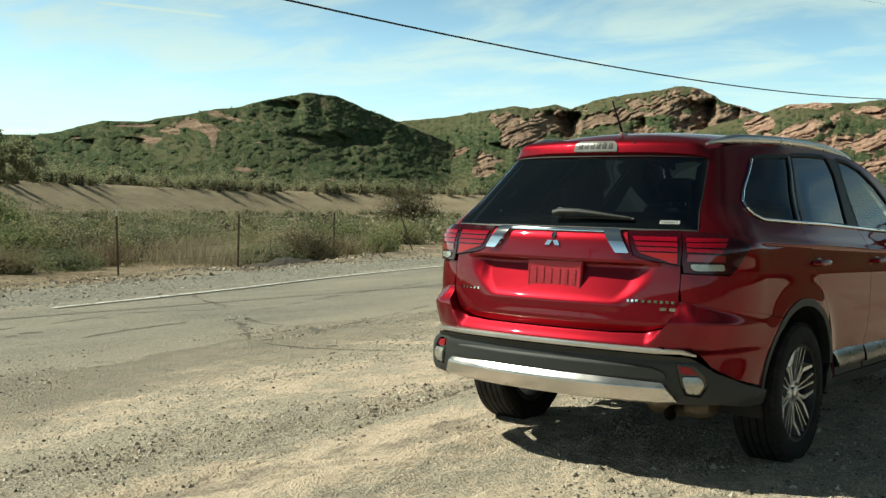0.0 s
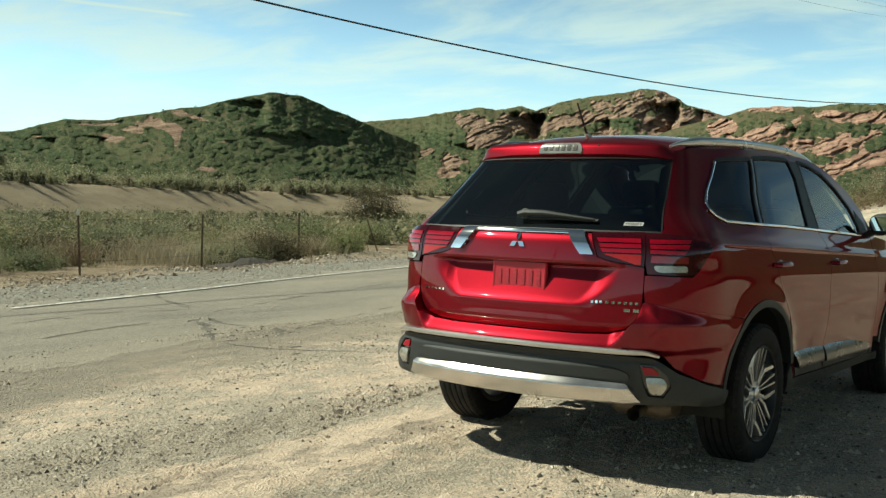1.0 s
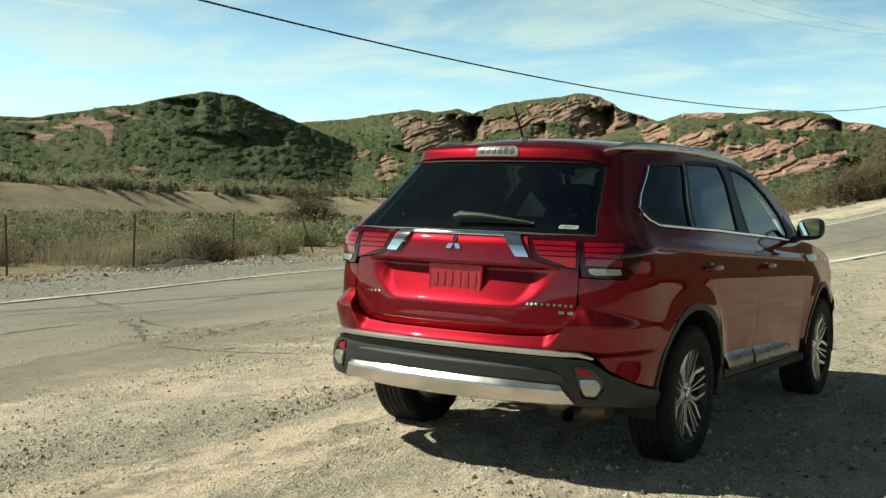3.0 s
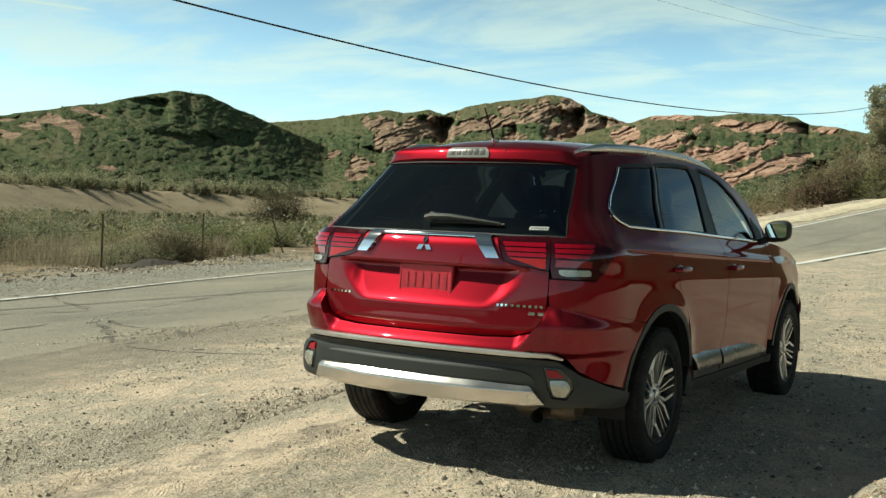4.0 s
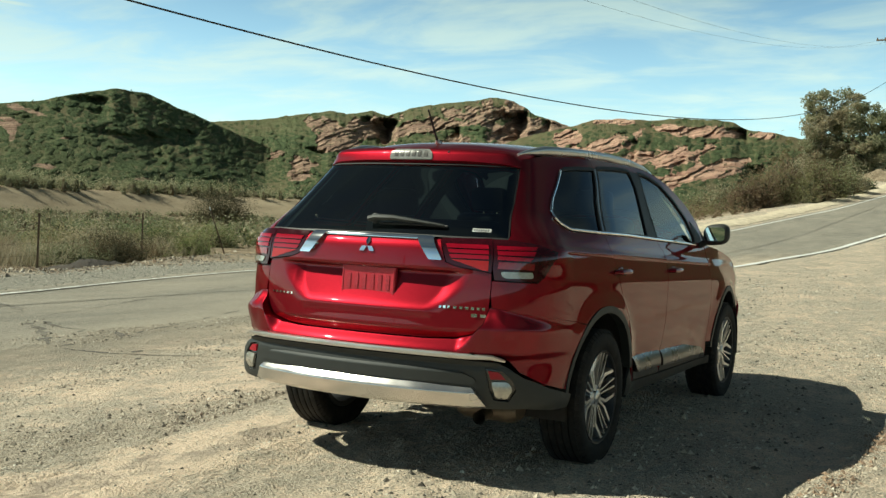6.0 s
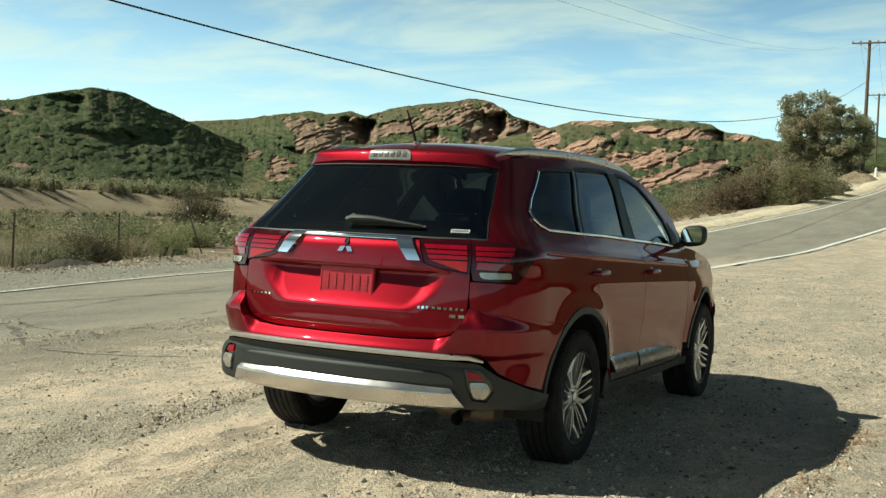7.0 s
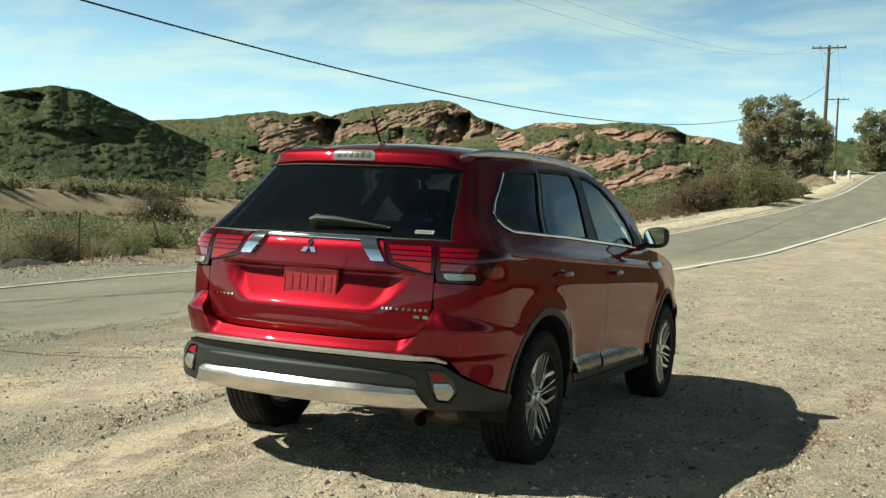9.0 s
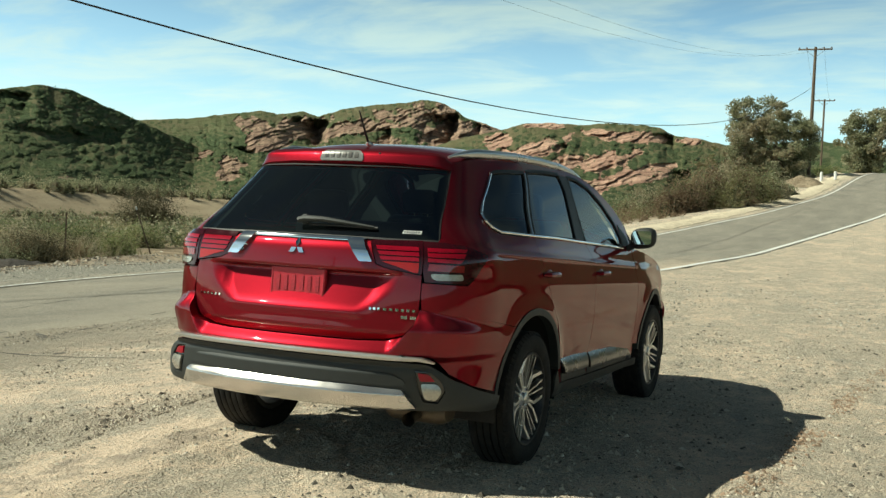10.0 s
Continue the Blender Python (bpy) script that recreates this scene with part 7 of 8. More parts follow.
def roof_sheet(y0, y1, rows, cols, inset=0.0):
    out = []
    for y in np.linspace(y0, y1, rows):
        ze = float(ROOF_EDGE(y))
        xe = float(side_x(max(y, -0.12), ze)) - inset
        if y < -0.05:
            xe = min(xe, float(plan(s_at("y", y + 0.03, ze), ze)[0]) if y > -0.56 else 0.535)
        for u in np.linspace(-1, 1, cols):
            back = 0.10 * (abs(u) ** 2.2) * smooth(-y, 0.0, 0.55)
            out.append((u * xe, y + back, ze + (float(ROOF_MID(y)) - ze) * (1 - abs(u) ** 2.6)))
    return np.array(out)


def sheet_part(name, P, rows, cols, mat, parent, label="", skirt=0.0):
    bm = bmesh.new()
    v = [bm.verts.new(p) for p in P]
    for f in sheet_faces(rows, cols):
        bm.faces.new([v[i] for i in f])
    if skirt:
        low = bmesh.ops.extrude_edge_only(bm, edges=[e for e in bm.edges if e.is_boundary])
        bmesh.ops.translate(bm, verts=[g for g in low["geom"] if isinstance(g, bmesh.types.BMVert)], vec=(0, 0, -skirt))
    bmesh.ops.recalc_face_normals(bm, faces=bm.faces)
    return part(name, bm, mat, parent, label)


sheet_part("roof", roof_sheet(-0.50, 1.58, 60, 33), 60, 33, PAINTED, car, skirt=0.03)
SPOIL = [(0.0, 1.527), (0.30, 1.525), (0.55, 1.518), (0.700, 1.508), (0.692, 1.545), (0.60, 1.560), (0.45, 1.573), (0.25, 1.580), (0.0, 1.583)]
spoil_off = lambda s, z: 0.004 + 0.038 * smooth(z, 1.506, 1.556) * (1 - 0.7 * smooth(np.abs(s), 0.5, 0.7)) - 0.012 * smooth(z, 1.560 - 0.03 * (np.abs(s) / 0.69) ** 2, 1.588 - 0.03 * (np.abs(s) / 0.69) ** 2)
spoiler = panel("spoiler", SPOIL[1:-1] + [(-a, b) for a, b in reversed(SPOIL[1:-1])], PAINTED, car, off=spoil_off, step=0.014, gap=0, flange=0.045)

# hood, windscreen and roof lining
hood = []
for y in np.linspace(2.13, 3.5, 24):
    ze = float(HOOD_Z(min(y, 3.45)))
    xe = float(side_x(min(y, 2.98), ze)) - 0.012 - max(0, y - 2.95) * 0.55
    for u in np.linspace(-1, 1, 25):
        hood.append((u * xe, y, ze + 0.045 * (1 - u * u) * (1 - 0.6 * smooth(y, 3.0, 3.5)) + 0.012 * math.exp(-(((abs(u) - 0.6) / 0.1) ** 2))))
sheet_part("hood", np.array(hood), 24, 25, PAINTED, car, skirt=0.03)
ws = []
for v in np.linspace(0, 1, 14):
    y, zc, half_w = 1.58 + 0.72 * v, 1.622 - 0.475 * v - 0.02 * math.sin(math.pi * v) * -1, 0.585 + 0.165 * v
    for u in np.linspace(-1, 1, 21):
        ws.append((u * half_w, y - 0.16 * u * u, zc - 0.025 * u * u))
sheet_part("windscreen", np.array(ws), 14, 21, CLEAR, car, "clear windscreen")
for sx in (1, -1):
    bm = tube_bm([(sx * x, y, z) for x, y, z in ((0.575, 1.45, 1.585), (0.61, 1.66, 1.530), (0.675, 1.93, 1.405), (0.73, 2.12, 1.275), (0.765, 2.28, 1.14))], [0.03, 0.034, 0.036, 0.038, 0.04], 8)
    part("pillar", bm, CABIN, car)

# glass of the flanks, seals and bright line under the windows
for m in (False, True):
    for nm, win, mat, lab in (("quarter_window", Q_WIN, SIDETINT, "smoked quarter window"), ("rear_door_window", R_WIN, SIDETINT, "smoked rear door window"), ("front_door_window", F_WIN, CLEAR, "clear front door window")):
        panel(nm, win, mat, car, off=-0.006, step=0.035, gap=-0.012, flange=0, label=lab, mirror=m)
        seal = to_s(win)
        panel("window_seal", shrink(fine(seal, 0.03), -0.016), RUBBER, car, holes=[shrink(fine(seal, 0.03), 0.003)], step=0.02, off=0.003, gap=0, flange=0.012, mirror=m)
    # black pillar covers between the windows
    panel("pillar_cover", SS((1.602, 1.207), (1.663, 1.207), (1.644, 1.30), (1.635, 1.376), (1.638, 1.47), (1.646, 1.556), (1.588, 1.548), (1.578, 1.47), (1.575, 1.376), (1.588, 1.30)), GLOSSBLACK, car, off=0.0015, step=0.02, gap=0, flange=0.01, mirror=m)
    panel("pillar_cover", SS((2.376, 1.188), (2.572, 1.176), (2.530, 1.301), (2.495, 1.461), (2.505, 1.570), (2.308, 1.574), (2.353, 1.471), (2.366, 1.316)), CLADDING, car, off=0.0015, step=0.02, gap=0.001, flange=0.01, mirror=m)
    s_line = [(3.40, 1.132), (3.30, 1.135), (2.95, 1.150), (2.573, 1.165), (2.0, 1.189), (1.60, 1.200), (1.222, 1.214), (1.130, 1.238), (1.066, 1.270), (1.044, 1.305), (1.049, 1.36), (1.074, 1.436), (1.106, 1.515)]
    dense = [(a + (c - a) * i / 8, b + (d - b) * i / 8) for (a, b), (c, d) in zip(s_line, s_line[1:]) for i in range(8)] + s_line[-1:]
    pts = skin(np.array([a for a, b in dense]), np.array([b for a, b in dense]), np.full(len(dense), 0.006))[0]
    bm = tube_bm([tuple(q) for q in pts * ((-1, 1, 1) if m else (1, 1, 1))], 0.0075, 8)
    part("window_moulding", bm, CHROME, car, "thin chrome window moulding")

# dark inner shell, so that the cabin is lined
both("cabin_lining", cant([-0.35, -0.2, 0.2, 0.6, 1.0, 1.4, 1.8, 2.05]) + [("y", 2.05, 1.12), ("y", 2.05, 0.5), ("y", 0.5, 0.5), ("y", 0.4, 0.85), ("y", -0.4, 0.85), ("x", 0.66, 0.86), ("x", 0.60, 1.17), ("x", 0.56, 1.36), ("x", 0.52, 1.50)], CABIN, car,
     holes=[Q_WIN, R_WIN, F_WIN], step=0.06, off=-0.035, gap=0.02, flange=0)
RL = roof_sheet(-0.44, 1.56, 16, 13, 0.02) - (0, 0, 0.03)
sheet_part("roof_lining", RL, 16, 13, CABIN, car)
inner_gate = to_s([("x", 0.0, 0.76), ("x", 0.6, 0.78), ("x", 0.62, 1.0), ("x", 0.60, 1.16), ("x", 0.0, 1.16)])
panel("tailgate_lining", inner_gate[1:-1] + [(-a, b) for a, b in reversed(inner_gate[1:-1])], CABIN, car, off=-0.11, step=0.08, flange=0)

# ---- the car: lamps, badges, trim ----
DEEPRED = plain("deep_red_lens", (0.20, 0.004, 0.010), 0.12, 0.0, 200, 0.15, 0, coat=1.0, coat_rough=0.02)
for m in (False, True):
    # lamp on the tailgate
    lamp = panel("tail_lamp", SS((0.372, 1.152), (0.594, 1.158), (0.590, 1.004), (0.471, 1.025), (0.415, 1.045)), DARKLENS, car, off=0.010, step=0.015, gap=0.0006, flange=0.025, mirror=m, label="dark red tail lamp on the tailgate")
    for k, z in enumerate((1.119, 1.096, 1.073)):
        panel("light_bar", SS((0.402 + 0.012 * k, z + 0.0085), (0.574, z + 0.0088), (0.576, z - 0.0082), (0.414 + 0.012 * k, z - 0.0082)), REDLENS, lamp, off=0.0145, step=0.012, gap=0, flange=0.004, mirror=m, label="bright red light bar")
    panel("signal_lens", SS((0.440, 1.058), (0.576, 1.058), (0.577, 1.012), (0.555, 1.014)), ORANGELENS, lamp, off=0.0125, step=0.012, gap=0, flange=0.004, mirror=m, label="orange-red signal lens")
    # lamp on the corner of the body
    lamp = panel("tail_lamp", SS((0.595, 1.155), (0.70, 1.152), (0.837, 1.138), (0.960, 1.102), (0.905, 1.052), (0.860, 0.992), (0.828, 0.968), (0.605, 0.972), (0.594, 1.022)), DARKLENS, car, off=0.012, step=0.015, gap=0.0006, flange=0.03, mirror=m, label="dark red wraparound tail lamp")
    for k, z in enumerate((1.117, 1.095, 1.073)):
        panel("light_bar", SS((0.612, z + 0.0082), (0.822 - 0.020 * k, z + 0.005), (0.806 - 0.020 * k, z - 0.0095), (0.612, z - 0.0085)), REDLENS, lamp, off=0.0165, step=0.012, gap=0, flange=0.004, mirror=m, label="bright red light bar")
    panel("brake_lens", SS((0.618, 1.056), (0.79, 1.054), (0.79, 1.024), (0.615, 1.024)), DEEPRED, lamp, off=0.0155, step=0.012, gap=0, flange=0.004, mirror=m, label="red brake lens")
    panel("reversing_lens", SS((0.628, 1.012), (0.785, 1.014), (0.792, 0.986), (0.660, 0.982), (0.638, 0.988)), CLEARLENS, lamp, off=0.0165, step=0.012, gap=0, flange=0.004, mirror=m, label="clear reversing lens", radius=0.012)

# chrome garnish over the tailgate
bar = [(0.0, 1.164), (0.32, 1.157), (0.345, 1.150), (0.325, 1.139), (0.26, 1.141), (0.0, 1.146)]
panel("garnish_bar", bar[1:-1] + [(-a, b) for a, b in reversed(bar[1:-1])], CHROME, car, off=lambda s, z: gate_off(s, z) + 0.014 - 40 * (z - 1.153) ** 2, step=0.010, gap=0, flange=0.014, label="chrome bar across the tailgate")
both("garnish_leg", SS((0.252, 1.152), (0.336, 1.150), (0.400, 1.050), (0.335, 1.050)), CHROME, car, off=lambda s, z: gate_off(s, z) + 0.017, step=0.014, gap=0, flange=0.018, label="chrome slanted garnish", radius=0.006)


def on_gate(x, z, off):
    p, n = skin(np.array([x]), np.array([z]), gate_off(np.array([x]), np.array([z])) + off)
    return Vector(p[0]), Vector(n[0])


def plate_shape(name, outline, z0, x0, off, thick, mat, parent, label="", bevel=0.0015):
    """A small flat shape laid on the tailgate at x0, z0."""
    bm = bmesh.new()
    pts = []
    for dx, dz in outline:
        p, n = on_gate(x0 + dx, z0 + dz, off)
        pts.append((p, n))
    lo = [bm.verts.new(p) for p, n in pts]
    hi = [bm.verts.new(p + n * thick) for p, n in pts]
    k = len(pts)
    bm.faces.new(hi)
    for i in range(k):
        bm.faces.new((lo[i], lo[(i + 1) % k], hi[(i + 1) % k], hi[i]))
    bmesh.ops.recalc_face_normals(bm, faces=bm.faces)
    return part(name, bm, mat, parent, label, shade=False)


# emblem: three plain lozenges
emblem = holder("emblem", "", "")
emblem.parent = car
for ang in (90, 210, 330):
    d = Vector((math.cos(radians(ang)), math.sin(radians(ang))))
    q = Vector((-d.y, d.x))
    o = [d * 0.002, d * 0.025 + q * 0.0135, d * 0.048, d * 0.025 - q * 0.0135]
    plate_shape("lozenge", [tuple(a) for a in o], 1.098, 0.0, 0.001, 0.006, CHROME, emblem)

# number plate: embossed bars on red
def on_plate(x, z, d=0.0):
    """A place on the slanted plate; x, z from its middle."""
    return Vector((x + 0.004, -0.893 + 0.06 * z - d, 0.929 + z))


def plate_box(name, x, z, w, h, d0, d1, mat, parent, label="", slant=0.0):
    bm = bmesh.new()
    c = [(-w / 2 - slant, -h / 2), (w / 2 - slant, -h / 2), (w / 2 + slant, h / 2), (-w / 2 + slant, h / 2)]
    lo = [bm.verts.new(on_plate(x + a, z + b, d0)) for a, b in c]
    hi = [bm.verts.new(on_plate(x + a, z + b, d1)) for a, b in c]
    bm.faces.new(hi)
    for i in range(4):
        bm.faces.new((lo[i], lo[(i + 1) % 4], hi[(i + 1) % 4], hi[i]))
    bmesh.ops.recalc_face_normals(bm, faces=bm.faces)
    return part(name, bm, mat, parent, label, bevel=0.0012 if h > 0.1 else 0.0, shade=False)


plate = plate_box("license_plate", 0, 0, 0.300, 0.144, -0.004, 0.016, PLATERED, car, "red licence plate with plain raised bars")
for x, z, w, h in ((0, 0.066, 0.290, 0.005), (0, -0.066, 0.290, 0.005), (-0.143, 0, 0.005, 0.132), (0.143, 0, 0.005, 0.132)):
    plate_box("plate_rim", x, z, w, h, 0.016, 0.0185, PLATERED, plate)
PLATEBAR = plain("worn_plate_relief", (0.40, 0.035, 0.05), 0.3, 0.3, 90, 0.4, 0)
for i in range(6):
    x = -0.108 + 0.043 * i + (0.004 if i > 2 else 0)
    plate_box("raised_bar", x, 0.0, 0.020, 0.070, 0.016, 0.0195, PLATEBAR, plate)

# badges as plain bars
for i in range(6):
    plate_shape("badge_bar", [(-0.0045, -0.005), (0.0045, -0.005), (0.0045, 0.005), (-0.0045, 0.005)], 0.842, -0.545 + 0.0195 * i, 0.001, 0.003, CHROME, car)
for i in range(9):
    plate_shape("badge_bar", [(-0.0055, -0.006), (0.0055, -0.006), (0.0055, 0.006), (-0.0055, 0.006)], 0.838, 0.405 + 0.0205 * i, 0.001, 0.003, CHROME, car)
for i in range(2):
    plate_shape("badge_bar", [(-0.011, -0.007), (0.011, -0.007), (0.011, 0.007), (-0.011, 0.007)], 0.806, 0.535 + 0.034 * i, 0.001, 0.003, CHROME, car)


def on_glass(x, z, off):
    p, n = skin(np.array([s_at("x", x, z)]), np.array([z]), np.array([off]))
    return Vector(p[0]), Vector(n[0])


# rear wiper
pts = [on_glass(x, z, o)[0] for x, z, o in ((-0.035, 1.212, 0.028), (0.0, 1.217, 0.034), (0.10, 1.219, 0.032), (0.22, 1.213, 0.024), (0.36, 1.206, 0.012))]
arm = part("wiper", tube_bm(pts, [0.016, 0.017, 0.014, 0.010, 0.006], 8), CLADDING, car, "black rear wiper")
pts = [on_glass(x, z, 0.008)[0] for x, z in ((0.02, 1.207), (0.2, 1.209), (0.38, 1.204))]
part("wiper_blade", tube_bm(pts, 0.007, 6), RUBBER, arm)
p, n = on_glass(-0.01, 1.225, 0.0)
part("wiper_pivot", tube_bm([p, p + n * 0.03], [0.024, 0.02], 14), CLADDING, arm)

# sticker low on the glass
bm = bmesh.new()
bm.faces.new([bm.verts.new(on_glass(x, z, 0.001)[0]) for x, z in ((0.50, 1.190), (0.588, 1.190), (0.586, 1.206), (0.50, 1.206))])
bmesh.ops.solidify(bm, geom=bm.faces[:], thickness=0.0006)
st = part("sticker", bm, WHITE, car, "small white window sticker", shade=False)
bm = bmesh.new()
for i in range(7):
    x = 0.508 + i * 0.0105
    bm.faces.new([bm.verts.new(on_glass(a, b, 0.0022)[0]) for a, b in ((x, 1.194), (x + 0.007, 1.194), (x + 0.007, 1.202), (x, 1.202))])
part("printed_bars", bm, GREYINK, st, shade=False)


STOPLENS = plain("frosted_clear_lens", (0.27, 0.265, 0.25), 0.2, 0.2, 90, 0.25, 0.3, 0.003, coat=0.8, coat_rough=0.03)
# high brake lamp in the spoiler's edge
LEDCELL = plain("grey_lamp_cell", (0.16, 0.15, 0.14), 0.2, 0.3, 90, 0.25, 0, coat=0.8, coat_rough=0.03)
stop = panel("high_brake_lamp", [(-0.124, 1.526), (0.124, 1.526), (0.122, 1.542), (0.098, 1.560), (-0.098, 1.560), (-0.122, 1.542)], STOPLENS, car, off=lambda s, z: spoil_off(s, z) + 0.005, step=0.012, gap=0, flange=0.012, label="clear high-mounted brake lamp", radius=0.010)
for i in range(6):
    x = -0.085 + 0.034 * i
    panel("led", [(x - 0.011, 1.533), (x + 0.011, 1.533), (x + 0.009, 1.551), (x - 0.009, 1.551)], LEDCELL, stop, off=lambda s, z: spoil_off(s, z) + 0.0075, step=0.01, gap=0, flange=0.003, radius=0.004)
bm = bmesh.new()
bmesh.ops.create_uvsphere(bm, u_segments=10, v_segments=6, radius=0.008, matrix=Matrix.Translation(on_glass(0.205, 1.553, 0.036)[0]))
part("washer_nozzle", bm, CABIN, car)

# aerial
bm = tube_bm([(0, -0.240, 1.636), (0, -0.258, 1.650), (0, -0.268, 1.660)], [0.022, 0.017, 0.008], 10)
base = part("aerial_base", bm, SILVER, car)
part("aerial_rod", tube_bm([(0, -0.264, 1.655), (0, -0.31, 1.72), (0, -0.375, 1.812)], [0.0065, 0.0055, 0.004], 8), RUBBER, base, "short black aerial rod")

# roof rails
for sx in (1, -1):
    path, rad = [], []
    for y in np.linspace(-0.385, 1.80, 52):
        u = (y + 0.385) / 2.185
        x = 0.530 + 0.048 * smooth(u, 0.0, 0.22)
        z = float(np.interp(y, (-0.385, -0.30, -0.12, 0.1, 0.4, 0.8, 1.15, 1.45, 1.65, 1.80), (1.580, 1.598, 1.622, 1.631, 1.642, 1.646, 1.639, 1.613, 1.574, 1.523)))
        path.append((sx * x, y, z))
        rad.append(0.006 + 0.014 * smooth(min(u, 1 - u), 0.0, 0.12))
    bm = tube_bm(path, rad, 12)
    n = len(path)
    bm.verts.ensure_lookup_table()
    for i, p in enumerate(path):
        for v in bm.verts[i * 12:(i + 1) * 12]:
            d = v.co - Vector(p)
            v.co = Vector(p) + Vector((d.x * 1.25, d.y, d.z * (1.0 if d.z > 0 else 1.5)))
    part("roof_rail", bm, RAILSILVER, car, "satin silver roof rail")

# door handles
for m in (1, -1):
    for y, z in ((0.245, 0.985), (1.245, 0.968)):
        x = float(side_x(y, z))
        bm = tube_bm([(m * (x - 0.004), y - 0.10, z + 0.012), (m * (x + 0.026), y - 0.075, z + 0.012), (m * (x + 0.034), y, z + 0.013), (m * (x + 0.026), y + 0.075, z + 0.012), (m * (x - 0.004), y + 0.10, z + 0.012)], [0.011, 0.014, 0.015, 0.014, 0.011], 8)
        h = part("door_handle", bm, PAINTED, car, "body-coloured door handle")
        bm = bmesh.new()
        bmesh.ops.create_uvsphere(bm, u_segments=18, v_segments=8, radius=0.5, matrix=Matrix.Translation((m * (x - 0.006), y, z)) @ Matrix.Diagonal((0.013, 0.13, 0.075, 1)))
        part("handle_cup", bm, PAINTED, h)

# door mirrors
for m in (1, -1):
    bm = bmesh.new()
    bmesh.ops.create_uvsphere(bm, u_segments=24, v_segments=14, radius=0.5)
    for v in bm.verts:
        x, y, z = v.co * 2
        x, z = math.copysign(abs(x) ** 0.62, x), math.copysign(abs(z) ** 0.66, z)
        y = y if y > 0 else y * 0.42
        v.co = (m * (0.945 + x * 0.088), 2.015 + y * 0.105, 1.205 + z * 0.072 + 0.010 * x)
    house = part("door_mirror", bm, CLADDING, car, "dark door mirror")
    bm = bmesh.new()
    pts = rounded([(-0.068, -0.046), (0.066, -0.042), (0.064, 0.050), (-0.066, 0.046)], 0.025, 5)
    f = bm.faces.new([bm.verts.new((m * (0.945 + a), 1.966 + 0.08 * a + 0.02 * b, 1.206 + b)) for a, b in pts])
    bmesh.ops.recalc_face_normals(bm, faces=bm.faces)
    if f.normal.y > 0:
        f.normal_flip()
    part("mirror_glass", bm, MIRROR, house, "mirror glass")
    part("mirror_foot", box_bm((0.12, 0.07, 0.04), (m * 0.865, 2.03, 1.145), Matrix.Rotation(-0.5 * m, 4, "Y")), CLADDING, house, bevel=0.012)
    panel("mirror_base", [("y", 1.90, 1.145), ("y", 2.08, 1.14), ("y", 2.08, 1.20), ("y", 1.94, 1.29)], CLADDING, house, off=0.003, step=0.03, flange=0.01, mirror=m < 0)

# ---- the car: wheels ----
def lathe(profile, steps=64, bm=None, closed=False):
    """Turns (radius, across) points about the axle, which lies along x."""
    bm = bm or bmesh.new()
    rings = [[bm.verts.new((a, r * math.cos(t), r * math.sin(t))) for r, a in profile] for t in (2 * math.pi * i / steps for i in range(steps))]
    n = len(profile)
    for i in range(steps):
        p, q = rings[i], rings[(i + 1) % steps]
        for j in range(n if closed else n - 1):
            bm.faces.new((p[j], p[(j + 1) % n], q[(j + 1) % n], q[j]))
    bmesh.ops.recalc_face_normals(bm, faces=bm.faces)
    return bm


def spoke_bm(outline, depth0, depth1, dish):
    """A spoke: an outline in the wheel's plane given as (radius, sideways), with a crowned face."""
    bm = bmesh.new()
    n = len(outline)
    face = [bm.verts.new((depth1(r), w, r)) for r, w in outline]
    back = [bm.verts.new((depth1(r) - dish, w * 1.15, r)) for r, w in outline]
    bm.faces.new(face)
    for i in range(n):
        bm.faces.new((face[i], back[i], back[(i + 1) % n], face[(i + 1) % n]))
    bmesh.ops.recalc_face_normals(bm, faces=bm.faces)
    return bm


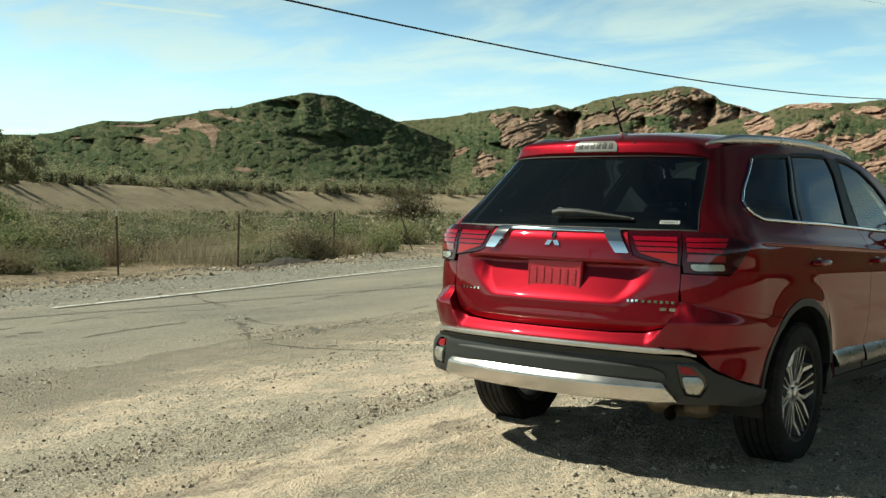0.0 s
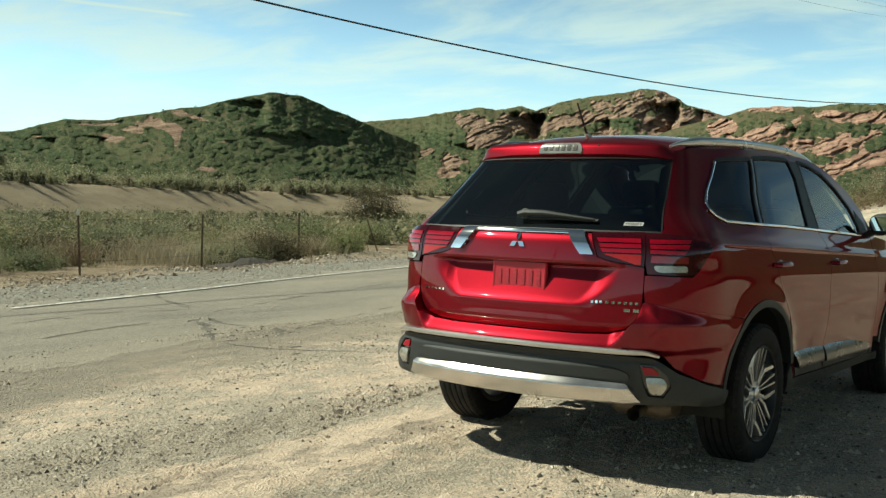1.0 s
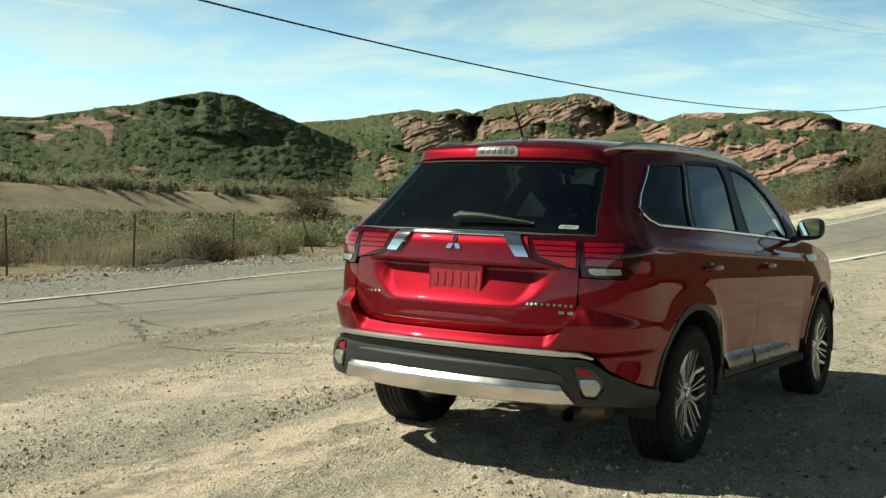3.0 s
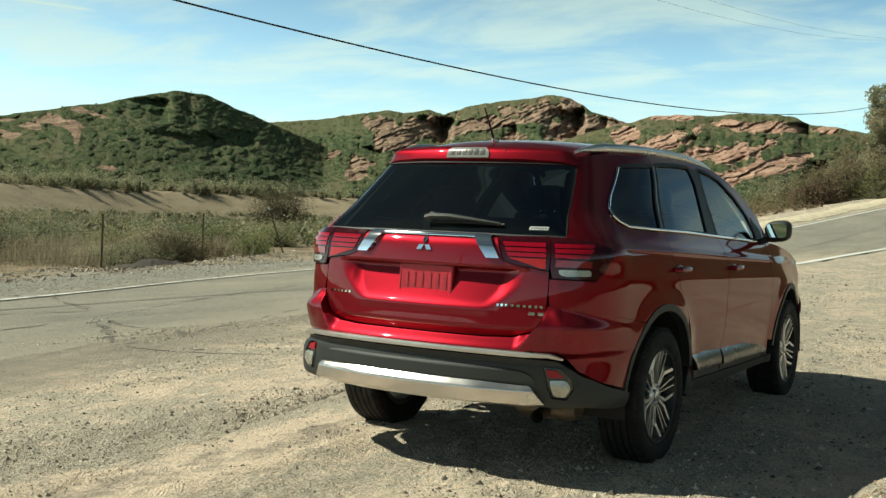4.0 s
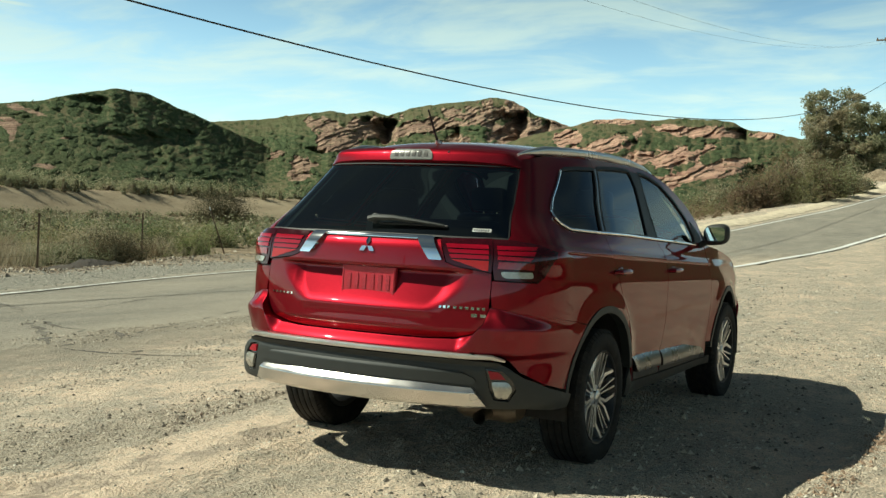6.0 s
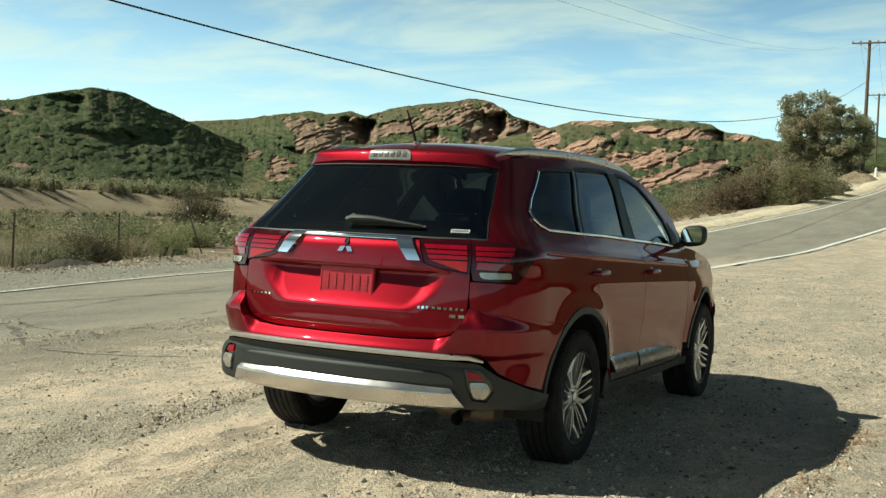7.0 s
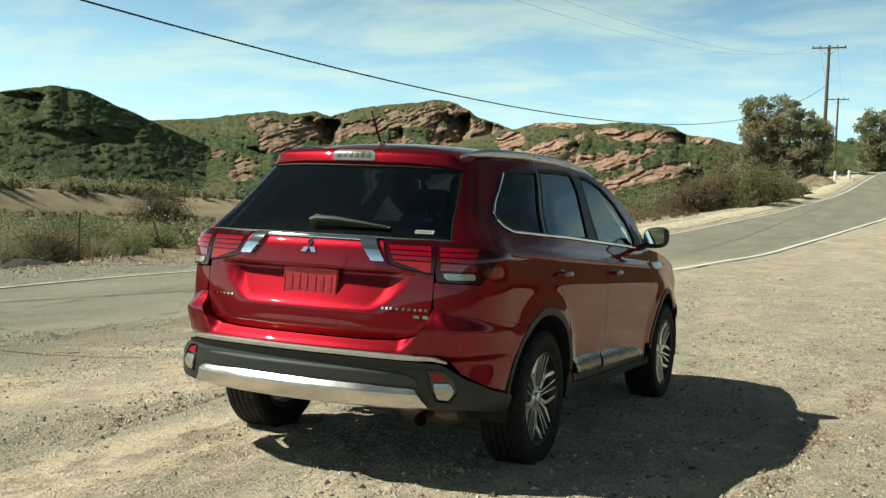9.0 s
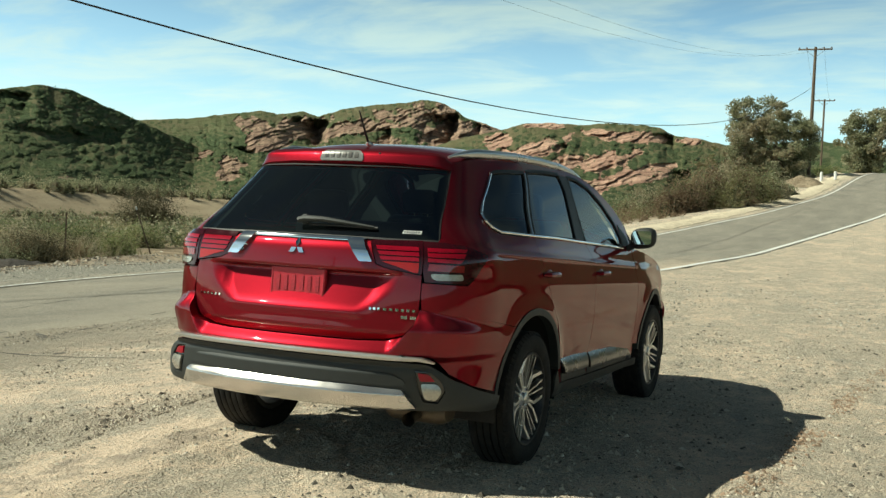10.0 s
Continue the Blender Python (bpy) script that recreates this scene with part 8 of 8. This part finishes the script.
def make_wheel():
    """A wheel standing at the origin, its outer face towards +x."""
    w = holder("wheel", "", "")
    w.parent = car
    R = WHEEL_R
    tread = [(R - 0.010, -0.098)]
    for x0 in (-0.085, -0.050, -0.012, 0.026, 0.062):
        tread += [(R - 0.001, x0 - 0.004 + 0.002), (R, x0 + 0.004), (R, x0 + 0.024), (R - 0.001, x0 + 0.0265), (R - 0.009, x0 + 0.0275), (R - 0.009, x0 + 0.0325)]
    tread = [t for t in tread if t[1] < 0.09] + [(R - 0.004, 0.092), (R - 0.014, 0.102), (R - 0.045, 0.110), (R - 0.075, 0.110), (R - 0.098, 0.104), (R - 0.112, 0.094), (R - 0.117, 0.085)]
    inner = [(R - 0.117, -0.085), (R - 0.112, -0.094), (R - 0.075, -0.110), (R - 0.045, -0.110), (R - 0.016, -0.104)]
    tyre = part("tyre", lathe(inner + tread, 84), TYRE, w, "dusty black tyre")
    # shoulder blocks cut by cross grooves
    bm = bmesh.new()
    for i in range(64):
        a = 2 * math.pi * i / 64
        for sx in (-1, 1):
            m = Matrix.Rotation(a, 4, "X") @ Matrix.Translation((sx * 0.0975, 0, R - 0.0105)) @ Matrix.Rotation(sx * 0.85, 4, "Y")
            bmesh.ops.create_cube(bm, size=1.0, matrix=m @ Matrix.Diagonal((0.024, 0.024, 0.007, 1)))
    tagged(part("tread_rubber", bm, TYRE, tyre, shade=False), kind="stuff")
    rim = part("rim", lathe([(0.234, 0.088), (0.240, 0.094), (0.241, 0.099), (0.232, 0.099), (0.226, 0.088), (0.216, 0.05), (0.205, -0.02), (0.21, -0.09), (0.235, -0.095), (0.24, -0.085)], 72), DARKALLOY, w, "dark alloy rim with bright spokes")
    part("rim_lip", lathe([(0.2425, 0.094), (0.2445, 0.100), (0.2415, 0.1035), (0.236, 0.102), (0.2345, 0.099)], 72), DARKALLOY, rim)
    part("barrel", lathe([(0.2255, 0.086), (0.2155, 0.05), (0.2045, -0.02), (0.2045, -0.085)], 48), DARKALLOY, rim)
    face = lambda r: 0.074 + 0.022 * ((r - 0.05) / 0.18) ** 2
    for i in range(5):
        turn = Matrix.Rotation(2 * math.pi * i / 5 + radians(-5), 4, "X")
        for sgn in (-1, 1):
            # a straight thin blade, and a broad one that elbows over towards it
            straight = [(0.050, sgn * 0.004), (0.236, sgn * 0.018), (0.236, sgn * 0.0275), (0.050, sgn * 0.0105)]
            elbow = [(0.050, sgn * 0.018), (0.128, sgn * 0.064), (0.232, sgn * 0.060), (0.228, sgn * 0.076), (0.132, sgn * 0.083), (0.040, sgn * 0.032)]
            for outline, low in ((straight, 0.002), (elbow, 0.0)):
                bm = spoke_bm(outline, 0, lambda r: face(r) - low, 0.028)
                bmesh.ops.transform(bm, matrix=turn, verts=bm.verts)
                part("spoke", bm, ALLOY, rim, shade=False)
    hub = part("hub", lathe([(0.0, 0.088), (0.022, 0.087), (0.030, 0.083), (0.031, 0.076), (0.058, 0.074), (0.066, 0.066), (0.066, 0.03)], 32), ALLOY, rim)
    for i in range(5):
        a = 2 * math.pi * i / 5
        part("wheel_nut", tube_bm([(0.070, 0.046 * math.cos(a), 0.046 * math.sin(a)), (0.082, 0.046 * math.cos(a), 0.046 * math.sin(a))], 0.009, 6), CHROME, rim)
    part("brake_disc", lathe([(0.05, 0.004), (0.150, 0.004), (0.150, -0.016), (0.05, -0.016)], 40, closed=True), DISC, w)
    part("caliper", box_bm((0.06, 0.11, 0.07), (-0.005, 0.11, 0.09), Matrix.Rotation(0.7, 4, "X")), UNDER, w, bevel=0.008)
    part("axle", tube_bm([(-0.14, 0, 0), (0.0, 0, 0)], 0.07, 14), UNDER, w)
    return w


wheel = make_wheel()
FACE_X = 0.785
first_pose = pose(FACE_X, 0, WHEEL_Z)
wheel.matrix_basis = first_pose
for m in (pose(FACE_X, BASE_Y, WHEEL_Z, 40, 0, 0), pose(-FACE_X, 0, WHEEL_Z, 15, 0, 180), pose(-FACE_X, BASE_Y, WHEEL_Z, 60, 0, 180)):
    copy_thing(wheel, m)

# ---- the car: underside and cabin ----
part("boot_pan", box_bm((1.45, 0.62, 0.06), (0, -0.56, 0.46)), UNDER, car, bevel=0.01)
floor_pan = part("floor_pan", box_bm((1.30, 3.6, 0.12), (0, 1.42, 0.36)), UNDER, car, bevel=0.03)
part("fuel_tank", box_bm((0.9, 0.5, 0.14), (0, 0.55, 0.25)), UNDER, floor_pan, bevel=0.04)
part("rear_crossmember", tube_bm([(-0.62, -0.02, 0.30), (-0.3, -0.06, 0.25), (0.3, -0.06, 0.25), (0.62, -0.02, 0.30)], 0.04, 8), UNDER, floor_pan)
for sx in (-1, 1):
    part("control_arm", tube_bm([(sx * 0.30, -0.05, 0.25), (sx * 0.70, 0.0, 0.27)], 0.03, 8), UNDER, floor_pan)
bm = tube_bm([(0.38, -0.60, 0.345), (0.42, -0.60, 0.345), (0.66, -0.60, 0.345), (0.70, -0.60, 0.345)], [0.06, 0.085, 0.085, 0.06], 20)
for v in bm.verts:
    v.co.z = 0.335 + (v.co.z - 0.335) * 0.75
muffler = part("muffler", bm, EXHAUST, car, "tarnished steel muffler")
part("tailpipe", tube_bm([(0.56, -0.64, 0.335), (0.57, -0.74, 0.33), (0.575, -0.80, 0.32)], [0.028, 0.028, 0.032], 16, caps=False), EXHAUST, muffler)
for cy in (0.0, BASE_Y):
    for sx in (-1, 1):
        bm = bmesh.new()
        prev = None
        hubv = bm.verts.new((sx * 0.48, cy, WHEEL_Z))
        for i in range(19):
            a = radians(-8 + 196 * i / 18)
            r = ARCH_R + 0.015
            row = [bm.verts.new((sx * x, cy + r * math.cos(a), WHEEL_Z + r * math.sin(a))) for x in (0.50, 0.872)]
            if prev:
                bm.faces.new((prev[0], prev[1], row[1], row[0]))
                bm.faces.new((prev[0], row[0], hubv))
            prev = row
        part("wheel_liner", bm, UNDER, car)
part("bulkhead", box_bm((1.62, 0.04, 0.75), (0, 2.12, 0.76)), CABIN, car)
part("boot_floor", box_bm((1.25, 1.0, 0.05), (0, -0.32, 0.74)), CABIN, car, bevel=0.01)
part("cabin_floor", box_bm((1.5, 2.0, 0.04), (0, 1.2, 0.42)), CABIN, car)
part("dashboard", box_bm((1.42, 0.42, 0.30), (0, 1.98, 0.97)), CABIN, car, bevel=0.06)
bm = bmesh.new()
ring = [(-0.37 + 0.18 * math.cos(a), 1.58 + 0.08 * math.sin(a), 0.98 + 0.165 * math.sin(a)) for a in (2 * math.pi * i / 24 for i in range(25))]
part("steering_wheel", tube_bm(ring, 0.014, 8, caps=False), CABIN, car)


def seat(x, y, width, back_h, lean, heads):
    base = part("seat", box_bm((width, 0.50, 0.16), (x, y + 0.22, 0.62)), SEATCLOTH, car, "black leather seat", bevel=0.04)
    m = Matrix.Translation((x, y - 0.02, 0.70)) @ Matrix.Rotation(radians(lean), 4, "X") @ Matrix.Translation((0, 0, back_h / 2))
    bm = bmesh.new()
    bmesh.ops.create_cube(bm, size=1.0, matrix=m @ Matrix.Diagonal((width * 0.96, 0.13, back_h, 1)))
    part("backrest", bm, SEATCLOTH, base, bevel=0.045)
    for hx in heads:
        top = m @ Vector((hx, 0, back_h / 2 + 0.10))
        bm = bmesh.new()
        bmesh.ops.create_cube(bm, size=1.0, matrix=Matrix.Translation(top) @ Matrix.Rotation(radians(lean), 4, "X") @ Matrix.Diagonal((0.25, 0.10, 0.16, 1)))
        part("headrest", bm, SEATCLOTH, base, bevel=0.04)
        for k in (-0.05, 0.05):
            q = m @ Vector((hx + k, 0, back_h / 2 - 0.02))
            part("headrest_post", tube_bm([q, q + Vector((0, 0, 0.08))], 0.006, 6), CHROME, base)


seat(0.37, 1.36, 0.52, 0.60, 14, (0,))
seat(-0.37, 1.36, 0.52, 0.60, 14, (0,))
seat(0.0, 0.25, 1.30, 0.56, 18, (-0.40, 0.40))
